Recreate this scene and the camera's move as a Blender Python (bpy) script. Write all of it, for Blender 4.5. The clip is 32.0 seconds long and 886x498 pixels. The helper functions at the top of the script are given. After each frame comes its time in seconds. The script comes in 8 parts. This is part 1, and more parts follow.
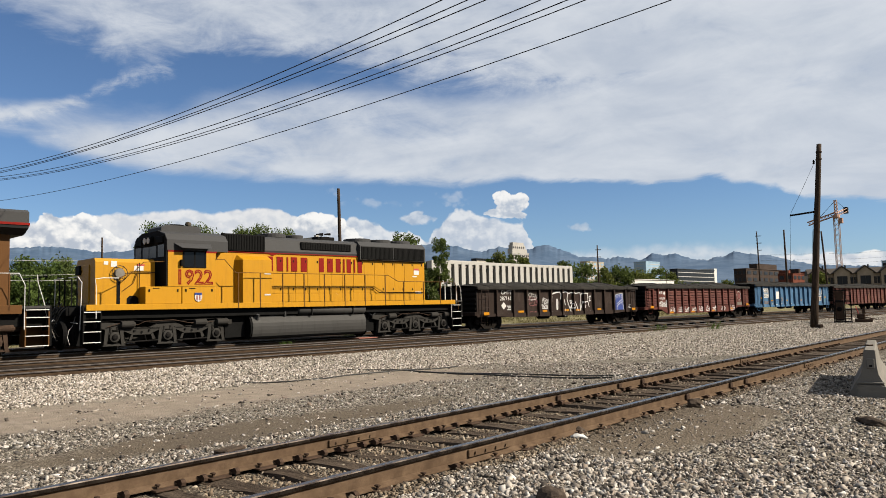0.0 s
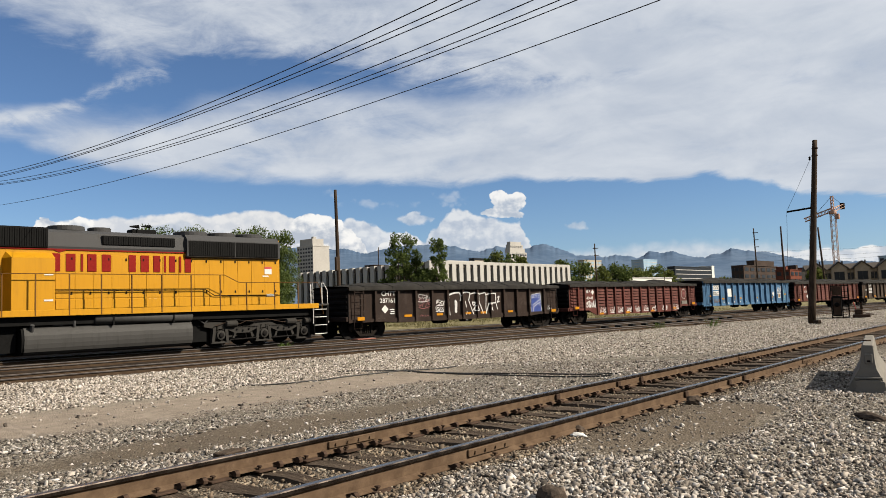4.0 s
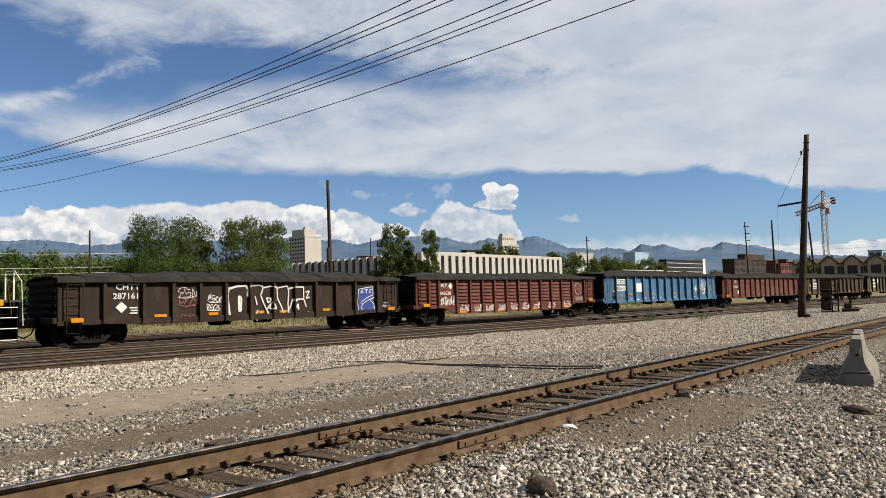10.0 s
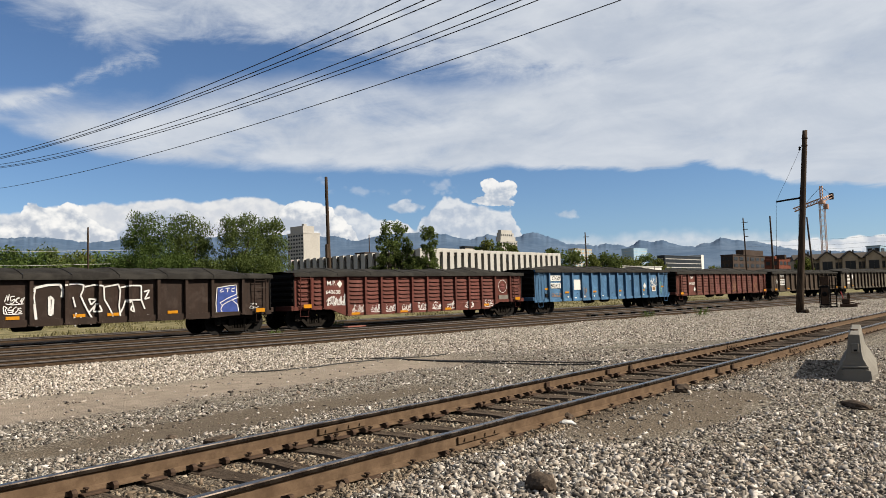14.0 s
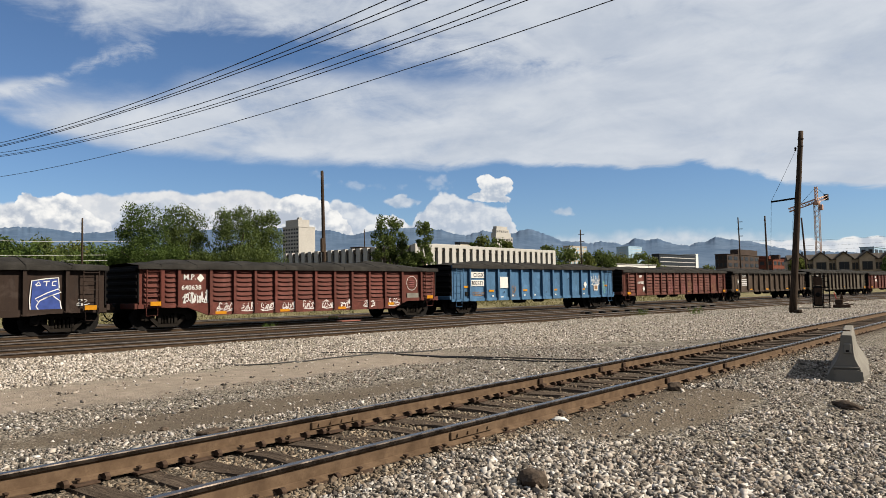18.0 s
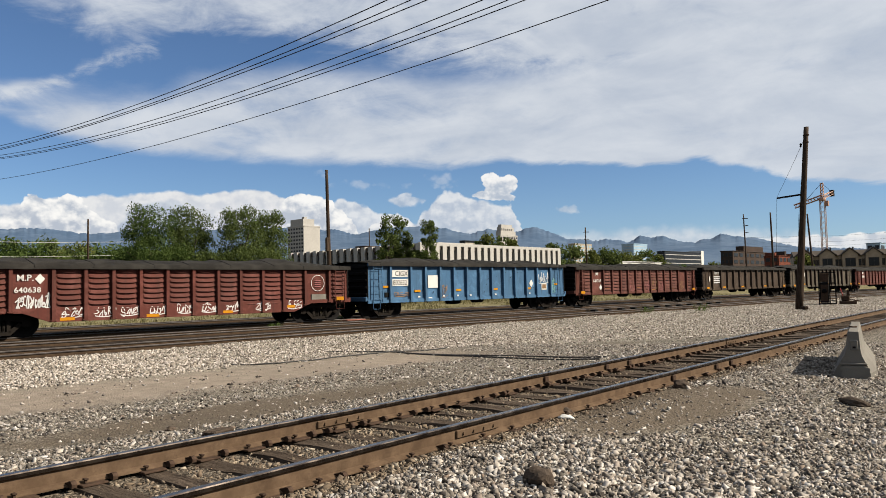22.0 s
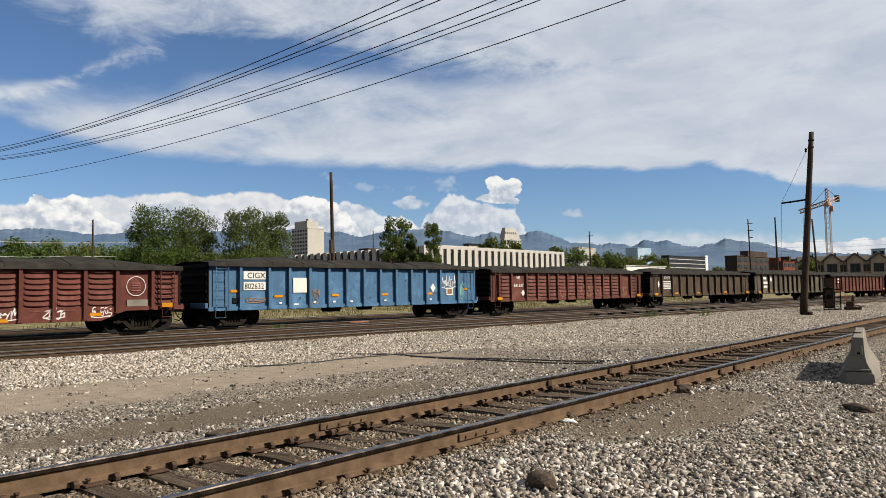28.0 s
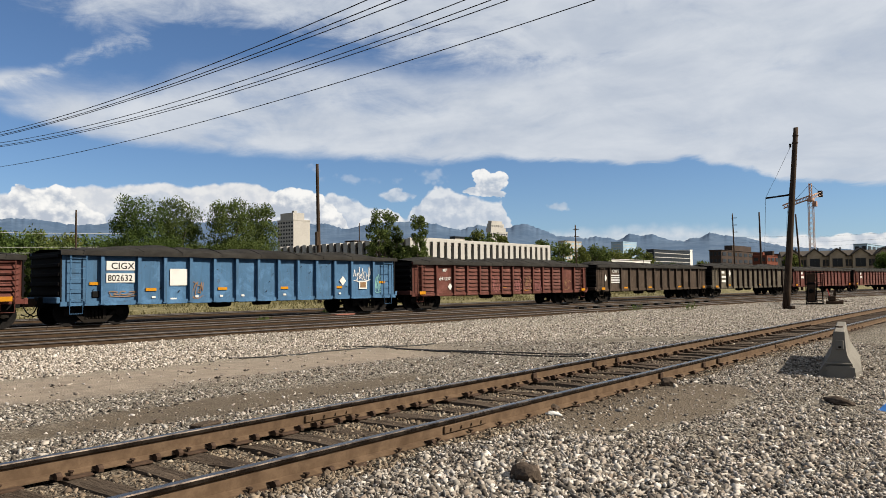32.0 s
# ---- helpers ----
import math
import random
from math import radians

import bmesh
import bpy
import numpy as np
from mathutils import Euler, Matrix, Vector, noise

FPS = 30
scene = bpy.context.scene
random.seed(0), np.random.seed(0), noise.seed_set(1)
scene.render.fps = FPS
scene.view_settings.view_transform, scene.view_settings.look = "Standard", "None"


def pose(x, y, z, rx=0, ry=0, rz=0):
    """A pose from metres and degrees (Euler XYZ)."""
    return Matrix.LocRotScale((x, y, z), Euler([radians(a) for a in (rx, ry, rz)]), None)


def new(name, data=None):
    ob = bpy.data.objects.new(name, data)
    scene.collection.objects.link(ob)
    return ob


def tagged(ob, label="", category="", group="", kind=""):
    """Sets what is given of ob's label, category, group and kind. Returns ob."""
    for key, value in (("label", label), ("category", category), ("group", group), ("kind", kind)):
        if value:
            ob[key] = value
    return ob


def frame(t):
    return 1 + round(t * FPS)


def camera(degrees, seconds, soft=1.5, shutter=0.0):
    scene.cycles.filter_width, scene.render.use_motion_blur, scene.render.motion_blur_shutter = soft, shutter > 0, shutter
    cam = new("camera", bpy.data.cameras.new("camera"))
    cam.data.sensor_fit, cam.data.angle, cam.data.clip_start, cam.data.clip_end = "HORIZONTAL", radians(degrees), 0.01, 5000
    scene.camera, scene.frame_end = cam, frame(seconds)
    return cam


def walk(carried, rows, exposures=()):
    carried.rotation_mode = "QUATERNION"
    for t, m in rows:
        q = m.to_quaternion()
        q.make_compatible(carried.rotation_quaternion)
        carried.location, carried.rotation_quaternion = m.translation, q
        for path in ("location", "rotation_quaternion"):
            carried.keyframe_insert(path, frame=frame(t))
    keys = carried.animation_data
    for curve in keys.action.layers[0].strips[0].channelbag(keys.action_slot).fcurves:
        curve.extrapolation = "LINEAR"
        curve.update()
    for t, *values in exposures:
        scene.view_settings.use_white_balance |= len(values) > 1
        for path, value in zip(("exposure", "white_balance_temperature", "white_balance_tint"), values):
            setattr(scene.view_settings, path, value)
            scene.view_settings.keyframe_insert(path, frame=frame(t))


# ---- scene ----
cam = camera(60.28, 32.0, soft=0.7)
EYE = (0.0, 0.0, 1.5)
PATH = [
    (0, pose(*EYE, 94.375, 1.306, -47.620)),
    (0.5, pose(*EYE, 94.337, 1.357, -47.575)),
    (1, pose(*EYE, 94.304, 1.372, -47.562)),
    (1.5, pose(*EYE, 94.282, 1.416, -47.573)),
    (2, pose(*EYE, 94.274, 1.498, -47.610)),
    (2.5, pose(*EYE, 94.278, 1.574, -47.638)),
    (3, pose(*EYE, 94.305, 1.675, -47.677)),
    (3.5, pose(*EYE, 94.334, 1.816, -47.711)),
    (5.5, pose(*EYE, 94.596, 2.258, -47.898)),
    (6, pose(*EYE, 94.653, 2.269, -47.944)),
    (6.5, pose(*EYE, 94.661, 2.255, -47.963)),
    (7, pose(*EYE, 94.564, 2.234, -47.998)),
    (7.5, pose(*EYE, 94.442, 2.234, -48.026)),
    (8, pose(*EYE, 94.324, 2.204, -48.065)),
    (8.5, pose(*EYE, 94.250, 2.145, -48.128)),
    (9, pose(*EYE, 94.141, 2.013, -48.220)),
    (9.5, pose(*EYE, 93.975, 1.827, -48.309)),
    (10, pose(*EYE, 93.728, 1.592, -48.371)),
    (10.5, pose(*EYE, 93.510, 1.418, -48.415)),
    (11, pose(*EYE, 93.412, 1.322, -48.405)),
    (11.5, pose(*EYE, 93.400, 1.310, -48.421)),
    (12, pose(*EYE, 93.413, 1.303, -48.434)),
    (12.5, pose(*EYE, 93.435, 1.375, -48.442)),
    (13, pose(*EYE, 93.432, 1.534, -48.426)),
    (13.5, pose(*EYE, 93.432, 1.634, -48.435)),
    (14, pose(*EYE, 93.451, 1.707, -48.467)),
    (14.5, pose(*EYE, 93.459, 1.665, -48.530)),
    (16.5, pose(*EYE, 93.234, 0.967, -48.841)),
    (17, pose(*EYE, 93.195, 0.929, -48.902)),
    (17.5, pose(*EYE, 93.154, 0.901, -48.916)),
    (18, pose(*EYE, 93.109, 0.964, -48.870)),
    (18.5, pose(*EYE, 93.073, 1.043, -48.732)),
    (19, pose(*EYE, 93.056, 1.188, -48.616)),
    (19.5, pose(*EYE, 93.021, 1.302, -48.490)),
    (20, pose(*EYE, 92.967, 1.426, -48.412)),
    (20.5, pose(*EYE, 92.924, 1.507, -48.376)),
    (21, pose(*EYE, 92.892, 1.542, -48.377)),
    (21.5, pose(*EYE, 92.906, 1.466, -48.430)),
    (22, pose(*EYE, 93.008, 1.294, -48.488)),
    (22.5, pose(*EYE, 93.116, 1.121, -48.537)),
    (23, pose(*EYE, 93.177, 0.981, -48.610)),
    (23.5, pose(*EYE, 93.232, 0.937, -48.695)),
    (24, pose(*EYE, 93.313, 0.936, -48.738)),
    (24.5, pose(*EYE, 93.386, 0.917, -48.700)),
    (25, pose(*EYE, 93.429, 0.889, -48.636)),
    (25.5, pose(*EYE, 93.430, 0.867, -48.574)),
    (27.5, pose(*EYE, 93.257, 0.821, -48.264)),
    (28, pose(*EYE, 93.230, 0.905, -48.224)),
    (28.5, pose(*EYE, 93.180, 0.996, -48.226)),
    (29, pose(*EYE, 93.103, 1.066, -48.288)),
    (29.5, pose(*EYE, 93.067, 1.143, -48.406)),
    (30, pose(*EYE, 93.015, 1.092, -48.593)),
    (30.5, pose(*EYE, 92.947, 1.011, -48.806)),
    (31, pose(*EYE, 92.855, 0.845, -49.015)),
    (31.5, pose(*EYE, 92.732, 0.695, -49.166)),
    (32, pose(*EYE, 92.668, 0.630, -49.272)),
]
walk(cam, PATH)

# ---- light ----
SUN_AZ, SUN_EL = -58.0, 37.0


def nodes_of(owner):
    owner.use_nodes = True
    tree = owner.node_tree
    tree.nodes.clear()
    return tree


class G:
    """Short hand for wiring shader nodes."""

    def __init__(self, tree):
        self.t = tree

    def put(self, sock, v):
        if v is None:
            return
        if isinstance(v, bpy.types.NodeSocket):
            self.t.links.new(v, sock)
        else:
            sock.default_value = v

    def node(self, kind):
        return self.t.nodes.new(kind)

    def math(self, op, a, b=None, c=None, clamp=False):
        n = self.node("ShaderNodeMath")
        n.operation, n.use_clamp = op, clamp
        for i, v in enumerate((a, b, c)):
            self.put(n.inputs[i], v)
        return n.outputs[0]

    def vmath(self, op, a, b=None):
        n = self.node("ShaderNodeVectorMath")
        n.operation = op
        self.put(n.inputs[0], a)
        self.put(n.inputs[1], b)
        return n.outputs[0]

    def noise(self, vec, scale, detail=4.0, rough=0.55, distort=0.0, lac=2.0):
        n = self.node("ShaderNodeTexNoise")
        self.put(n.inputs["Vector"], vec)
        for k, v in (("Scale", scale), ("Detail", detail), ("Roughness", rough), ("Distortion", distort), ("Lacunarity", lac)):
            n.inputs[k].default_value = v
        return n.outputs["Fac"]

    def voronoi(self, vec, scale, out="Distance", feature="F1"):
        n = self.node("ShaderNodeTexVoronoi")
        n.feature = feature
        self.put(n.inputs["Vector"], vec)
        n.inputs["Scale"].default_value = scale
        return n.outputs[out]

    def ramp(self, fac, lo, hi, a=0.0, b=1.0, smooth=True):
        n = self.node("ShaderNodeMapRange")
        n.interpolation_type = "SMOOTHSTEP" if smooth else "LINEAR"
        self.put(n.inputs[0], fac)
        for i, v in enumerate((lo, hi, a, b)):
            self.put(n.inputs[1 + i], v)
        return n.outputs[0]

    def mix(self, fac, a, b, blend="MIX"):
        n = self.node("ShaderNodeMix")
        n.data_type, n.blend_type = "RGBA", blend
        self.put(n.inputs["Factor"], fac)
        for i, v in ((6, a), (7, b)):
            self.put(n.inputs[i], (*v, 1.0) if isinstance(v, tuple) and len(v) == 3 else v)
        return n.outputs[2]

    def sep(self, vec):
        n = self.node("ShaderNodeSeparateXYZ")
        self.put(n.inputs[0], vec)
        return n.outputs

    def comb(self, x, y, z):
        n = self.node("ShaderNodeCombineXYZ")
        for i, v in enumerate((x, y, z)):
            self.put(n.inputs[i], v)
        return n.outputs[0]


def make_sky():
    """Clear evening sky, a high torn sheet of cloud and heaps of cumulus along the skyline."""
    world = bpy.data.worlds.new("sky")
    scene.world = world
    t = nodes_of(world)
    g = G(t)
    co = g.node("ShaderNodeTexCoord").outputs["Generated"]
    x, y, z = g.sep(co)
    az = g.math("MULTIPLY", g.math("ARCTAN2", y, x), 57.2958)
    el = g.math("MULTIPLY", g.math("ARCSINE", z), 57.2958)
    sky = g.node("ShaderNodeTexSky")
    sky.sky_type, sky.sun_disc = "NISHITA", False
    sky.sun_elevation, sky.sun_rotation = radians(SUN_EL), radians(90 - SUN_AZ)
    sky.altitude, sky.air_density, sky.dust_density, sky.ozone_density = 1300, 1.0, 0.3, 2.0
    blue = g.mix(1.0, sky.outputs[0], (0.072, 0.086, 0.102), "MULTIPLY")

    def add(*terms):
        out = terms[0]
        for v in terms[1:]:
            out = g.math("ADD", out, v)
        return out

    def mul(a, b):
        return g.math("MULTIPLY", a, b)

    def dev(fac, k):
        """Noise about its middle, k high."""
        return mul(g.math("SUBTRACT", fac, 0.5), k)

    def profile(pts, where, ease=True):
        """A height over the skyline for each bearing, through the given points."""
        n = g.node("ShaderNodeValToRGB")
        n.color_ramp.interpolation = "EASE" if ease else "LINEAR"
        g.put(n.inputs[0], g.ramp(where, 5.0, 80.0, 0.0, 1.0, False))
        el_ = n.color_ramp.elements
        for k, (a, h) in enumerate(sorted(pts)):
            p = (a - 5.0) / 75.0
            if k < 2:
                e = el_[k]
                e.position = p
            else:
                e = el_.new(p)
            e.color = (h / 30.0, h / 30.0, h / 30.0, 1.0)
        return mul(n.outputs[0], 30.0)

    def blob(ca, ce, wa, we, tilt=0.0, a=None, e=None):
        """Squared distance from a patch's middle, 1 on its rim."""
        da, de = g.math("SUBTRACT", a or az, ca), g.math("SUBTRACT", e or el, ce)
        de = g.math("ADD", de, mul(da, tilt))
        ux, uy = g.math("DIVIDE", da, wa), g.math("DIVIDE", de, we)
        return g.math("ADD", mul(ux, ux), mul(uy, uy))

    def soft(p):
        return g.math("EXPONENT", mul(blob(*p), -1.0))

    # the high sheet: fibres run with a slight slope
    flat = g.comb(add(mul(az, 0.040), mul(el, -0.03)), add(mul(az, 0.016), mul(el, 0.135)), 0.0)
    big = g.noise(flat, 1.6, 6, 0.6, 0.4)
    fine = g.noise(flat, 5.5, 10, 0.66, 0.5)
    cross = g.noise(g.comb(mul(az, 0.16), mul(el, 0.30), 4.0), 1.0, 8, 0.62, 0.6)
    drift = add(dev(big, 2.6), dev(cross, 2.2), dev(fine, 1.6))
    eld = g.math("ADD", el, drift)
    els = add(el, dev(big, 1.0), dev(fine, 1.1))
    low = profile(((79, 12.6), (71.7, 11.8), (70.0, 11.2), (67.5, 10.6), (64.9, 10.1), (61.2, 9.8), (57.3, 9.5), (50.8, 9.35), (44.9, 9.2), (40.6, 9.0), (36.4, 9.5), (34.5, 9.2), (32.2, 9.1), (28.9, 8.75), (26.5, 8.5), (24.1, 8.55), (22.9, 8.75), (20.3, 8.25), (18.6, 7.75), (17.5, 7.2), (16.7, 6.75), (11.1, 6.1), (5, 5.8)), az)
    gap = profile(((79, 15.6), (71.8, 15.7), (68.4, 15.8), (64.9, 15.7), (62.3, 16.1), (59.6, 16.8), (55.2, 17.4), (50.7, 17.5), (46.8, 17.3), (41.1, 16.5), (38.3, 15.95), (34.0, 15.8), (30.6, 15.95), (25.7, 16.1), (21.8, 16.2), (15, 16.4)), az)
    wide = profile(((79, 3.2), (71.8, 2.2), (68.4, 1.8), (65.5, 1.9), (62.3, 2.0), (58.0, 1.5), (53.0, 1.35), (48.0, 1.4), (41.5, 1.5), (38.3, 1.05), (34.0, 0.75), (30.6, 0.55), (25.7, 0.36), (22.0, 0.16), (19.0, 0.02)), az)
    inside = g.ramp(g.math("DIVIDE", g.math("SUBTRACT", els, low), g.ramp(az, 30.0, 60.0, 0.40, 0.95)), -0.3, 1.0)
    hole = g.math("DIVIDE", g.math("SUBTRACT", g.math("ADD", el, mul(drift, 0.75)), gap), g.math("ADD", wide, 0.05))
    hole = mul(g.math("EXPONENT", mul(mul(hole, hole), -0.8)), g.ramp(wide, 0.0, 1.5))
    thin = g.ramp(az, 28.0, 66.0, 0.0, 0.50)
    dens = g.math("SUBTRACT", g.math("SUBTRACT", 1.26, mul(hole, 1.05)), thin)
    # torn places in the sheet, a bright wisp across the gap
    for amp, p in ((-0.50, (56.5, 10.6, 2.6, 0.6, 0.05)), (-0.70, (74.0, 18.5, 5.0, 2.8)), (0.35, (67.5, 11.9, 5.0, 0.8, 0.06)), (-0.38, (39.0, 18.3, 3.6, 0.8)), (-0.42, (70.5, 12.3, 2.6, 0.7)), (0.42, (62.5, 18.6, 3.2, 0.8, 0.04)), (-0.30, (44.5, 13.2, 4.5, 1.2, 0.05)), (0.20, (48.0, 12.0, 8.0, 1.0)), (0.25, (60.0, 12.6, 5.0, 1.1, 0.1)), (0.50, (54.5, 10.4, 8.5, 0.9))):
        dens = g.math("ADD", dens, mul(soft(p), amp))
    wisp = g.math("SUBTRACT", add(el, mul(drift, 0.4)), profile(((79, 12.2), (71.7, 13.3), (70.1, 13.8), (67.7, 14.7), (66.7, 15.5), (64.9, 16.3), (63.0, 16.9), (60.0, 17.3)), az))
    wisp = mul(g.math("EXPONENT", mul(mul(wisp, wisp), -3.0)), mul(g.ramp(az, 59.5, 64.0), g.ramp(add(cross, dev(fine, 0.8)), 0.30, 0.66, 0.3, 1.0)))
    dens = add(dens, mul(wisp, 0.80), dev(fine, 1.0), dev(cross, 1.25), dev(big, 0.5))
    sheet = mul(mul(g.ramp(dens, -0.12, 1.20), inside), 0.95)
    grey = g.ramp(add(dev(g.noise(flat, 2.6, 7, 0.55, 0.4), 1.0), dev(cross, 0.5)), -0.30, 0.30)
    sheet_col = g.mix(grey, (0.50, 0.555, 0.645), (0.70, 0.735, 0.785))
    out = g.mix(sheet, blue, sheet_col)
    # thin haze towards the skyline
    out = g.mix(g.ramp(el, 9.5, 1.0, 0.0, 0.24), out, (0.31, 0.435, 0.605))
    # cumulus: soft banks far off, then crisp heaps before them
    cvec = g.comb(mul(az, 0.36), mul(el, 0.42), 0.0)
    puff = g.noise(cvec, 1.9, 10, 0.56, 0.1)
    swell = g.noise(cvec, 1.7, 6, 0.55, 0.0)
    lit = g.noise(g.vmath("ADD", cvec, (-0.12, 0.15, 0.0)), 1.7, 6, 0.55, 0.0)
    cells = g.vmath("ADD", cvec, g.comb(dev(puff, 0.35), dev(g.noise(cvec, 2.4, 6, 0.55), 0.35), 0.0))
    lump, knob = g.voronoi(cells, 3.0), g.voronoi(cells, 7.5)
    billow = add(mul(g.math("SUBTRACT", 0.42, lump), 1.5), mul(g.math("SUBTRACT", 0.38, knob), 0.35), dev(puff, 0.5))
    waz = add(az, dev(g.noise(cvec, 3.1, 4, 0.5), 0.9))
    wel = add(el, dev(g.noise(cvec, 3.7, 6, 0.6), 0.55))
    relief = add(0.42, mul(g.math("SUBTRACT", swell, lit), 3.6), mul(g.math("SUBTRACT", 0.36, lump), 1.0), mul(g.math("SUBTRACT", 0.34, knob), 0.45), dev(puff, 1.0))

    def bank(pts, rough, edge, opacity, dark, bright, floor_lo=0.0, floor_hi=0.0):
        nonlocal out
        d = g.math("SUBTRACT", add(profile(pts, waz), mul(billow, rough), 0.13), el)
        m = mul(g.ramp(d, 0.0, edge), opacity)
        if floor_hi:
            m = mul(m, g.ramp(el, floor_lo, floor_hi))
        # bright rims, duller towards the foot
        tone = add(relief, g.ramp(d, 0.0, 2.4, 0.22, -0.26))
        out = g.mix(m, out, g.mix(g.ramp(tone, -0.5, 0.95), dark, bright))

    bank(((79, 5.5), (73, 6.0), (67.2, 6.7), (64.7, 7.0), (62.9, 7.15), (60.7, 7.35), (58.8, 7.1), (57.2, 7.4), (55.5, 7.55), (54.5, 7.5), (53.2, 6.9), (50, 5.5), (47.5, 3.0), (30, 2.0)), 0.18, 0.25, 0.93, (0.66, 0.68, 0.72), (0.84, 0.83, 0.82))
    bank(((60, 3), (51.5, 5.6), (50.0, 6.5), (49.0, 6.85), (48.0, 6.65), (47.0, 6.2), (46.3, 5.7), (44.8, 5.55), (43.4, 5.1), (42.9, 5.9), (41.6, 6.9), (41.0, 7.3), (40.3, 7.2), (39.5, 6.75), (38.4, 6.7), (37.6, 6.3), (36.3, 6.1), (35.7, 5.0), (34.8, 2.5)), 0.24, 0.28, 0.88, (0.50, 0.555, 0.645), (0.80, 0.81, 0.825))
    bank(((66, 3), (64.3, 5.3), (63.8, 5.9), (62.9, 6.45), (61.8, 6.6), (61.0, 6.85), (60.3, 6.5), (59.7, 6.1), (59.2, 5.2), (58.5, 3)), 0.22, 0.30, 0.72, (0.36, 0.43, 0.55), (0.56, 0.62, 0.70))
    bank(((79, 5.0), (74, 5.6), (71.5, 5.6), (70.7, 6.1), (70.1, 6.7), (69.4, 6.85), (68.9, 6.45), (68.4, 6.4), (68.0, 6.85), (67.6, 7.0), (67.2, 6.75), (66.3, 6.0), (65.6, 5.55), (64.9, 5.15), (64.2, 4.3), (63, 2.5), (54.6, 3.0), (53.7, 6.3), (52.8, 7.1), (52.1, 7.2), (50.7, 7.0), (49.9, 6.7), (49.05, 6.0), (48.2, 5.3), (47.8, 3.9), (47.0, 3.0)), 0.26, 0.15, 0.97, (0.48, 0.53, 0.61), (0.97, 0.955, 0.925))
    bank(((48, 2.5), (46.6, 5.0), (45.6, 5.4), (44.8, 5.7), (44.0, 5.4), (43.4, 4.8), (42.8, 3.0)), 0.22, 0.15, 0.85, (0.56, 0.60, 0.66), (0.86, 0.86, 0.85))

    def heap(spots, rough, edge, opacity, dark, bright, foot=0.0, top=30.0):
        nonlocal out
        r = None
        for p in spots:
            v = g.math("SUBTRACT", 1.0, g.math("SQRT", blob(*p, a=waz, e=wel)))
            r = v if r is None else g.math("MAXIMUM", r, v)
        d = g.math("ADD", r, mul(billow, rough))
        tone = add(relief, g.ramp(d, 0.0, 0.9, 0.25, -0.12), g.ramp(el, foot, top, -0.16, 0.08) if foot else 0.0)
        out = g.mix(mul(g.ramp(d, 0.0, edge), opacity), out, g.mix(g.ramp(tone, -0.5, 0.95), dark, bright))

    heap(((44.2, 6.65, 1.5, 0.55), (44.2, 6.95, 0.7, 0.45)), 0.30, 0.40, 0.72, (0.45, 0.52, 0.62), (0.76, 0.775, 0.80))
    heap(((32.2, 5.7, 1.2, 0.42),), 0.6, 0.7, 0.60, (0.45, 0.53, 0.64), (0.68, 0.71, 0.75))
    heap(((50.6, 8.95, 1.0, 0.55), (46.5, 7.9, 3.6, 0.6), (41.5, 8.1, 1.8, 0.6)), 0.9, 0.9, 0.34, (0.55, 0.61, 0.69), (0.74, 0.76, 0.80))
    heap(((37.1, 7.25, 1.35, 0.80), (37.75, 8.0, 0.80, 0.75), (36.3, 7.75, 0.62, 0.75), (37.0, 7.7, 0.9, 0.65), (38.4, 6.95, 0.9, 0.40), (36.9, 6.75, 1.1, 0.35)), 0.30, 0.16, 0.96, (0.47, 0.53, 0.62), (0.94, 0.93, 0.91), 6.3, 8.0)
    # pale low cloud beyond the peaks on the sunlit side
    bank(((36, 2.5), (33.5, 4.0), (30, 4.2), (27, 4.3), (24, 4.3), (21, 4.1), (17, 3.6), (14, 3.2), (9, 2.8)), 0.25, 1.1, 0.75, (0.56, 0.62, 0.70), (0.74, 0.76, 0.79))
    bg = g.node("ShaderNodeBackground")
    g.put(bg.inputs[0], out)
    bg.inputs[1].default_value = 0.406
    t.links.new(bg.outputs[0], g.node("ShaderNodeOutputWorld").inputs[0])


make_sky()
sun = new("sun", bpy.data.lights.new("sun", "SUN"))
sun.data.energy, sun.data.angle, sun.data.color = 5.0, radians(0.53), (1.0, 0.90, 0.75)
sun_to = Vector((-math.cos(radians(SUN_AZ)) * math.cos(radians(SUN_EL)), -math.sin(radians(SUN_AZ)) * math.cos(radians(SUN_EL)), -math.sin(radians(SUN_EL))))
sun.matrix_world = Matrix.Translation((0, -60, 60)) @ sun_to.to_track_quat("-Z", "Y").to_matrix().to_4x4()
scene.view_settings.exposure = 1.30

# ---- materials ----
def finish(g, color, rough, metal=0.0, bump=None, strength=0.3, dist=0.02, spec=0.5):
    b = g.node("ShaderNodeBsdfPrincipled")
    g.put(b.inputs["Base Color"], (*color, 1.0) if isinstance(color, tuple) else color)
    g.put(b.inputs["Roughness"], rough)
    g.put(b.inputs["Metallic"], metal)
    b.inputs["Specular IOR Level"].default_value = spec if not isinstance(rough, float) or rough < 0.6 else min(spec, 0.05)
    if bump is not None:
        n = g.node("ShaderNodeBump")
        n.inputs["Strength"].default_value, n.inputs["Distance"].default_value = strength, dist
        g.put(n.inputs["Height"], bump)
        g.put(b.inputs["Normal"], n.outputs[0])
    g.t.links.new(b.outputs[0], g.node("ShaderNodeOutputMaterial").inputs[0])
    return b


def material(name):
    m = bpy.data.materials.new(name)
    g = G(nodes_of(m))
    return m, g, g.node("ShaderNodeTexCoord").outputs["Object"]


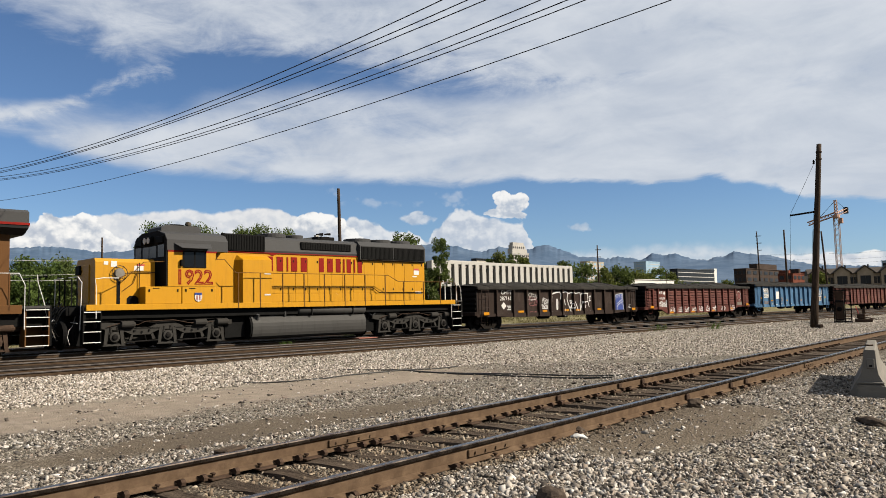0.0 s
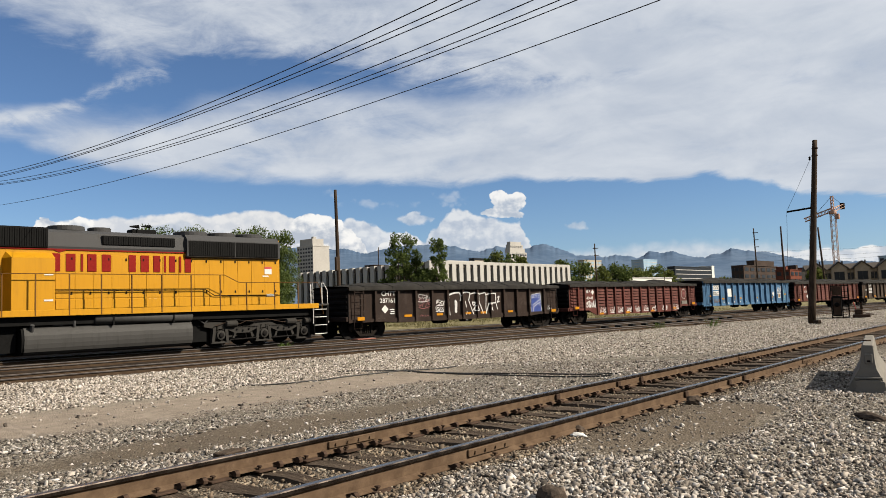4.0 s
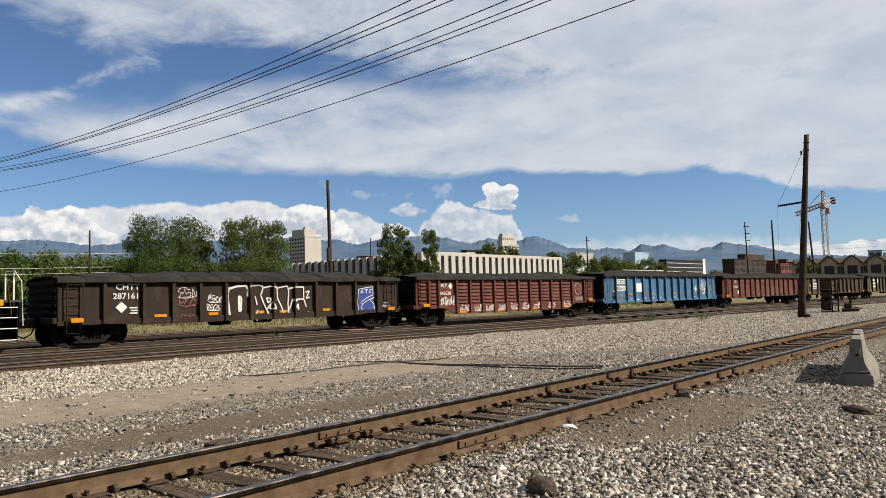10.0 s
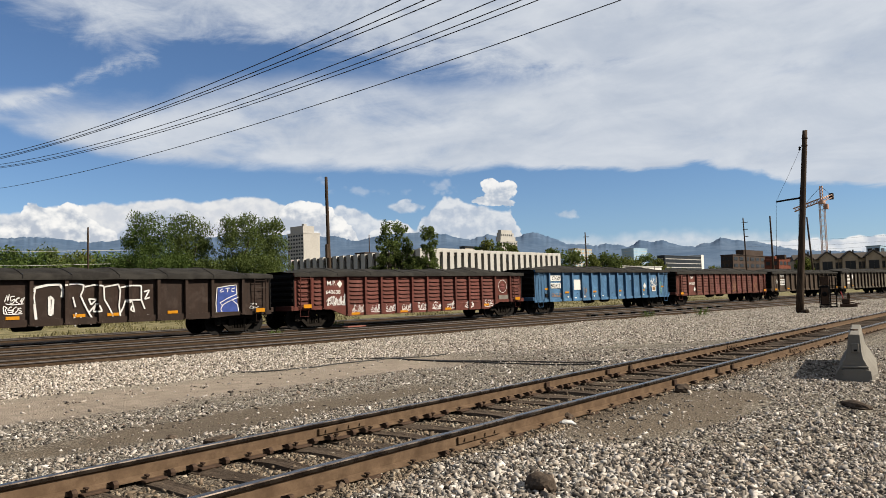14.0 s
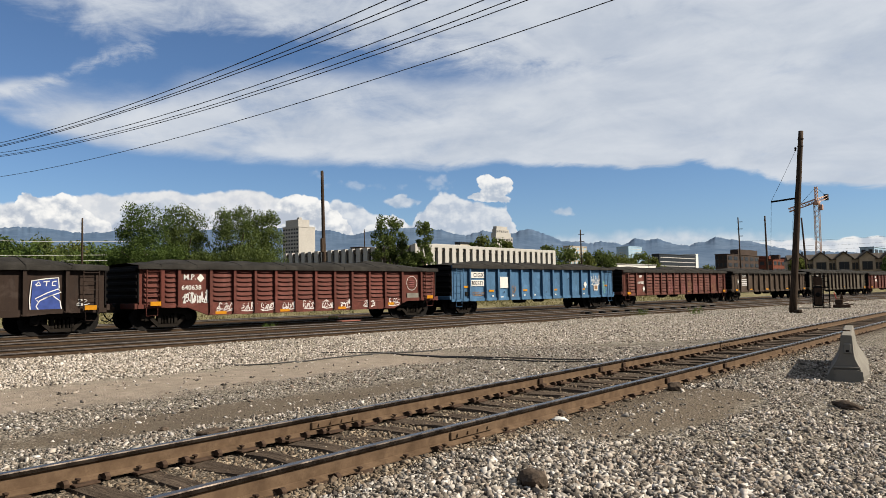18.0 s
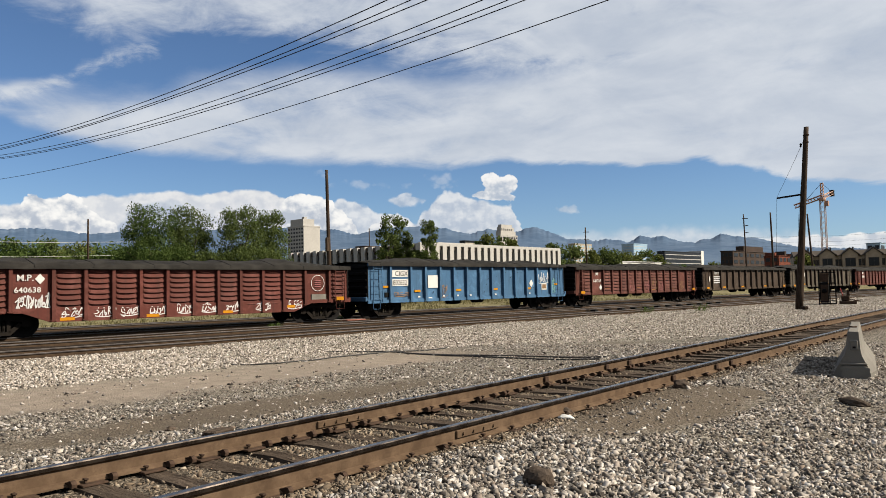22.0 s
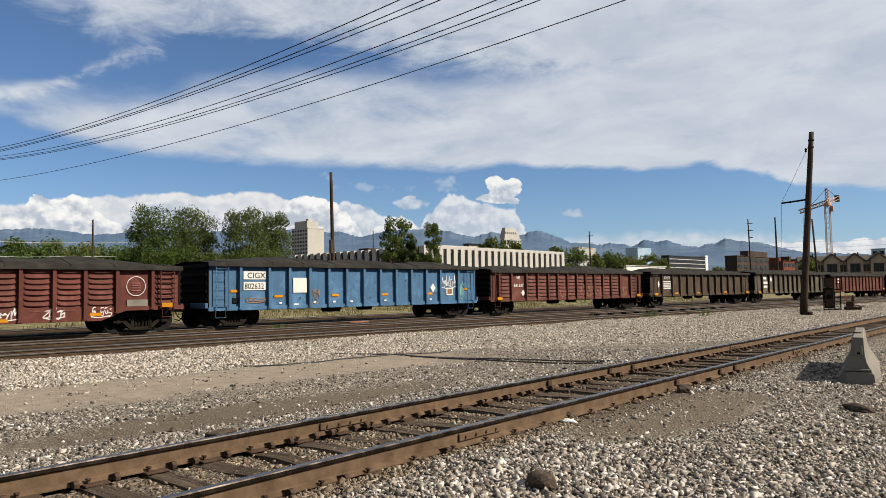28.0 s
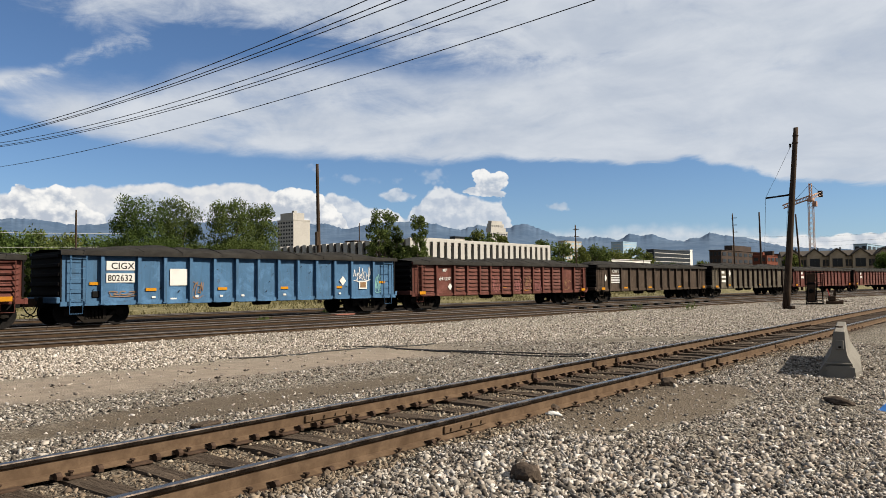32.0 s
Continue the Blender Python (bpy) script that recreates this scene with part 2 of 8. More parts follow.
def painted(name, col, dirt=(0.0531, 0.045, 0.0371), wear=0.35, rough=0.5, metal=0.0, scale=1.0, streak=True, bump=0.15, rand=0.0, spec=0.08, fade=0.0):
    """Weathered paint: fine grain, broad stains and dirt that has run down."""
    m, g, co = material(name)
    mp = g.node("ShaderNodeMapping")
    g.put(mp.inputs[0], co)
    mp.inputs["Scale"].default_value = (3.0, 3.0, 0.35) if streak else (1.0, 1.0, 1.0)
    runs = g.ramp(g.noise(mp.outputs[0], 2.2 * scale, 6, 0.62), 0.46, 0.78)
    broad = g.ramp(g.noise(co, 0.7 * scale, 5, 0.6), 0.4, 0.75)
    grain = g.noise(co, 38 * scale, 3, 0.6)
    spots = g.ramp(g.noise(co, 9 * scale, 5, 0.7), 0.62, 0.74)
    c = g.mix(g.math("MULTIPLY", runs, wear), col, dirt)
    c = g.mix(g.math("MULTIPLY", broad, wear * 0.55), c, tuple(0.5 * a + 0.5 * b for a, b in zip(col, dirt)))
    c = g.mix(g.math("MULTIPLY", spots, wear * 0.7), c, tuple(0.6 * d for d in dirt))
    c = g.mix(g.math("MULTIPLY", grain, 0.22), c, tuple(0.55 * v for v in col))
    if fade:
        pale = g.ramp(g.noise(g.vmath("ADD", co, (7.0, 3.0, 1.0)), 1.6 * scale, 8, 0.68, 0.6), 0.50, 0.66)
        c = g.mix(g.math("MULTIPLY", pale, fade), c, tuple(min(1.0, 1.5 * v + 0.012) for v in col))
        chips = g.ramp(g.noise(g.vmath("ADD", co, (1.0, 9.0, 4.0)), 5.5 * scale, 8, 0.75, 0.3), 0.60, 0.65)
        c = g.mix(g.math("MULTIPLY", chips, fade), c, (0.0318, 0.018, 0.0116))
    if rand:
        oi = g.node("ShaderNodeObjectInfo").outputs["Random"]
        c = g.mix(g.math("MULTIPLY", oi, rand), c, dirt)
    finish(g, c, g.ramp(grain, 0.2, 0.8, rough - 0.08, min(1.0, rough + 0.2)), metal, g.math("ADD", grain, g.math("MULTIPLY", broad, 2.0)), bump, 0.006, spec)
    return m


def plain(name, col, rough=0.6, metal=0.0, var=0.25, scale=12.0, bump=0.1, spec=0.5):
    m, g, co = material(name)
    n1, n2 = g.noise(co, scale, 4, 0.6), g.noise(co, scale * 0.12, 4, 0.6)
    f = g.math("ADD", g.math("MULTIPLY", n1, 0.5), g.math("MULTIPLY", n2, 0.5))
    c = g.mix(g.ramp(f, 0.3, 0.7), tuple(v * (1 - var) for v in col), tuple(min(1.0, v * (1 + var)) for v in col))
    finish(g, c, rough, metal, n1, bump, 0.01, spec)
    return m


def rail_steel(name="rusty_rail_side", k=1.0):
    m, g, co = material(name)
    x, y, z = g.sep(co)
    n1 = g.noise(co, 7, 6, 0.65)
    n2 = g.noise(co, 60, 3, 0.6)
    c = g.mix(g.ramp(n1, 0.30, 0.80), (0.0520 * k, 0.0339 * k, 0.0212 * k), (0.0955 * k, 0.0647 * k, 0.0414 * k))
    c = g.mix(g.math("MULTIPLY", g.ramp(n2, 0.45, 0.75), 0.5), c, (0.0531, 0.0318, 0.0212))
    finish(g, c, 0.85, 0.0, n2, 0.25, 0.003)
    return m


def rail_head(name="worn_rail_head", k=1.0, metal=0.4, rough=(0.38, 0.6)):
    m, g, co = material(name)
    n1 = g.noise(co, 5, 5, 0.6)
    c = g.mix(g.ramp(n1, 0.3, 0.75), (0.0450 * k, 0.0350 * k, 0.0297 * k), (0.1007 * k, 0.0822 * k, 0.0690 * k))
    finish(g, c, g.ramp(n1, 0.3, 0.7, *rough), metal, n1, 0.08, 0.002)
    return m


def timber(name, a, b, scale=1.0):
    """Weathered wood, grain along the piece's own x."""
    m, g, co = material(name)
    oi = g.node("ShaderNodeObjectInfo").outputs["Random"]
    mp = g.node("ShaderNodeMapping")
    g.put(mp.inputs[0], co)
    g.put(mp.inputs["Location"], g.comb(g.math("MULTIPLY", oi, 30.0), g.math("MULTIPLY", oi, 17.0), 0.0))
    mp.inputs["Scale"].default_value = (1.2 * scale, 14 * scale, 14 * scale)
    grain = g.noise(mp.outputs[0], 2.2, 7, 0.68, 0.4)
    blot = g.noise(mp.outputs[0], 0.35, 3, 0.5)
    crack = g.ramp(grain, 0.52, 0.60)
    c = g.mix(g.ramp(grain, 0.3, 0.7), a, b)
    c = g.mix(g.math("MULTIPLY", crack, 0.75), c, tuple(v * 0.35 for v in a))
    c = g.mix(g.math("MULTIPLY", g.ramp(blot, 0.35, 0.7), 0.5), c, tuple(v * 0.6 for v in a))
    c = g.mix(g.math("MULTIPLY", oi, 0.4), c, tuple(v * 0.7 for v in b))
    finish(g, c, 0.9, 0.0, grain, 1.0, 0.03)
    return m


def pole_wood():
    m, g, co = material("creosoted_pole_wood")
    mp = g.node("ShaderNodeMapping")
    g.put(mp.inputs[0], co)
    mp.inputs["Scale"].default_value = (16, 16, 0.7)
    grain = g.noise(mp.outputs[0], 1.6, 6, 0.65, 0.3)
    c = g.mix(g.ramp(grain, 0.3, 0.7), (0.0149, 0.0101, 0.0075), (0.045, 0.0318, 0.0228))
    finish(g, c, 0.85, 0.0, grain, 0.5, 0.02)
    return m


def stone(name, cols, rough=0.9):
    """Loose stones; every island has a tint of its own."""
    m, g, co = material(name)
    r = g.node("ShaderNodeNewGeometry").outputs["Random Per Island"]
    n = g.noise(co, 45, 4, 0.6)
    ramp = g.node("ShaderNodeValToRGB")
    ramp.color_ramp.interpolation = "LINEAR"
    el = ramp.color_ramp.elements
    el[0].color, el[1].color = (*cols[0], 1), (*cols[-1], 1)
    for i, c in enumerate(cols[1:-1]):
        e = el.new((i + 1) / (len(cols) - 1))
        e.color = (*c, 1)
    g.put(ramp.inputs[0], r)
    c = g.mix(g.ramp(n, 0.35, 0.75), ramp.outputs[0], (0.069, 0.0583, 0.0477))
    c = g.mix(0.35, ramp.outputs[0], c)
    finish(g, c, rough, 0.0, n, 0.35, 0.006)
    return m


def ground_material():
    m, g, _ = material("yard_ground")
    co = g.node("ShaderNodeNewGeometry").outputs["Position"]
    x, y, z = g.sep(co)
    w1 = g.math("MULTIPLY", g.math("SUBTRACT", g.noise(co, 0.45, 4, 0.6), 0.5), 2.6)
    w2 = g.math("MULTIPLY", g.math("SUBTRACT", g.noise(co, 2.2, 4, 0.65), 0.5), 1.0)
    wob = g.math("ADD", w1, w2)
    # distance from the middle of the train's track
    off = g.math("ADD", g.math("SUBTRACT", y, YT), g.math("ADD", g.math("MULTIPLY", x, -SLOPE), g.math("MULTIPLY", g.math("MULTIPLY", x, x), -BEND)))
    # fine gravel colours; the dark end also stands for shade between stones
    v1 = g.voronoi(co, 34, "Color")
    v1d = g.voronoi(co, 34, "Distance")
    v2 = g.voronoi(co, 85, "Color")
    r1 = g.sep(v1)[0]
    r2 = g.sep(v2)[0]
    ng = g.noise(co, 1.3, 5, 0.6)
    nf = g.noise(co, 70, 3, 0.6)
    pebble = g.math("ADD", g.math("MULTIPLY", r1, 0.6), g.math("MULTIPLY", r2, 0.4))
    grey = g.mix(g.ramp(pebble, 0.25, 0.85), (0.0124, 0.0106, 0.0087), (0.216, 0.1936, 0.1612))
    grey = g.mix(g.math("MULTIPLY", g.ramp(ng, 0.4, 0.7), 0.55), grey, (0.0797, 0.0663, 0.0491))
    light = g.mix(g.ramp(pebble, 0.2, 0.85), (0.0437, 0.0371, 0.0299), (0.2418, 0.2227, 0.1857))
    dirt = g.mix(g.ramp(g.noise(co, 3.0, 6, 0.65), 0.35, 0.7), (0.1458, 0.1201, 0.0951), (0.1962, 0.1646, 0.1352))
    dirt = g.mix(g.math("MULTIPLY", g.ramp(nf, 0.55, 0.75), 0.4), dirt, (0.0743, 0.0622, 0.0515))
    brown = g.mix(g.ramp(g.noise(co, 4.0, 6, 0.7), 0.35, 0.7), (0.0116, 0.0086, 0.0064), (0.0280, 0.0207, 0.0153))
    grass = g.mix(g.ramp(g.noise(co, 1.6, 8, 0.75), 0.35, 0.7), (0.0564, 0.0528, 0.0237), (0.182, 0.1547, 0.0892))
    # masks
    bal = g.ramp(g.math("ADD", g.math("ADD", off, g.ramp(x, 12.0, 26.0, 0.0, 7.0)), g.math("MULTIPLY", wob, 0.45)), -16.1, -14.7)
    dark = g.ramp(g.math("ADD", off, g.math("MULTIPLY", w2, 0.25)), -9.9, -9.55)
    far = g.ramp(g.math("ADD", off, g.math("MULTIPLY", wob, 0.6)), 9.0, 10.5)
    lo = g.ramp(g.math("ADD", y, g.math("MULTIPLY", wob, 0.7)), 10.5, 11.5)
    end = g.ramp(g.math("ADD", x, g.math("MULTIPLY", wob, 1.4)), 15.5, 12.0)
    road = g.math("MULTIPLY", g.math("MULTIPLY", lo, end), 0.92)
    p1 = g.math("ADD", g.math("POWER", g.math("DIVIDE", g.math("SUBTRACT", x, 6.0), 3.6), 2.0), g.math("POWER", g.math("DIVIDE", g.math("SUBTRACT", y, 8.6), 0.8), 2.0))
    p2 = g.math("ADD", g.math("POWER", g.math("DIVIDE", g.math("SUBTRACT", x, 8.6), 2.3), 2.0), g.math("POWER", g.math("DIVIDE", g.math("SUBTRACT", y, 4.0), 0.75), 2.0))
    patch = g.ramp(g.math("ADD", g.math("MINIMUM", p1, p2), g.math("MULTIPLY", wob, 0.7)), 1.25, 0.45)
    c = g.mix(g.math("MULTIPLY", patch, 0.85), grey, g.mix(nf, (0.0557, 0.0435, 0.0318), (0.0875, 0.07, 0.052)))
    bed = g.math("SUBTRACT", g.math("ADD", g.math("MULTIPLY", x, -0.04222), g.math("MULTIPLY", y, 0.99911)), 5.18)
    bed = g.ramp(g.math("ADD", g.math("ABSOLUTE", bed), g.math("MULTIPLY", w2, 0.5)), 1.5, 0.9)
    c = g.mix(g.math("MULTIPLY", bed, 0.7), c, g.mix(g.ramp(pebble, 0.3, 0.8), (0.0265, 0.0202, 0.0149), (0.0902, 0.0716, 0.0531)))
    c = g.mix(road, c, dirt)
    c = g.mix(bal, c, light)
    c = g.mix(dark, c, brown)
    c = g.mix(far, c, grass)
    bump = g.math("ADD", g.math("MULTIPLY", v1d, -1.0), g.math("MULTIPLY", nf, 0.4))
    finish(g, c, 0.95, 0.0, bump, 0.6, 0.03)
    return m


def leaf_material(name, a, b):
    m, g, co = material(name)
    r = g.node("ShaderNodeNewGeometry").outputs["Random Per Island"]
    n = g.noise(co, 0.5, 3, 0.5)
    c = g.mix(g.math("ADD", g.math("MULTIPLY", r, 0.6), g.math("MULTIPLY", n, 0.4)), a, b)
    d, s = g.node("ShaderNodeBsdfDiffuse"), g.node("ShaderNodeBsdfTranslucent")
    g.put(d.inputs[0], c)
    g.put(s.inputs[0], c)
    mx = g.node("ShaderNodeMixShader")
    mx.inputs[0].default_value = 0.36
    g.t.links.new(d.outputs[0], mx.inputs[1])
    g.t.links.new(s.outputs[0], mx.inputs[2])
    g.t.links.new(mx.outputs[0], g.node("ShaderNodeOutputMaterial").inputs[0])
    return m


def ribbed_tarp():
    m, g, co = material("black_mesh_tarpaulin")
    x, y, z = g.sep(co)
    fold = g.noise(co, 1.3, 5, 0.65, 0.4)
    weave = g.noise(co, 90, 2, 0.5)
    c = g.mix(g.ramp(fold, 0.3, 0.75), (0.0097, 0.0090, 0.0083), (0.0226, 0.0211, 0.0189))
    finish(g, c, 0.9, 0.0, g.math("ADD", fold, g.math("MULTIPLY", weave, 0.2)), 0.6, 0.05)
    return m


YT, SLOPE, BEND = 29.5, -0.03, -0.00038   # the train's track: y = YT + SLOPE x + BEND x^2
RAIL_Z, NEAR_RAIL_Z = 0.18, 0.25

M_GROUND = ground_material()
M_RAIL, M_HEAD = rail_steel(k=1.0), rail_head(k=1.0, metal=0.95, rough=(0.20, 0.34))
M_RAIL_OILY, M_HEAD_OILY = rail_steel("oily_brown_rail_side", 0.55), rail_head("dull_oily_rail_head", 0.50, 0.15)
M_SLEEPER = timber("weathered_sleeper_wood", (0.0318, 0.0228, 0.017), (0.0927, 0.0716, 0.0546))
M_SLEEPER_OILY = timber("oil_soaked_sleeper_wood", (0.0127, 0.0093, 0.0072), (0.0360, 0.0280, 0.0212))
M_POLE = pole_wood()
M_RUST = plain("rusted_iron", (0.0345, 0.0223, 0.0159), 0.85, 0.0, 0.4, 25)
M_BLACK = plain("dirty_black_steel", (0.0036, 0.0036, 0.0036), 0.7, 0.0, 0.4, 14)
M_TRUCK = plain("dusty_cast_steel", (0.0064, 0.0058, 0.0056), 0.75, 0.0, 0.4, 14)
M_TRUCK_GREY = painted("dusty_grey_truck_paint", (0.0245, 0.0230, 0.0211), (0.0092, 0.0082, 0.0077), 0.7, 0.7, spec=0.05)
M_TRUCK_DARK = painted("grimy_dark_truck_steel", (0.0114, 0.0096, 0.0082), (0.0046, 0.0041, 0.0036), 0.6, 0.8, spec=0.03)
M_TARP = ribbed_tarp()
M_WHITE = painted("chalky_white_paint", (0.3924, 0.3871, 0.3712), (0.1592, 0.1485, 0.1326), 0.2, 0.6, streak=False)
M_BARE_WHITE = plain("white_handrail_paint", (0.3818, 0.3766, 0.3606), 0.45, 0.0, 0.1)
M_YELLOW = painted("armour_yellow_paint", (0.3011, 0.1445, 0.0036), (0.1506, 0.0661, 0.0064), 0.34, 0.38, streak=True, spec=0.16)
M_RAILING = painted("brownish_yellow_railing_paint", (0.0801, 0.036, 0.008), (0.032, 0.0177, 0.0096), 0.5, 0.6)
M_RED = plain("red_lettering_paint", (0.1246, 0.0075, 0.0053), 0.7, 0.0, 0.15)
M_LGREY = painted("harbour_grey_paint", (0.0343, 0.0343, 0.0352), (0.0270, 0.0245, 0.0223), 0.4, 0.5)
M_GRILLE = plain("black_radiator_grille", (0.0032, 0.0032, 0.0032), 0.6, 0.0, 0.3)
M_TANK = painted("sooty_grey_tank_paint", (0.0338, 0.033, 0.0318), (0.0119, 0.0107, 0.0099), 0.5, 0.5)
M_GLASS = plain("dark_cab_glass", (0.0032, 0.0036, 0.0043), 0.12, 0.0, 0.1, spec=0.2)
M_LOCO_BROWN = painted("faded_tan_locomotive_paint", (0.0704, 0.032, 0.01), (0.028, 0.016, 0.0092), 0.45, 0.5)
M_CONCRETE = painted("cast_concrete", (0.1214, 0.1129, 0.0990), (0.0598, 0.0541, 0.0467), 0.55, 0.9, streak=False, bump=0.4)
M_REFLECT = plain("amber_reflector_tape", (0.2757, 0.1167, 0.0058), 0.6, 0.0, 0.12)
M_CAR_BLACK = painted("dark_brown_gondola_paint", (0.0202, 0.0125, 0.0093), (0.009, 0.007, 0.0062), 0.6, 0.6, rand=0.3, fade=0.45)
M_CAR_RED = painted("oxide_red_gondola_paint", (0.069, 0.0202, 0.0154), (0.0238, 0.0144, 0.0116), 0.6, 0.65, rand=0.25, fade=0.5)
M_CAR_RED_B = painted("bright_oxide_red_gondola_paint", (0.0723, 0.0238, 0.0177), (0.0248, 0.0153, 0.0130), 0.6, 0.65, rand=0.25, fade=0.7)
M_CAR_BLUE = painted("faded_blue_gondola_paint", (0.0369, 0.0875, 0.1594), (0.0228, 0.0340, 0.0463), 0.5, 0.55, rand=0.2, fade=0.5)
M_CAR_BROWN = painted("mud_brown_gondola_paint", (0.0397, 0.0276, 0.0197), (0.0186, 0.0144, 0.0116), 0.6, 0.65, rand=0.25, fade=0.5)
M_CAR_OLIVE = painted("faded_olive_brown_gondola_paint", (0.0611, 0.0514, 0.0381), (0.0244, 0.0207, 0.0175), 0.6, 0.65, rand=0.3, fade=0.7)
M_GRAF_W = plain("white_spray_paint", (0.3606, 0.3554, 0.35), 0.6, 0.0, 0.2, 6)
M_GRAF_B = plain("blue_spray_paint", (0.0238, 0.0397, 0.1379), 0.6, 0.0, 0.25, 6)
M_GRAF_P = plain("faded_pink_spray_paint", (0.1592, 0.0637, 0.0637), 0.7, 0.0, 0.3, 6)
M_GRAF_O = plain("faded_orange_spray_paint", (0.1381, 0.0835, 0.0453), 0.7, 0.0, 0.3, 6)
M_GRAF_T = plain("teal_spray_paint", (0.1167, 0.2333, 0.2227), 0.7, 0.0, 0.3, 6)
M_MARKRED = plain("red_marking", (0.2652, 0.0159, 0.0159), 0.5)
M_GRAVEL = stone("grey_yard_gravel", [(0.0146, 0.0133, 0.0125), (0.1972, 0.1724, 0.1468), (0.0364, 0.0318, 0.0271), (0.3635, 0.3341, 0.2993), (0.2078, 0.1803, 0.1523), (0.052, 0.0456, 0.0418), (0.0234, 0.0202, 0.0181), (0.4155, 0.3924, 0.367), (0.1246, 0.0927, 0.0706), (0.2493, 0.228, 0.2033)])
M_BED_GRAVEL = stone("brown_stained_bed_gravel", [(0.0455, 0.0346, 0.0255), (0.1365, 0.1047, 0.0728), (0.0774, 0.0592, 0.0428), (0.2184, 0.1775, 0.1319), (0.1092, 0.0819, 0.0592), (0.0319, 0.0255, 0.02), (0.273, 0.2366, 0.1865)])
M_BALLAST = stone("pale_limestone_ballast", [(0.0743, 0.0611, 0.05), (0.2651, 0.2333, 0.1971), (0.1591, 0.1351, 0.111), (0.3498, 0.3156, 0.2778), (0.4134, 0.3791, 0.3444), (0.212, 0.1829, 0.1527), (0.0371, 0.0308, 0.0261), (0.3074, 0.2757, 0.2388)])
M_LEAF = leaf_material("willow_leaves", (0.0274, 0.0433, 0.0116), (0.0955, 0.1178, 0.0394))
M_LEAF_D = leaf_material("elm_leaves", (0.021, 0.0381, 0.0102), (0.0732, 0.1006, 0.0287))
M_LEAF_Y = leaf_material("dry_roadside_leaves", (0.0327, 0.0454, 0.0110), (0.1088, 0.1187, 0.0361))
M_BARK = plain("grey_bark", (0.0477, 0.0397, 0.0318), 0.95, 0.0, 0.4, 8, 0.5)
M_GRASS = leaf_material("dry_grass_blades", (0.0464, 0.0464, 0.0185), (0.1470, 0.1277, 0.0634))
M_PANEL_W = painted("white_ribbed_cladding", (0.2555, 0.2485, 0.2344), (0.1425, 0.1342, 0.1196), 0.3, 0.8)
M_DARK_GLASS = plain("dark_window_glass", (0.010, 0.0115, 0.0135), 0.35, 0.0, 0.3, 0.3, 0.0, 0.15)
M_BLUE_GLASS = plain("sky_blue_curtain_glass", (0.17, 0.245, 0.31), 0.2, 0.0, 0.2, 0.05, 0.0)
M_BEIGE = plain("beige_stone_cladding", (0.2227, 0.1962, 0.1592), 0.9, 0.0, 0.12, 0.4)
M_PALE = plain("pale_grey_stone_cladding", (0.2370, 0.2281, 0.2133), 0.9, 0.0, 0.1, 0.4)
M_BRICK = plain("brown_brick_walls", (0.0351, 0.0256, 0.0212), 0.9, 0.0, 0.25, 0.8)
M_REDBRICK = plain("red_brick_walls", (0.0795, 0.0265, 0.017), 0.9, 0.0, 0.25, 0.8)
M_TOWN = plain("tan_stucco", (0.2055, 0.1658, 0.1226), 0.9, 0.0, 0.2, 0.8)
M_ROOF = plain("brown_roof_shingle", (0.0531, 0.0456, 0.0397), 0.9, 0.0, 0.25, 1.2)
M_WIRE = plain("weathered_wire", (0.024, 0.0248, 0.0272), 0.6, 0.0, 0.1)
M_CRANE_PALE = plain("pale_orange_crane_paint", (0.2451, 0.1838, 0.1566), 0.6, 0.0, 0.15)
M_CRANE = plain("orange_crane_paint", (0.2162, 0.1142, 0.0721), 0.5, 0.0, 0.15)
# the haze of distance is put into the mountains' blue base colour
M_MOUNTAIN, _g, _co = material("haze_tinted_mountains")
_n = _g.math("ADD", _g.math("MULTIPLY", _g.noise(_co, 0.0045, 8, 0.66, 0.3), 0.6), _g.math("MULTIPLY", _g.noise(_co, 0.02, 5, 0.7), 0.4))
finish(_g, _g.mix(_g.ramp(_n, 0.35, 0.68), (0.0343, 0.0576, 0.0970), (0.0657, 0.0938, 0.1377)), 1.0)

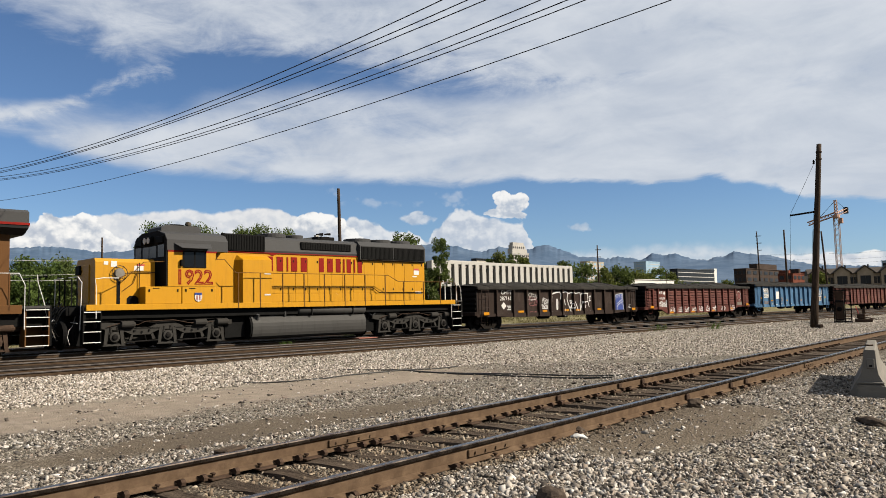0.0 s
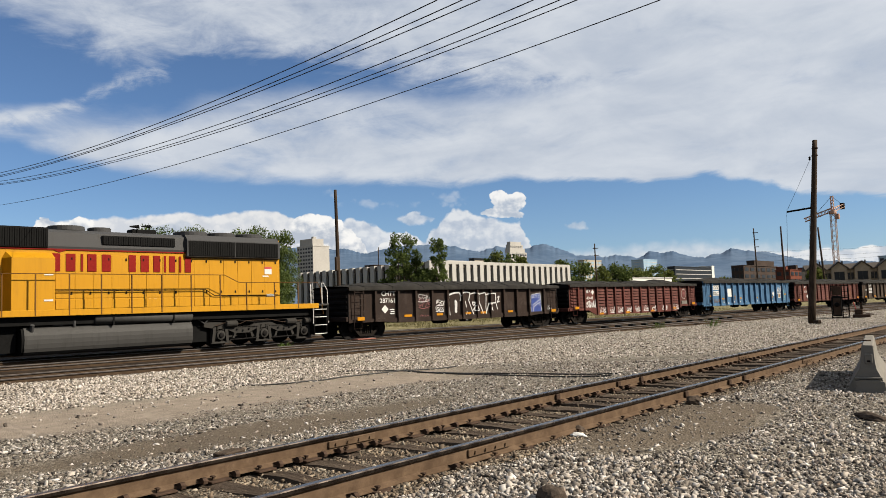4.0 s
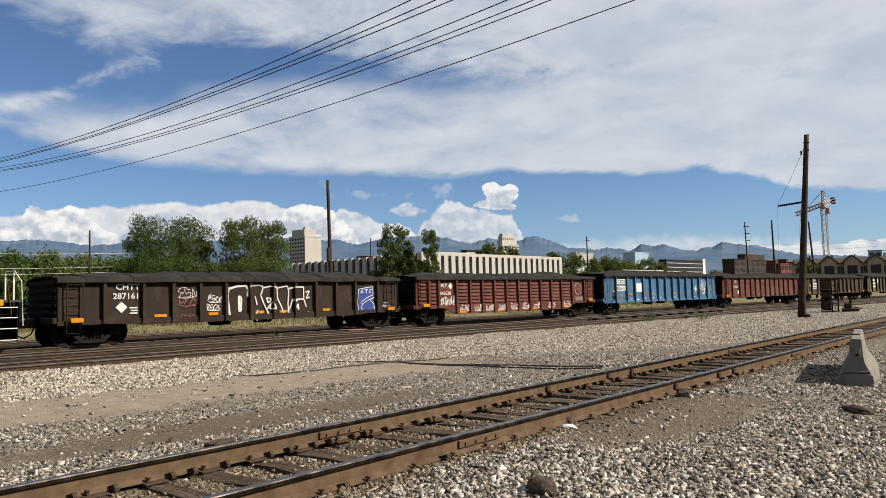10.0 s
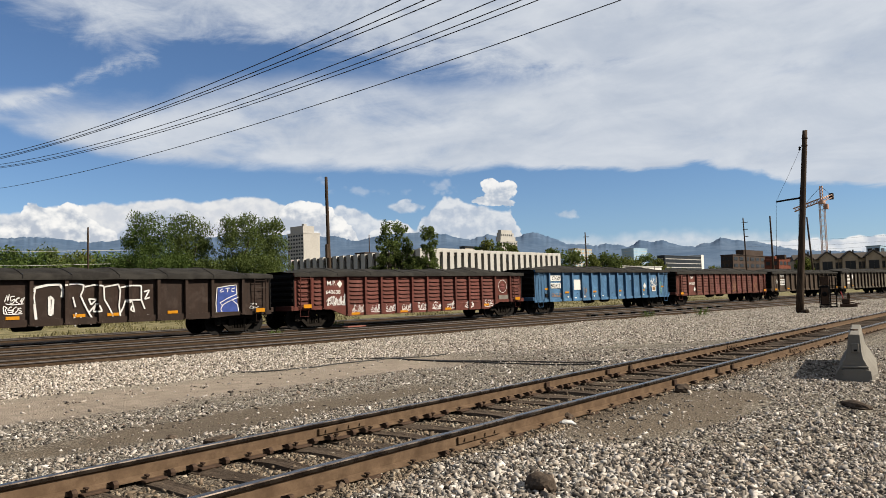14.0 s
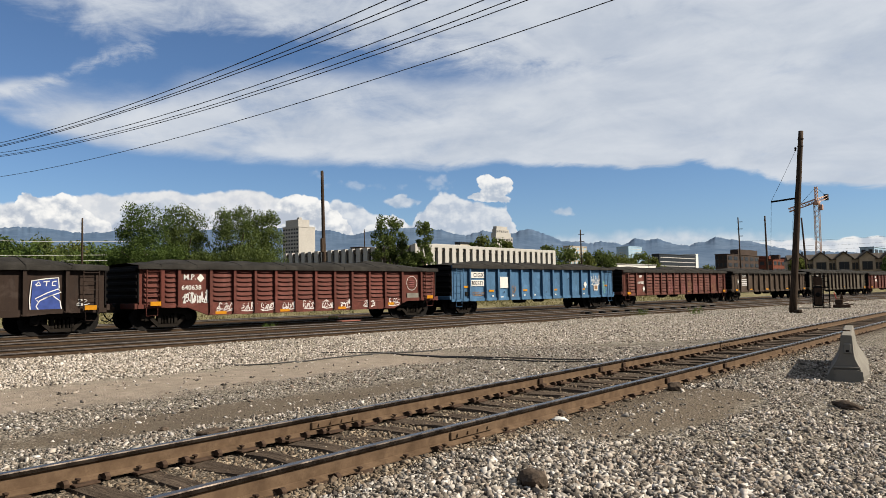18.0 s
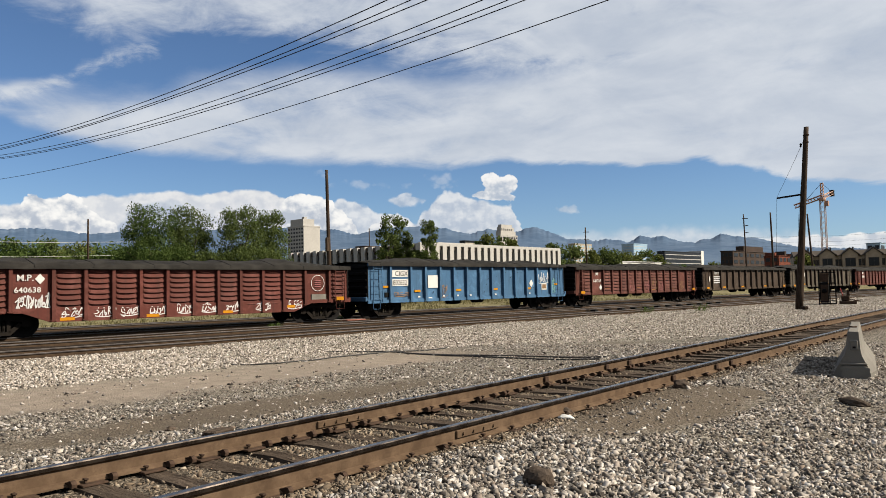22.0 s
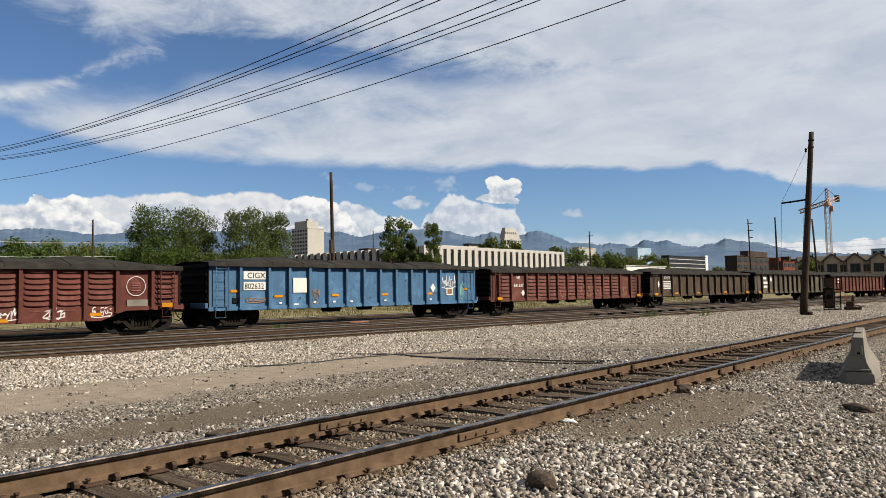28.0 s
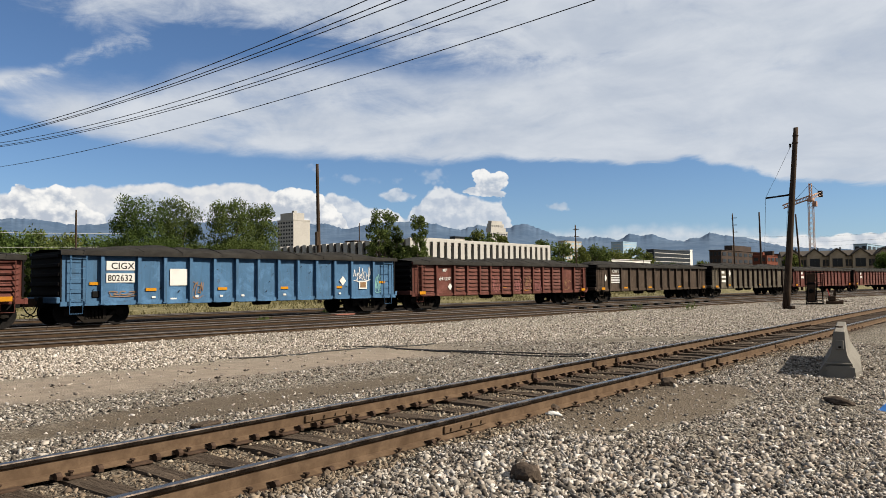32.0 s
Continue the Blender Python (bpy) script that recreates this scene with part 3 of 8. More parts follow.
# ---- mesh building ----
class Shape:
    """Vertices and faces of one mesh, put together from solids."""

    def __init__(self):
        self.v, self.f = [], []

    def add(self, verts, faces):
        n = len(self.v)
        self.v += [tuple(p) for p in verts]
        self.f += [tuple(i + n for i in f) for f in faces]
        return self

    def box(self, x0, x1, y0, y1, z0, z1, c=0.0):
        """A box; with c its upright and level edges along x are cut off."""
        if c <= 0:
            p = [(x, y, z) for x in (x0, x1) for y in (y0, y1) for z in (z0, z1)]
            return self.add(p, [(0, 1, 3, 2), (4, 6, 7, 5), (0, 4, 5, 1), (2, 3, 7, 6), (0, 2, 6, 4), (1, 5, 7, 3)])
        ring = [(y0 + c, z0), (y1 - c, z0), (y1, z0 + c), (y1, z1 - c), (y1 - c, z1), (y0 + c, z1), (y0, z1 - c), (y0, z0 + c)]
        cy, cz = (y0 + y1) / 2, (z0 + z1) / 2
        small = [(cy + (y - cy) * (1 - 2 * c / max(y1 - y0, 1e-6)), cz + (z - cz) * (1 - 2 * c / max(z1 - z0, 1e-6))) for y, z in ring]
        rings = [(x0, small), (x0 + c, ring), (x1 - c, ring), (x1, small)]
        p = [(x, y, z) for x, r in rings for y, z in r]
        f = [(k * 8 + i, k * 8 + (i + 1) % 8, k * 8 + 8 + (i + 1) % 8, k * 8 + 8 + i) for k in range(3) for i in range(8)]
        return self.add(p, f + [tuple(range(7, -1, -1)), tuple(range(24, 32))])

    def prism(self, pts, y0, y1):
        """An outline in x and z, drawn out along y."""
        n = len(pts)
        p = [(x, y0, z) for x, z in pts] + [(x, y1, z) for x, z in pts]
        return self.add(p, [tuple(range(n)), tuple(range(2 * n - 1, n - 1, -1))] + [(i, n + i, n + (i + 1) % n, (i + 1) % n) for i in range(n)])

    def prism_x(self, pts, x0, x1):
        """An outline in y and z, drawn out along x."""
        n = len(pts)
        p = [(x0, y, z) for y, z in pts] + [(x1, y, z) for y, z in pts]
        return self.add(p, [tuple(range(n)), tuple(range(2 * n - 1, n - 1, -1))] + [(i, n + i, n + (i + 1) % n, (i + 1) % n) for i in range(n)])

    def prism_z(self, pts, z0, z1):
        n = len(pts)
        p = [(x, y, z0) for x, y in pts] + [(x, y, z1) for x, y in pts]
        return self.add(p, [tuple(range(n - 1, -1, -1)), tuple(range(n, 2 * n))] + [(i, (i + 1) % n, n + (i + 1) % n, n + i) for i in range(n)])

    def rod(self, a, b, r, n=8, r2=None):
        a, b = Vector(a), Vector(b)
        q = (b - a).to_track_quat("Z", "Y").to_matrix()
        r2 = r if r2 is None else r2
        p = []
        for c, rr in ((a, r), (b, r2)):
            for i in range(n):
                t = 2 * math.pi * i / n
                p.append(c + q @ Vector((rr * math.cos(t), rr * math.sin(t), 0)))
        return self.add(p, [tuple(range(n - 1, -1, -1)), tuple(range(n, 2 * n))] + [(i, (i + 1) % n, n + (i + 1) % n, n + i) for i in range(n)])

    def pipe(self, pts, r, n=6):
        """One bent round bar along the points."""
        pts = [Vector(p) for p in pts]
        ways = [(b - a).normalized() for a, b in zip(pts, pts[1:])]
        side = ways[0].orthogonal().normalized()
        ring = []
        for i, c in enumerate(pts):
            d = (ways[max(i - 1, 0)] + ways[min(i, len(ways) - 1)]).normalized()
            side = (side - d * side.dot(d)).normalized()
            up = d.cross(side)
            ring += [c + r * (math.cos(2 * math.pi * j / n) * side + math.sin(2 * math.pi * j / n) * up) for j in range(n)]
        m = len(pts)
        f = [(i * n + j, i * n + (j + 1) % n, (i + 1) * n + (j + 1) % n, (i + 1) * n + j) for i in range(m - 1) for j in range(n)]
        return self.add(ring, f + [tuple(range(n - 1, -1, -1)), tuple(range((m - 1) * n, m * n))])

    def lathe(self, prof, origin, axis="y", n=20):
        """A turned solid: radius and place along the axis, row by row."""
        p = []
        for r, h in prof:
            for i in range(n):
                t = 2 * math.pi * i / n
                a, b = r * math.cos(t), r * math.sin(t)
                q = {"x": (h, a, b), "y": (a, h, b), "z": (a, b, h)}[axis]
                p.append((origin[0] + q[0], origin[1] + q[1], origin[2] + q[2]))
        f = [(k * n + i, k * n + (i + 1) % n, (k + 1) * n + (i + 1) % n, (k + 1) * n + i) for k in range(len(prof) - 1) for i in range(n)]
        m = len(prof)
        return self.add(p, f + [tuple(range(n - 1, -1, -1)), tuple(range((m - 1) * n, m * n))])

    def sweep(self, prof, line, close=True):
        """A closed outline (across, up) carried along a line of (x, y, z) that lies level."""
        n, p = len(prof), []
        for i, c in enumerate(line):
            a, b = line[max(i - 1, 0)], line[min(i + 1, len(line) - 1)]
            d = Vector((b[0] - a[0], b[1] - a[1], 0)).normalized()
            s = Vector((-d.y, d.x, 0))
            p += [(c[0] + s.x * u, c[1] + s.y * u, c[2] + w) for u, w in prof]
        f = [(k * n + i, k * n + (i + 1) % n, (k + 1) * n + (i + 1) % n, (k + 1) * n + i) for k in range(len(line) - 1) for i in range(n)]
        m = len(line)
        return self.add(p, f + [tuple(range(n - 1, -1, -1)), tuple(range((m - 1) * n, m * n))])

    def mesh(self, name, mat, smooth=False):
        me = bpy.data.meshes.new(name)
        me.from_pydata(self.v, [], self.f)
        bm = bmesh.new()
        bm.from_mesh(me)
        bmesh.ops.recalc_face_normals(bm, faces=bm.faces)
        bm.to_mesh(me)
        bm.free()
        if smooth:
            me.polygons.foreach_set("use_smooth", [True] * len(me.polygons))
        me.materials.append(mat)
        return me


def part(name, shape, mat, parent=None, label="", m=None, smooth=False):
    """One mesh object under a thing or a part."""
    ob = new(name, shape if isinstance(shape, bpy.types.Mesh) else shape.mesh(name, mat, smooth))
    ob.parent = parent
    if m is not None:
        ob.matrix_basis = m
    if label:
        ob["label"] = label
    return ob


def thing(name, label, category, m=None, group="", kind="", shape=None, mat=None, smooth=False):
    ob = part(name, shape, mat, None, "", m, smooth) if shape else new(name)
    if m is not None:
        ob.matrix_basis = m
    return tagged(ob, label, category, group, kind)


def raw(name, verts, faces, mat):
    """A large mesh from arrays."""
    me = bpy.data.meshes.new(name)
    me.from_pydata(verts, [], faces)
    me.materials.append(mat)
    return me


def writing(name, words, size, x, z, y, parent, mat, squeeze=1.0, label="", depth=0.0, m=None, bold=0.012):
    """Letters that face -y, their lower left corner at x, z."""
    cu = bpy.data.curves.new(name, "FONT")
    cu.body, cu.size, cu.extrude, cu.resolution_u, cu.offset = words, size, depth, 2, size * bold
    tmp = bpy.data.objects.new(name, cu)
    me = bpy.data.meshes.new_from_object(tmp)
    bpy.data.objects.remove(tmp)
    me.materials.append(mat)
    return part(name, me, mat, parent, label, (m or Matrix.Identity(4)) @ pose(x, y, z, 90) @ Matrix.Diagonal((squeeze, 1, 1, 1)))


def ribbon(pts, width, y):
    """One flat painted stroke on a side that faces -y, along (x, z) points."""
    left, right, n = [], [], len(pts)
    for i, (x, z) in enumerate(pts):
        (xa, za), (xb, zb) = pts[max(i - 1, 0)], pts[min(i + 1, n - 1)]
        d = math.hypot(xb - xa, zb - za) or 1.0
        nx, nz = -(zb - za) / d * width / 2, (xb - xa) / d * width / 2
        left.append((x + nx, y, z + nz))
        right.append((x - nx, y, z - nz))
    return Shape().add(left + right, [(i, i + 1, n + i + 1, n + i) for i in range(n - 1)])


def graffiti(car, lines, width, y, mat, label="", ribs=()):
    """Sprayed strokes; where a stroke crosses a rib it lies on the rib's face."""
    name = "graffiti"
    for pts in lines:
        if ribs:
            for (xa, za), (xb, zb) in zip(pts, pts[1:]):
                n = max(1, round(math.hypot(xb - xa, zb - za) / 0.05))
                way = [(xa + (xb - xa) * i / n, za + (zb - za) * i / n) for i in range(n + 1)]
                s = ribbon([(a - HM, b) for a, b in way], width, y)
                s.v = [(px, -1.555 if min(abs(px + H - r) for r in ribs) < 0.075 else py, pz) for px, py, pz in s.v]
                part(name, s, mat, car, label)
            continue
        part(name, ribbon([(a - HM, b) for a, b in pts], width, y), mat, car, label)


# ---- the tracks' line ----
def y_track(x, off=0.0):
    if x > 135:
        return y_track(135.0, off) + (SLOPE + 2 * BEND * 135) * (x - 135)
    return YT + SLOPE * x + BEND * x * x + off


def x_at(arc):
    """The x at which the way along the train's track is arc metres from x = 0."""
    x = arc
    for _ in range(6):
        n = 12
        got = sum(math.hypot(1, SLOPE + 2 * BEND * min(x * (i + 0.5) / n, 135)) for i in range(n)) * x / n
        x += arc - got
    return x


def on_track(arc, half):
    """The pose of a vehicle whose middle is at arc, with its bogies half a distance before and behind."""
    xa, xb = x_at(arc - half), x_at(arc + half)
    ya, yb = y_track(xa), y_track(xb)
    return pose((xa + xb) / 2, (ya + yb) / 2, RAIL_Z, 0, 0, math.degrees(math.atan2(yb - ya, xb - xa)))


NEAR_TURN = 2.42
NEAR_M = pose(-5.18 * math.sin(radians(NEAR_TURN)), 5.18 * math.cos(radians(NEAR_TURN)), 0, 0, 0, NEAR_TURN)   # the nearer track: x along it


# ---- ground ----
def smooth(a, b, v):
    t = min(1.0, max(0.0, (v - a) / (b - a)))
    return t * t * (3 - 2 * t)


def ground_z(x, y):
    off = y - y_track(max(-60.0, min(x, 135.0)))
    u = NEAR_INV @ Vector((x, y, 0))
    near = math.exp(-(u.y / 2.3) ** 4)
    z = (0.106 - 0.050 * smooth(0.95, 0.70, abs(u.y))) * near + 0.085 * smooth(-12.5, -9.9, off) * (1 - smooth(60, 140, off))
    z += 0.25 * smooth(9.5, 16.0, off)
    if abs(x) < 90 and -20 < y < 60:
        z += 0.05 * (noise.noise(Vector((x * 0.35, y * 0.35, 0))) * (1 - near)) + 0.016 * noise.noise(Vector((x * 1.7, y * 1.7, 3)))
    return z - 0.02


NEAR_INV = NEAR_M.inverted()


def axis(dense0, dense1, step, lo, hi):
    a = list(np.arange(dense0, dense1, step))
    s, v = step, dense1
    while v < hi:
        a.append(v)
        s *= 1.25
        v += s
    a.append(hi)
    s, v = step, dense0
    while v > lo:
        s *= 1.25
        v -= s
        a.insert(0, max(v, lo))
    return a


def build_ground():
    xs, ys = axis(0.0, 46.0, 0.22, -4800.0, 4800.0), axis(0.0, 31.0, 0.18, -4800.0, 4800.0)
    nx, ny = len(xs), len(ys)
    verts = [(x, y, ground_z(x, y)) for x in xs for y in ys]
    faces = [(i * ny + j, (i + 1) * ny + j, (i + 1) * ny + j + 1, i * ny + j + 1) for i in range(nx - 1) for j in range(ny - 1)]
    me = raw("ground", verts, faces, M_GROUND)
    me.polygons.foreach_set("use_smooth", [True] * len(me.polygons))
    tagged(new("ground", me), "gravel and dirt of a railway yard with a pale dirt road", "ground", kind="structure")


build_ground()

# ---- tracks ----
HEAD = [(-0.036, -0.008), (-0.030, 0.0), (0.030, 0.0), (0.036, -0.008), (0.034, -0.034), (-0.034, -0.034)]
FOOT = [(-0.034, -0.034), (0.034, -0.034), (0.010, -0.046), (0.009, -0.135), (0.075, -0.158), (0.075, -0.168), (-0.075, -0.168), (-0.075, -0.158), (-0.009, -0.135), (-0.010, -0.046)]


def rail(line, parent, label="", side=M_RAIL, head=M_HEAD):
    r = part("rail", Shape().sweep(FOOT, line), side, parent, label)
    part("rail_head", Shape().sweep(HEAD, line), head, r, "worn steel running surface")
    return r


def far_track(name, off, x0, x1, label):
    t = thing(name, label, "railway track", kind="structure")
    n = int((x1 - x0) / 2.5)
    xs = [x0 + (x1 - x0) * i / n for i in range(n + 1)]
    for s in (-0.753, 0.753):
        rail([(x, y_track(x, off + s), RAIL_Z) for x in xs], t, "", M_RAIL_OILY, M_HEAD_OILY)
    rng = random.Random(name)
    me = Shape().box(-0.115, 0.115, -1.28, 1.28, -0.13, 0.0, 0.012).mesh("sleeper", M_SLEEPER_OILY)
    x, k = 2.0, 0
    while x < min(x1, 70.0) and k < 118:
        part("sleeper", me, M_SLEEPER, t, "", pose(x, y_track(x, off), RAIL_Z - 0.172 + rng.uniform(-0.012, 0.006), 0, 0, rng.uniform(-1.5, 1.5)))
        x += 0.56 + rng.uniform(-0.03, 0.03)
        k += 1
    return t


far_track("railway_track", 0.0, -70, 230, "running track under the train, dark oily bed")
far_track("railway_track", -4.38, -60, 112, "empty yard track with rusty rails in dark dirt")
far_track("railway_track", -8.75, -60, 112, "empty yard track beside the pale ballast shoulder")
far_track("railway_track", 6.4, -60, 112, "empty track behind the train")


def near_track():
    t = thing("railway_track", "old rusty siding with cracked wooden sleepers and rail anchors", "railway track", NEAR_M, kind="structure")
    for s in (-0.753, 0.753):
        rail([(x, s, NEAR_RAIL_Z) for x in (-14, 0, 10, 20, 30, 45, 60, 80, 105)], t)
    rng = random.Random(5)
    variants = []
    for k in range(5):
        sh = Shape()
        n, ring = 14, [(-0.11, -0.16), (0.11, -0.16), (0.118, -0.05), (0.10, -0.006), (0.045, 0.0), (-0.01, -0.004), (-0.06, 0.002), (-0.10, -0.008), (-0.116, -0.05)]
        m = len(ring)
        grid = []
        for i in range(n + 1):
            x = -1.0 + 2.0 * i / n
            worn = 0.020 * noise.noise(Vector((x * 1.7, k * 5.0, 0)))
            for j, (y, z) in enumerate(ring):
                split = -0.022 * max(0.0, noise.noise(Vector((x * 0.9, j * 3.1, k * 7.0)))) if 3 <= j <= 7 else 0.0
                grid.append((x + rng.uniform(-0.02, 0.02), y + 0.014 * noise.noise(Vector((x * 2.3, j * 2.0, k * 9.0))), z + (worn + split + rng.uniform(-0.003, 0.003) if z > -0.1 else 0.0)))
        sh.add(grid, [(i * m + j, i * m + (j + 1) % m, (i + 1) * m + (j + 1) % m, (i + 1) * m + j) for i in range(n) for j in range(m)] + [tuple(range(m - 1, -1, -1)), tuple(range(n * m, (n + 1) * m))])
        variants.append(sh.mesh("sleeper", M_SLEEPER))
    plate = Shape().box(-0.10, 0.10, -0.15, 0.15, -0.012, 0.006, 0.004).mesh("tie_plate", M_RUST)
    spike = Shape().box(-0.009, 0.009, -0.009, 0.009, 0, 0.022).box(-0.017, 0.017, -0.02, 0.024, 0.02, 0.034, 0.004).mesh("spike", M_RUST)
    anch = Shape()
    anch.prism_x([(-0.055, -0.01), (-0.06, 0.018), (-0.04, 0.04), (-0.015, 0.042), (0.01, 0.03), (0.05, 0.022), (0.06, -0.01)], -0.02, 0.02)
    anchor = anch.mesh("rail_anchor", M_RUST)
    x, k = -3.5, 0
    base = NEAR_RAIL_Z - 0.172
    while x < 62:
        skew = rng.uniform(-3.5, 3.5)
        s = part("sleeper", variants[k % 5], M_SLEEPER, t, "", pose(x, rng.uniform(-0.07, 0.07), base + rng.uniform(-0.02, 0.004), rng.uniform(-1, 1), rng.uniform(-0.8, 0.8), 90 + skew))
        if x < 26:
            for r in (-0.753, 0.753):
                part("tie_plate", plate, M_RUST, t, "", pose(x, r, base + 0.002))
                for u in (-1, 1):
                    part("spike", spike, M_RUST, t, "", pose(x + 0.05 * u, r + 0.088 * u, base + 0.014, 0, 0, 0 if u < 0 else 180))
                for u in (-0.16, 0.16):
                    if rng.random() < (0.75 if r > 0 else 0.12):
                        part("rail_anchor", anchor, M_RUST, t, "", pose(x + u + rng.uniform(-0.01, 0.01), r - 0.085, base + 0.012, 0, 0, 0))
        x += 0.53 + rng.uniform(-0.05, 0.05)
        k += 1
    # joint bars with bolts, rail braces further on
    bar = Shape()
    for s in (-1, 1):
        bar.box(-0.33, 0.33, min(0.012 * s, 0.032 * s), max(0.012 * s, 0.032 * s), 0.045, 0.118, 0.006)
    for i in range(4):
        bar.rod((-0.24 + 0.16 * i, -0.048, 0.08), (-0.24 + 0.16 * i, 0.048, 0.08), 0.014, 6)
    bar_me = bar.mesh("joint_bar", M_RAIL)
    for jx, jy in JOINTS:
        part("joint_bar", bar_me, M_RAIL, t, "bolted joint bar", pose(jx, jy, base))
    chair = Shape().box(-0.05, 0.05, -0.045, -0.012, 0.02, 0.12, 0.008).box(-0.03, 0.03, -0.11, -0.02, 0.0, 0.05).mesh("rail_brace", M_RUST)
    for cx, cy in BRACES:
        part("rail_brace", chair, M_RUST, t, "", pose(cx, cy, base))
    return t


JOINTS = [(5.9, -0.753), (5.55, 0.753), (16.9, -0.753), (17.6, 0.753)]
BRACES = [(9.6, 0.753), (11.5, 0.753), (12.35, 0.753), (10.6, -0.753), (12.35, -0.753), (13.05, -0.753)]
near_track()

# ---- the train ----
# near-black paint that holds the shade of the cars' end walls
M_CAR_END = painted("shade_black_end_paint", (0.0055, 0.005, 0.005), (0.003, 0.003, 0.003), 0.5, 0.7, spec=0.03)
WHEELS = []      # (wheelset, radius)
CARS = []        # (thing, arc of its middle at 0 s, half its bogie distance)


def wheelset(parent, x, r, mat=M_TRUCK):
    s = Shape()
    for y in (-0.72, 0.72):
        o = -1 if y < 0 else 1
        s.lathe([(r * 0.22, -0.085 * o), (r * 0.5, -0.03 * o), (r * 0.86, -0.06 * o), (r * 0.9, -0.075 * o), (r, -0.07 * o), (r + 0.001, 0.055 * o), (r + 0.028, 0.07 * o), (r + 0.028, 0.085 * o), (r * 0.8, 0.07 * o), (r * 0.3, 0.06 * o)], (0, y, 0), "y", 24)
    s.rod((0, -1.02, 0), (0, 1.02, 0), 0.075, 10)
    for k in range(3):
        a = radians(120 * k)
        s.box(0.05 * math.cos(a) - 0.012, 0.05 * math.cos(a) + 0.012, -1.05, -1.0, 0.05 * math.sin(a) - 0.012, 0.05 * math.sin(a) + 0.012)
    w = part("wheelset", s, mat, parent, "", pose(x, 0, r))
    WHEELS.append((w, r))
    return w


def freight_truck(car, x):
    r = 0.457
    s = Shape()
    for y in (-0.98, 0.98):
        a, b = y - 0.07, y + 0.07
        s.prism([(-1.05, 0.36), (-1.05, 0.60), (-0.78, 0.70), (-0.35, 0.78), (0.35, 0.78), (0.78, 0.70), (1.05, 0.60), (1.05, 0.36), (0.76, 0.36), (0.74, 0.52), (0.55, 0.56), (0.36, 0.60), (-0.36, 0.60), (-0.55, 0.56), (-0.74, 0.52), (-0.76, 0.36)], a, b)
        s.prism([(-0.76, 0.42), (-0.66, 0.50), (-0.30, 0.20), (0.30, 0.20), (0.66, 0.50), (0.76, 0.42), (0.40, 0.08), (-0.40, 0.08)], a, b)
        for c in (-0.34, 0.34):
            s.box(c - 0.06, c + 0.06, a, b, 0.18, 0.62)
        for c in (-0.89, 0.89):
            s.lathe([(0.06, -0.09), (0.13, -0.07), (0.14, 0.07), (0.08, 0.09)], (c, y, 0.457), "y", 12)
    s.box(-0.2, 0.2, -0.9, 0.9, 0.50, 0.68)
    t = part("truck", s, M_TRUCK_DARK, car, "dusty cast steel bogie", pose(x, 0, 0))
    for k, c in enumerate((-0.2, -0.07, 0.07, 0.2)):
        part("spring", Shape().lathe([(0.058 if j % 2 else 0.042, 0.21 + 0.02 * j) for j in range(17)], (c, -0.98, 0), "z", 8), M_TRUCK_DARK, t)
    for c in (-0.89, 0.89):
        wheelset(t, c, r)
    return t


def coupler(car, x, way):
    s = Shape()
    s.box(min(x, x - 0.75 * way), max(x, x - 0.75 * way), -0.09, 0.09, 0.74, 0.90, 0.02)
    s.prism_z([(x, -0.17), (x + 0.12 * way, -0.14), (x + 0.13 * way, 0.02), (x + 0.02 * way, 0.06), (x - 0.05 * way, 0.17), (x - 0.18 * way, 0.16), (x - 0.2 * way, -0.16)], 0.68, 0.97)
    c = part("coupler", s, M_RUST, car, "rusty knuckle coupler")
    h = Shape().pipe([(x - 0.25 * way, -0.3, 0.72), (x - 0.12 * way, -0.34, 0.48), (x + 0.1 * way, -0.36, 0.34), (x + 0.3 * way, -0.33, 0.42)], 0.022)
    part("brake_hose", h, M_BLACK, c)


def ladder(car, x0, x1, z0, z1, n, mat, side=-1.56):
    s = Shape()
    for x in (x0, x1):
        s.box(x - 0.02, x + 0.02, side - 0.01, side + 0.03, z0, z1, 0.006)
    lad = part("ladder", s, mat, car)
    for i in range(n):
        z = z0 + (z1 - z0) * (i + 0.5) / n
        part("rung", Shape().rod((x0, side - 0.02, z), (x1, side - 0.02, z), 0.012, 6), mat, lad)
    return lad


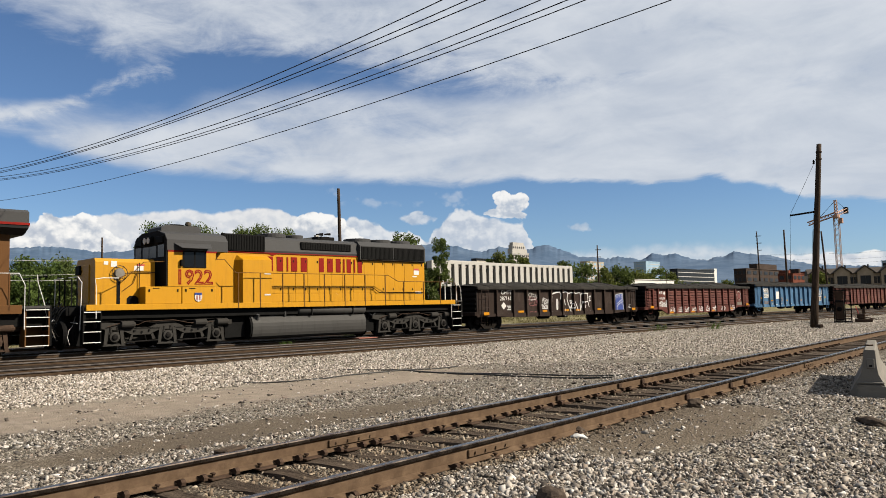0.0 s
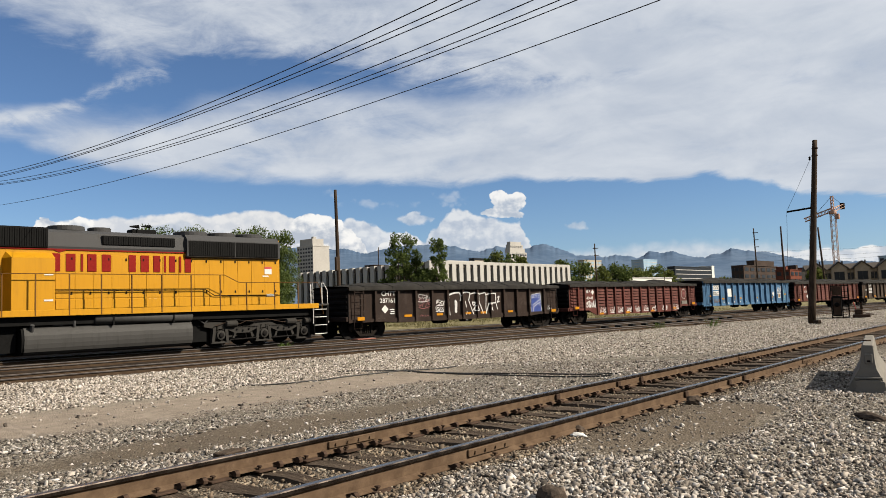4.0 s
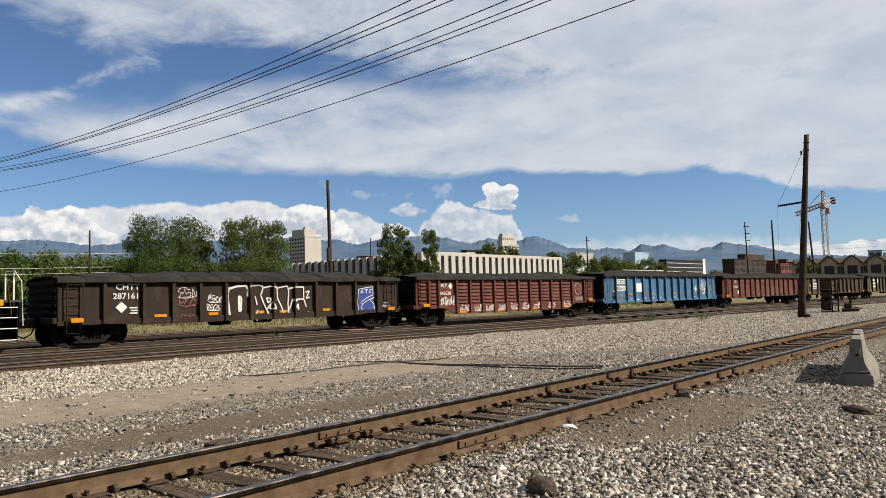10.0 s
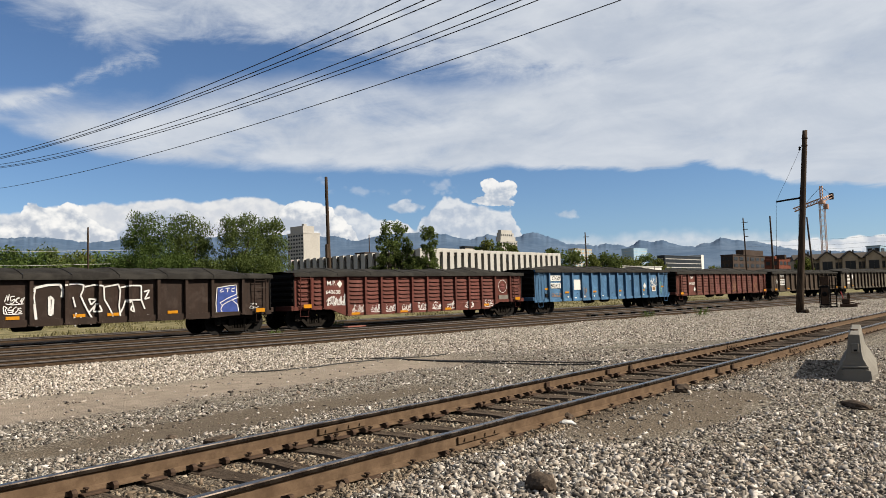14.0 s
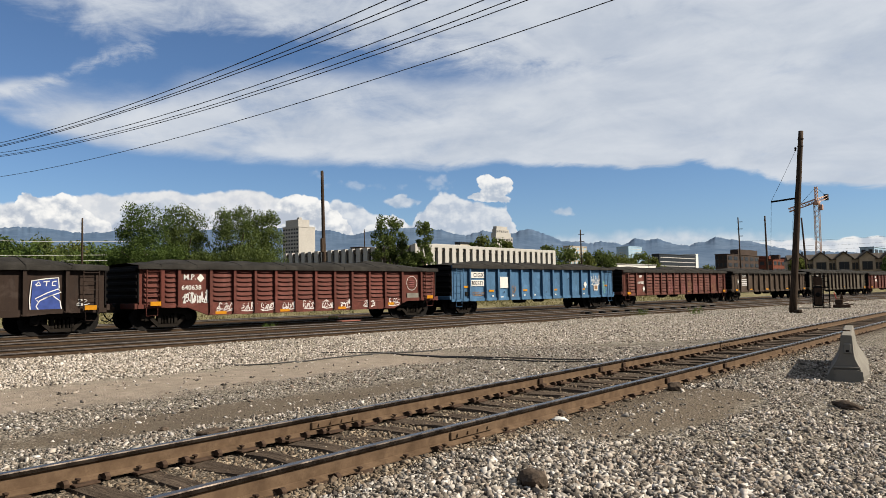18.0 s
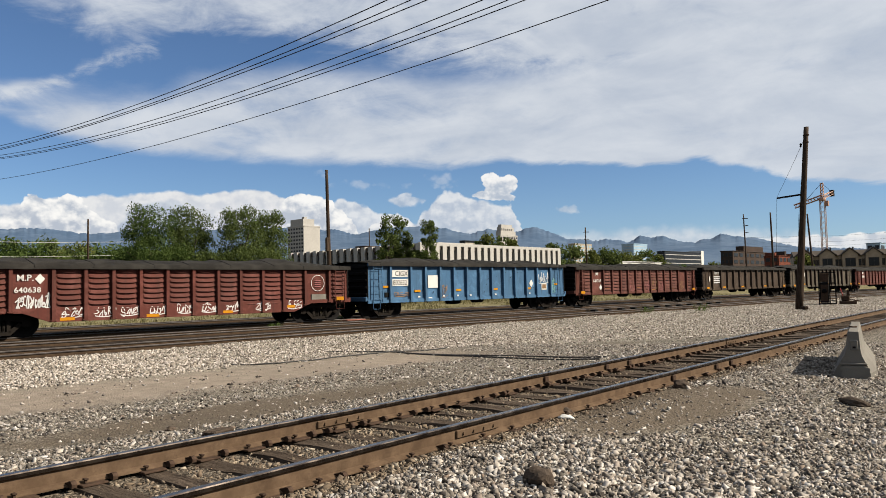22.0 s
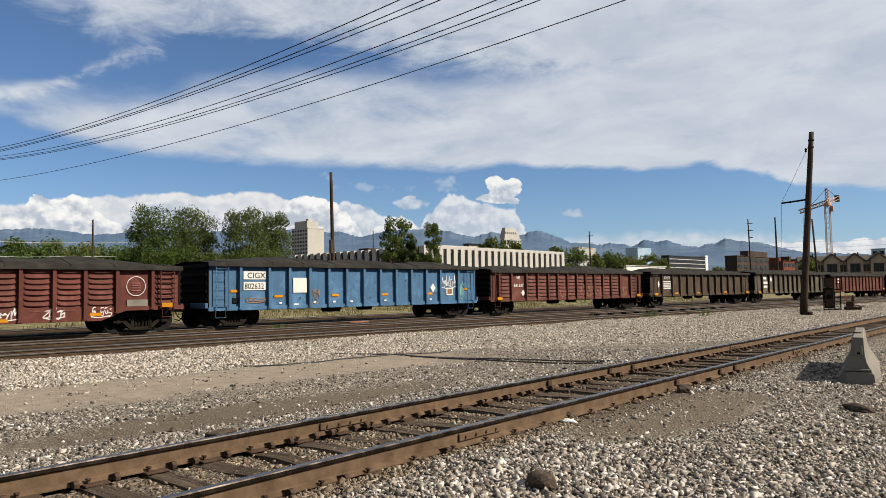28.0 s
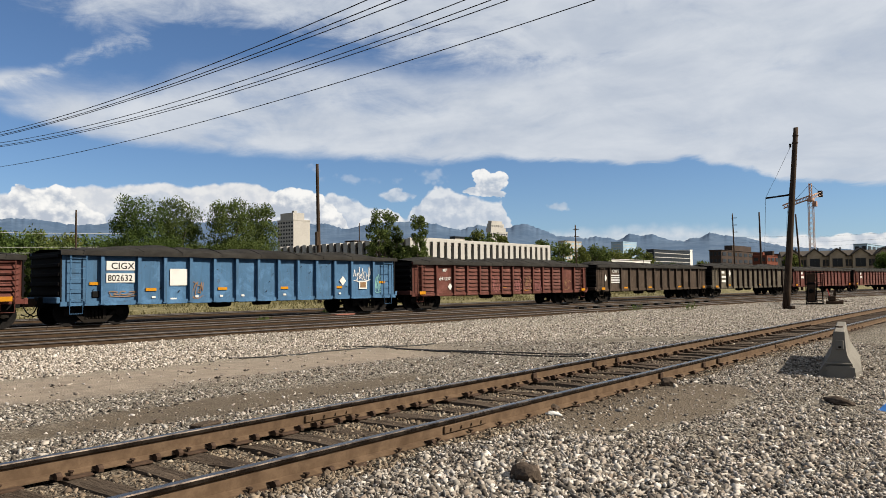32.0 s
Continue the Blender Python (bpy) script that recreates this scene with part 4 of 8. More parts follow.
def gondola(label, paint, arc, rim, sill, ribs, style="plain", flat=(), belly=0.0, belly_at=(2.7, 13.3), tarp_h=0.42, tape=(), tape_end=True, seed=1, group="gondola cars of the train", rib_mat=None):
    L, rng = 16.05, random.Random(seed)
    h = L / 2
    car = thing("gondola_car", label, "gondola car", group=group)
    rib_mat = rib_mat or paint
    edges = [0.06] + list(ribs) + [L - 0.06]

    def low(x):
        if not belly:
            return sill
        a, b = belly_at
        return sill - belly * smooth(a - 0.9, a, x) * (1 - smooth(b, b + 0.9, x))

    for k, (a, b) in enumerate(zip(edges, edges[1:])):
        s = Shape()
        z0, z1 = sill - 0.0, rim - 0.07
        if style == "louvre" and k not in flat:
            n, hz = 8, (z1 - z0) / 8 * 0.42
            cols = [(a, 0.0), (a + 0.12, 0.0)] + [(a + 0.13 + (b - a - 0.22) * u, math.sqrt(max(0.0, 1 - abs(2 * u - 1) ** 3.0))) for u in (0.03, 0.10, 0.22, 0.38, 0.62, 0.78, 0.90, 0.97)] + [(b - 0.05, 0.0), (b, 0.0)]
            grid = []
            for x, f in cols:
                grid.append((x - h, -1.41, z0))
                for j in range(n):
                    c = z0 + (z1 - z0) * (j + 0.62) / (n + 0.15)
                    lip = c - hz * (0.25 + 0.70 * f)
                    grid += [(x - h, -1.41, lip - 0.004), (x - h, -1.41 - 0.085 * f, lip + 0.004), (x - h, -1.41 - 0.050 * f, c + hz * 0.2), (x - h, -1.41, c + hz)]
                grid.append((x - h, -1.41, z1))
            k2 = 4 * n + 2
            s.add(grid, [(i * k2 + j, (i + 1) * k2 + j, (i + 1) * k2 + j + 1, i * k2 + j + 1) for i in range(len(cols) - 1) for j in range(k2 - 1)])
        else:
            n = 4
            pts = []
            for i in range(n + 1):
                for j in range(4):
                    inside = 0 < i < n and 0 < j < 3
                    pts.append((a - h + (b - a) * i / n, -1.41 + (rng.uniform(-0.012, 0.022) if inside else 0), z0 + (z1 - z0) * j / 3))
            s.add(pts, [(i * 4 + j, (i + 1) * 4 + j, (i + 1) * 4 + j + 1, i * 4 + j + 1) for i in range(n) for j in range(3)])
        part("side_panel", s, paint, car)
    for x in ribs:
        z0 = low(x) + 0.02
        s = Shape().prism_z([(x - h - 0.075, -1.40), (x - h - 0.06, -1.55), (x - h + 0.06, -1.55), (x - h + 0.075, -1.40)], z0, rim - 0.06)
        s.add([(x - h - 0.1, -1.46, z0), (x - h + 0.1, -1.46, z0), (x - h + 0.1, -1.56, z0 + 0.02), (x - h - 0.1, -1.56, z0 + 0.02), (x - h - 0.1, -1.46, z0 + 0.09), (x - h + 0.1, -1.46, z0 + 0.09)], [(0, 1, 2, 3), (3, 2, 5, 4), (0, 3, 4), (1, 5, 2)])
        part("rib", s, rib_mat, car)
    for sgn, nm in ((-1, "top_rail"), (1, "top_rail")):
        part(nm, Shape().box(-h, h, min(sgn * 1.40, sgn * 1.57), max(sgn * 1.40, sgn * 1.555), rim - 0.11, rim + 0.02, 0.02), paint, car)
    # side sill, which may hang lower in the middle
    xs = [0, belly_at[0] - 0.9, belly_at[0], belly_at[1], belly_at[1] + 0.9, L] if belly else [0, L]
    top = [(x - h, sill + 0.16) for x in xs]
    bot = [(x - h, low(x)) for x in reversed(xs)]
    part("side_sill", Shape().prism(top + bot, -1.475, -1.395), paint, car)
    part("side_sill", Shape().box(-h, h, 1.40, 1.47, sill - belly * 0.4, sill + 0.16), paint, car)
    part("far_side", Shape().box(-h, h, 1.40, 1.44, sill + 0.1, rim), paint, car)
    part("floor", Shape().box(-h + 0.1, h - 0.1, -1.38, 1.38, 1.02, 1.10), M_BLACK, car)
    part("centre_sill", Shape().box(-h - 0.3, h + 0.3, -0.19, 0.19, 0.66, 1.02), M_BLACK, car)
    for sgn in (-1, 1):
        s = Shape().box(min(sgn * (h - 0.05), sgn * h), max(sgn * (h - 0.05), sgn * h), -1.44, 1.44, sill + 0.25, rim)
        for j in range(5):
            z = sill + 0.45 + j * (rim - sill - 0.6) / 4
            s.box(min(sgn * h, sgn * (h + 0.07)), max(sgn * h, sgn * (h + 0.07)), -1.4, 1.4, z - 0.07, z + 0.07, 0.02)
        part("end_wall", s, M_CAR_END, car, "end wall painted near-black for its shade")
        part("end_sill", Shape().box(min(sgn * h, sgn * (h + 0.14)), max(sgn * h, sgn * (h + 0.14)), -1.45, 1.45, 0.80, 1.02, 0.02), paint, car)
        coupler(car, sgn * (h + 0.60), sgn)
    # cover over the load
    n, k = 46, 7
    pts = []
    hump = [0.0, 0.50, 0.86, 1.0, 0.88, 0.52, 0.0]
    for i in range(n + 1):
        x = -h - 0.04 + (L + 0.08) * i / n
        end = smooth(0, 2.2, x + h) * smooth(0, 2.4, h - x)
        wav = 0.72 + 0.35 * noise.noise(Vector((x * 0.33, seed * 7.1, 0))) + 0.16 * noise.noise(Vector((x * 1.4, seed * 3.3, 5)))
        for j in range(k):
            y = -1.585 + 3.17 * j / (k - 1)
            z = rim + 0.025 + tarp_h * wav * hump[j] * (0.35 + 0.65 * end) + 0.045 * noise.noise(Vector((x * 1.9, y * 2.5, seed))) * min(1.0, 3 * hump[j])
            pts.append((x, y, z))
    fc = [(i * k + j, (i + 1) * k + j, (i + 1) * k + j + 1, i * k + j + 1) for i in range(n) for j in range(k - 1)]
    lower = []
    for i in range(n + 1):
        x = -h - 0.04 + (L + 0.08) * i / n
        lower += [(x, -1.60, rim - 0.135 + 0.02 * noise.noise(Vector((x * 1.1, seed, 9)))), (x, 1.60, rim - 0.12)]
    base = len(pts)
    fc += [(i * k, base + i * 2, base + (i + 1) * 2, (i + 1) * k) for i in range(n)] + [(i * k + k - 1, (i + 1) * k + k - 1, base + (i + 1) * 2 + 1, base + i * 2 + 1) for i in range(n)]
    tarp = part("load_cover", Shape().add(pts + lower, fc), M_TARP, car, "grey-black mesh cover tied over the load", smooth=True)
    for i in range(9):
        x = -h + L * (i + 0.5 + rng.uniform(-0.2, 0.2)) / 9
        cord = Shape()
        line = [(x + rng.uniform(-0.05, 0.05), -1.60, rim - 0.08)]
        idx = min(n, max(0, round((x + h) / L * n)))
        line += [(x + rng.uniform(-0.03, 0.03), pts[idx * k + j][1], pts[idx * k + j][2] + 0.012) for j in range(k)]
        part("tie_cord", cord.pipe(line, 0.010, 4), M_BLACK, tarp)
    # gear below
    under = Shape().rod((0.4, -0.55, 0.72), (1.15, -0.55, 0.72), 0.2, 12).rod((-2.2, -0.4, 0.8), (4.4, -0.45, 0.76), 0.025, 6)
    part("brake_cylinder", under, M_BLACK, car)
    part("brake_reservoir", Shape().lathe([(0.05, -0.55), (0.2, -0.45), (0.22, 0), (0.2, 0.45), (0.05, 0.55)], (-1.4, -0.75, 0.70), "x", 12), M_BLACK, car)
    for x in (-6.65, 6.65):
        freight_truck(car, x)
    ladder(car, 0.30 - h, 0.85 - h, sill + 0.05, rim - 0.06, 5, paint)
    ladder(car, L - 0.85 - h, L - 0.30 - h, sill + 0.05, rim - 0.06, 5, paint)
    part("stirrup", Shape().pipe([(0.3 - h, -1.5, sill + 0.05), (0.3 - h, -1.5, sill - 0.28), (0.75 - h, -1.5, sill - 0.28), (0.75 - h, -1.5, sill + 0.05)], 0.014), paint, car)
    part("stirrup", Shape().pipe([(L - 0.75 - h, -1.5, sill + 0.05), (L - 0.75 - h, -1.5, sill - 0.28), (L - 0.3 - h, -1.5, sill - 0.28), (L - 0.3 - h, -1.5, sill + 0.05)], 0.014), paint, car)
    for x, z, w in tape:
        part("reflector", Shape().box(x - h, x - h + w, *((-1.4805, -1.4765) if z < sill + 0.15 else (-1.442, -1.41)), z, z + 0.11), M_REFLECT, car, "amber reflector")
    if tape_end:
        for x in (0.42, L - 0.82):
            part("reflector", Shape().box(x - h, x - h + 0.42, -1.60, -1.595, sill + 0.10, sill + 0.26), M_REFLECT, car, "amber reflector")
    CARS.append((car, arc, 6.65))
    return car


def curved(pts, n=4):
    """The points joined by a rounded line."""
    out = []
    for i in range(len(pts) - 1):
        p0, p1, p2, p3 = (pts[min(max(i + k, 0), len(pts) - 1)] for k in (-1, 0, 1, 2))
        for j in range(n):
            t = j / n
            out.append(tuple(0.5 * (2 * p1[c] + (p2[c] - p0[c]) * t + (2 * p0[c] - 5 * p1[c] + 4 * p2[c] - p3[c]) * t * t + (3 * p1[c] - p0[c] - 3 * p2[c] + p3[c]) * t ** 3) for c in range(len(p1))))
    return out + [pts[-1]]


def tag_scrawl(rng, x, z, w, hgt, n=7):
    """Unreadable spray strokes within a box: hooks, loops and zigzags side by side, and a line under them."""
    out, k = [], max(2, n // 2)
    for i in range(k):
        a, b, step, lean = x + w * i / k, z + hgt * rng.uniform(0.08, 0.25), w / k, rng.uniform(0.0, 0.25)
        top = hgt * rng.uniform(0.55, 0.8)
        hooks = ([(0.1, 1), (0.15, 0), (0.9, 0.1), (0.8, 0.6), (0.2, 0.5)], [(0, 0), (0.4, 1), (0.6, 0.1), (1.0, 0.95)], [(0.9, 0.9), (0.2, 0.95), (0.1, 0.4), (0.8, 0.5), (0.7, 0), (0.0, 0.05)],
                 [(0.1, 0), (0.1, 1), (0.8, 0.8), (0.2, 0.5), (0.95, -0.15)], [(0.9, 0.8), (0.3, 1), (0.1, 0.4), (0.5, 0), (1, 0.3)], [(0, 0.9), (1, 1), (0.1, 0.05), (1.05, 0.1)])
        out.append(curved([(a + step * (u + lean * v), b + top * v) for u, v in ((p + rng.uniform(-0.28, 0.28), q + rng.uniform(-0.28, 0.28)) for p, q in rng.choice(hooks))], 3))
    out.append(curved([(x, z + hgt * 0.12), (x + w * 0.4, z), (x + w, z + hgt * rng.uniform(0.05, 0.2))], 3))
    return out


H = 16.05 / 2
HM = H - 0.045      # markings sit deeper than the ribs
RIBS_A = [1.61, 3.07, 4.24, 5.38, 6.51, 7.66, 8.81, 9.91, 11.01, 12.15, 13.27, 14.66]
RIBS_B = [0.95, 1.62, 2.98, 4.06, 5.05, 6.07, 7.12, 8.2, 9.28, 10.31, 11.38, 12.42, 13.56, 14.9]
RIBS_C = [1.43, 2.81, 3.84, 4.91, 5.96, 6.99, 8.03, 9.06, 10.09, 11.12, 12.17, 13.19, 14.55]
RIBS_D = [0.67, 1.77, 3.14, 4.2, 5.24, 6.18, 7.19, 8.19, 9.16, 10.16, 11.14, 12.14, 13.23, 14.55, 15.59]


def first_gondola():
    c = gondola("dark brown gondola car with white graffiti and a tied mesh cover", M_CAR_BLACK, 32.1 + H, 2.38, 0.74, RIBS_A, belly=0.08, belly_at=(3.0, 13.2), tarp_h=0.42,
                tape=[(3.5, 0.92, 0.5), (5.75, 0.92, 0.42), (7.9, 0.92, 0.42), (9.1, 0.92, 0.42), (11.4, 0.92, 0.42)], seed=1)
    y = -1.440
    writing("lettering", "CHTT", 0.31, 1.98 - HM, 1.98, y, c, M_WHITE, 1.12, "white reporting marks")
    writing("lettering", "287161", 0.31, 1.88 - HM, 1.64, y, c, M_WHITE, 1.08, "white car number")
    part("marking", Shape().add([(1.98 - HM, y, 1.33), (2.2 - HM, y, 1.12), (2.42 - HM, y, 1.33), (2.2 - HM, y, 1.54)], [(0, 1, 2, 3)]), M_WHITE, c, "white diamond mark")
    for k, (a, b, z) in enumerate(((2.5, 2.8, 1.28), (2.55, 2.8, 1.18), (2.5, 2.8, 1.08))):
        part("marking", Shape().box(a - HM, b - HM, y - 0.001, y + 0.002, z, z + 0.05), M_WHITE, c)
    part("marking", Shape().box(2.35 - HM, 2.55 - HM, y - 0.001, y + 0.002, 0.78, 0.85), M_MARKRED, c, "red mark")
    graffiti(c, [[(6.67, 0.64), (6.62, 1.13), (6.56, 1.66), (6.6, 1.97), (7.01, 2.07), (7.41, 2.09), (7.5, 1.93), (7.48, 1.64)], [(7.07, 1.67), (7.07, 1.05), (7.16, 1.05), (7.19, 1.58), (7.07, 1.67)]], 0.085, -1.442, M_GRAF_W, "large white spray outline letters", RIBS_A)
    for lines in ([[(7.55, 2.05), (7.78, 2.09), (8.01, 2.11), (8.22, 2.06), (8.2, 1.88), (8.11, 1.68), (8.25, 1.36), (8.41, 1.04), (8.55, 0.81), (8.46, 0.63)], [(7.85, 1.64), (7.89, 1.46), (7.94, 1.28)], [(7.94, 0.6), (7.87, 0.83), (7.97, 1.07)], [(8.08, 0.64), (8.13, 0.93)], [(8.39, 1.56), (8.67, 1.53), (8.48, 1.35), (8.39, 1.56)], [(8.25, 1.99), (8.58, 2.06), (8.93, 2.01), (8.95, 1.53), (9.12, 1.23), (9.26, 0.92), (9.12, 0.7)]],
                  [[(8.65, 1.4), (8.55, 1.1), (8.83, 1.1), (8.69, 1.39)], [(8.39, 1.06), (8.58, 1.28), (8.69, 1.39)], [(8.95, 1.98), (9.46, 2.07), (9.53, 1.84), (9.48, 1.29), (9.53, 0.87), (9.6, 0.66)], [(9.53, 1.95), (9.91, 2.02), (10.32, 2.01), (10.32, 1.48), (9.96, 1.48), (9.72, 1.47)], [(9.72, 1.47), (9.62, 1.19), (9.53, 1.03)], [(10.32, 1.48), (10.45, 1.13)], [(10.55, 0.91), (10.65, 0.75), (10.58, 0.66)], [(9.96, 1.41), (9.86, 1.12), (10.06, 1.04), (9.96, 1.41)], [(10.42, 1.78), (10.63, 1.84), (10.45, 1.5), (10.65, 1.56)], [(9.72, 1.47), (9.84, 1.39), (9.96, 1.48)]]):
        graffiti(c, lines, 0.055, -1.442, M_GRAF_W, "large white spray outline letters", RIBS_A)
    rng = random.Random(3)
    graffiti(c, tag_scrawl(rng, 4.42, 1.30, 0.85, 0.62, 8), 0.028, y, M_GRAF_P, "faint white scrawl")
    graffiti(c, tag_scrawl(rng, 4.40, 1.62, 0.8, 0.45, 6), 0.022, y, M_GRAF_W, "faint white scrawl")
    graffiti(c, tag_scrawl(rng, 4.5, 0.80, 0.6, 0.22, 8), 0.022, y, M_GRAF_P, "pink scrawl")
    graffiti(c, tag_scrawl(rng, 5.70, 1.42, 0.55, 0.32, 8), 0.030, y, M_GRAF_W, "white scrawl")
    graffiti(c, tag_scrawl(rng, 5.62, 1.10, 0.60, 0.32, 9), 0.030, y, M_GRAF_W, "white scrawl")
    part("graffiti", Shape().add([(13.44 - HM, y, 0.77), (14.43 - HM, y, 0.77), (14.34 - HM, y, 1.96), (13.50 - HM, y, 1.88)], [(0, 1, 2, 3)]), M_GRAF_B, c, "blue sprayed panel")
    bl = [[(13.44, 0.74), (13.41, 1.25), (13.47, 1.88), (13.91, 1.95), (14.34, 1.99), (14.37, 1.62)], [(13.59, 1.73), (13.7, 1.85), (13.76, 1.73), (13.62, 1.71)], [(13.85, 1.85), (14.05, 1.87)], [(13.96, 1.85), (13.94, 1.7)], [(14.28, 1.87), (14.14, 1.84), (14.14, 1.72), (14.25, 1.72)], [(13.68, 1.17), (13.59, 1.27), (13.96, 1.46), (14.34, 1.6), (14.43, 1.48), (14.08, 1.36), (13.73, 1.2), (13.62, 1.01), (13.76, 0.76)], [(13.85, 1.27), (14.14, 1.38), (14.4, 1.18), (14.46, 0.82)]]
    graffiti(c, bl, 0.035, y - 0.004, M_GRAF_W, "white spray lines on blue")
    graffiti(c, tag_scrawl(rng, 14.95, 1.0, 0.4, 0.25, 5), 0.02, y, M_GRAF_W)


def second_gondola():
    c = gondola("oxide red gondola car with louvred panels and white graffiti", M_CAR_RED, 49.35 + H, 2.45, 0.82, RIBS_B, "louvre", flat=(2, 13), belly=0.34, belly_at=(2.9, 13.0), tarp_h=0.40,
                tape=[(3.2, 0.52, 0.5), (6.3, 0.52, 0.5), (9.5, 0.54, 0.45), (12.6, 0.66, 0.42)], seed=2)
    y = -1.440
    writing("lettering", "M.P.", 0.30, 1.78 - HM, 1.92, y, c, M_GRAF_W, 1.05, "worn white reporting marks")
    writing("lettering", "640638", 0.26, 1.70 - HM, 1.52, y, c, M_WHITE, 1.1, "worn white car number")
    part("marking", Shape().add([(2.36 - HM, y, 1.98), (2.52 - HM, y, 1.80), (2.68 - HM, y, 1.98), (2.52 - HM, y, 2.16)], [(0, 1, 2, 3)]), M_WHITE, c, "white diamond mark")
    rng = random.Random(8)
    graffiti(c, tag_scrawl(rng, 1.75, 0.9, 1.1, 0.55, 26), 0.035, y, M_GRAF_W, "dense white scrawl")
    for k, x in enumerate((3.2, 4.35, 5.3, 6.4, 7.5, 8.5, 9.6, 11.0, 12.6)):
        graffiti(c, tag_scrawl(rng, x, 0.60, 0.72, 0.36, 10), 0.034, -1.479, M_GRAF_W, "white spray tag")
    ring = [(14.25 + 0.36 * math.cos(radians(a)) - HM, 1.72 + 0.36 * math.sin(radians(a))) for a in range(0, 361, 20)]
    part("marking", ribbon(ring, 0.022, y), M_GRAF_W, c, "faded white ring emblem")
    for k in range(4):
        part("marking", Shape().box(14.08 - HM, 14.42 - HM, y - 0.001, y + 0.002, 1.55 + 0.09 * k, 1.58 + 0.09 * k), M_GRAF_P, c)
    part("panel_patch", Shape().box(13.9 - HM, 14.7 - HM, -1.45, -1.40, 0.9, 1.22), M_CONCRETE, c, "grey stencil panel")


def blue_gondola():
    c = gondola("faded blue gondola car with white number boards and a mesh cover", M_CAR_BLUE, 66.6 + H, 2.64, 0.70, RIBS_C, tarp_h=0.40, tape_end=False,
                tape=[(1.0, 1.44, 0.40), (3.1, 1.20, 0.42), (6.15, 1.2, 0.42), (9.2, 1.2, 0.40), (12.25, 1.2, 0.40), (15.0, 1.42, 0.38)], seed=3)
    y = -1.440
    for z, w in ((1.98, "CIGX"), (1.53, "802632")):
        b = part("number_board", Shape().box(1.56 - HM, 2.62 - HM, y - 0.002, y + 0.006, z, z + 0.34), M_WHITE, c, "white number board")
        writing("lettering", w, 0.34, 1.60 - HM + (0.12 if w == "CIGX" else 0), z + 0.05, y - 0.005, b, M_BLACK, 1.08 if w == "CIGX" else 0.92)
    part("placard", Shape().box(4.02 - HM, 4.75 - HM, y - 0.003, y + 0.006, 1.40, 2.05), M_WHITE, c, "blank white square board")
    part("placard", Shape().box(4.05 - HM, 4.3 - HM, y - 0.003, y + 0.006, 0.82, 0.92), M_WHITE, c)
    part("marking", Shape().add([(12.45 - HM, y, 1.55), (12.65 - HM, y, 1.32), (12.85 - HM, y, 1.55), (12.65 - HM, y, 1.78)], [(0, 1, 2, 3)]), M_WHITE, c, "white diamond mark")
    part("marking", Shape().box(13.65 - HM, 14.15 - HM, y - 0.001, y + 0.003, 1.15, 1.55), M_WHITE, c, "white stencil box")
    part("marking", Shape().box(13.72 - HM, 14.08 - HM, y - 0.004, y - 0.002, 1.22, 1.48), M_GRAF_O, c)
    rng = random.Random(12)
    graffiti(c, tag_scrawl(rng, 13.3, 1.5, 1.1, 0.65, 14), 0.03, y, M_GRAF_W, "white spray tag")
    graffiti(c, tag_scrawl(rng, 14.65, 0.95, 0.4, 0.9, 10), 0.025, y, M_GRAF_T, "teal scrawl")
    graffiti(c, tag_scrawl(rng, 4.95, 0.85, 0.5, 0.8, 8), 0.03, y, M_GRAF_O, "rusty orange scrawl")
    graffiti(c, tag_scrawl(rng, 1.7, 1.0, 1.0, 0.25, 6), 0.03, y, M_GRAF_O, "faint orange scrawl")
    for k, x in enumerate((3.3, 5.1, 6.2, 7.2, 9.3, 12.4)):
        part("marking", Shape().box(x - HM, x + 0.14 - HM, y - 0.001, y + 0.002, 0.92, 1.0), M_WHITE, c)
    # no opening is cut; a black box gives the hole's inner shade
    part("roping_hole", Shape().box(1.05 - HM, 1.35 - HM, -1.45, -1.39, 0.98, 1.22, 0.02), M_BLACK, c)
    for k in range(26):
        x, z = rng.uniform(0.9, 15.2), rng.uniform(1.0, 2.45)
        w = rng.uniform(0.03, 0.10)
        part("scratch", ribbon([(x - HM, z), (x + w - HM, z + rng.uniform(-0.05, 0.09))], rng.uniform(0.015, 0.04), y), M_BLACK, c)


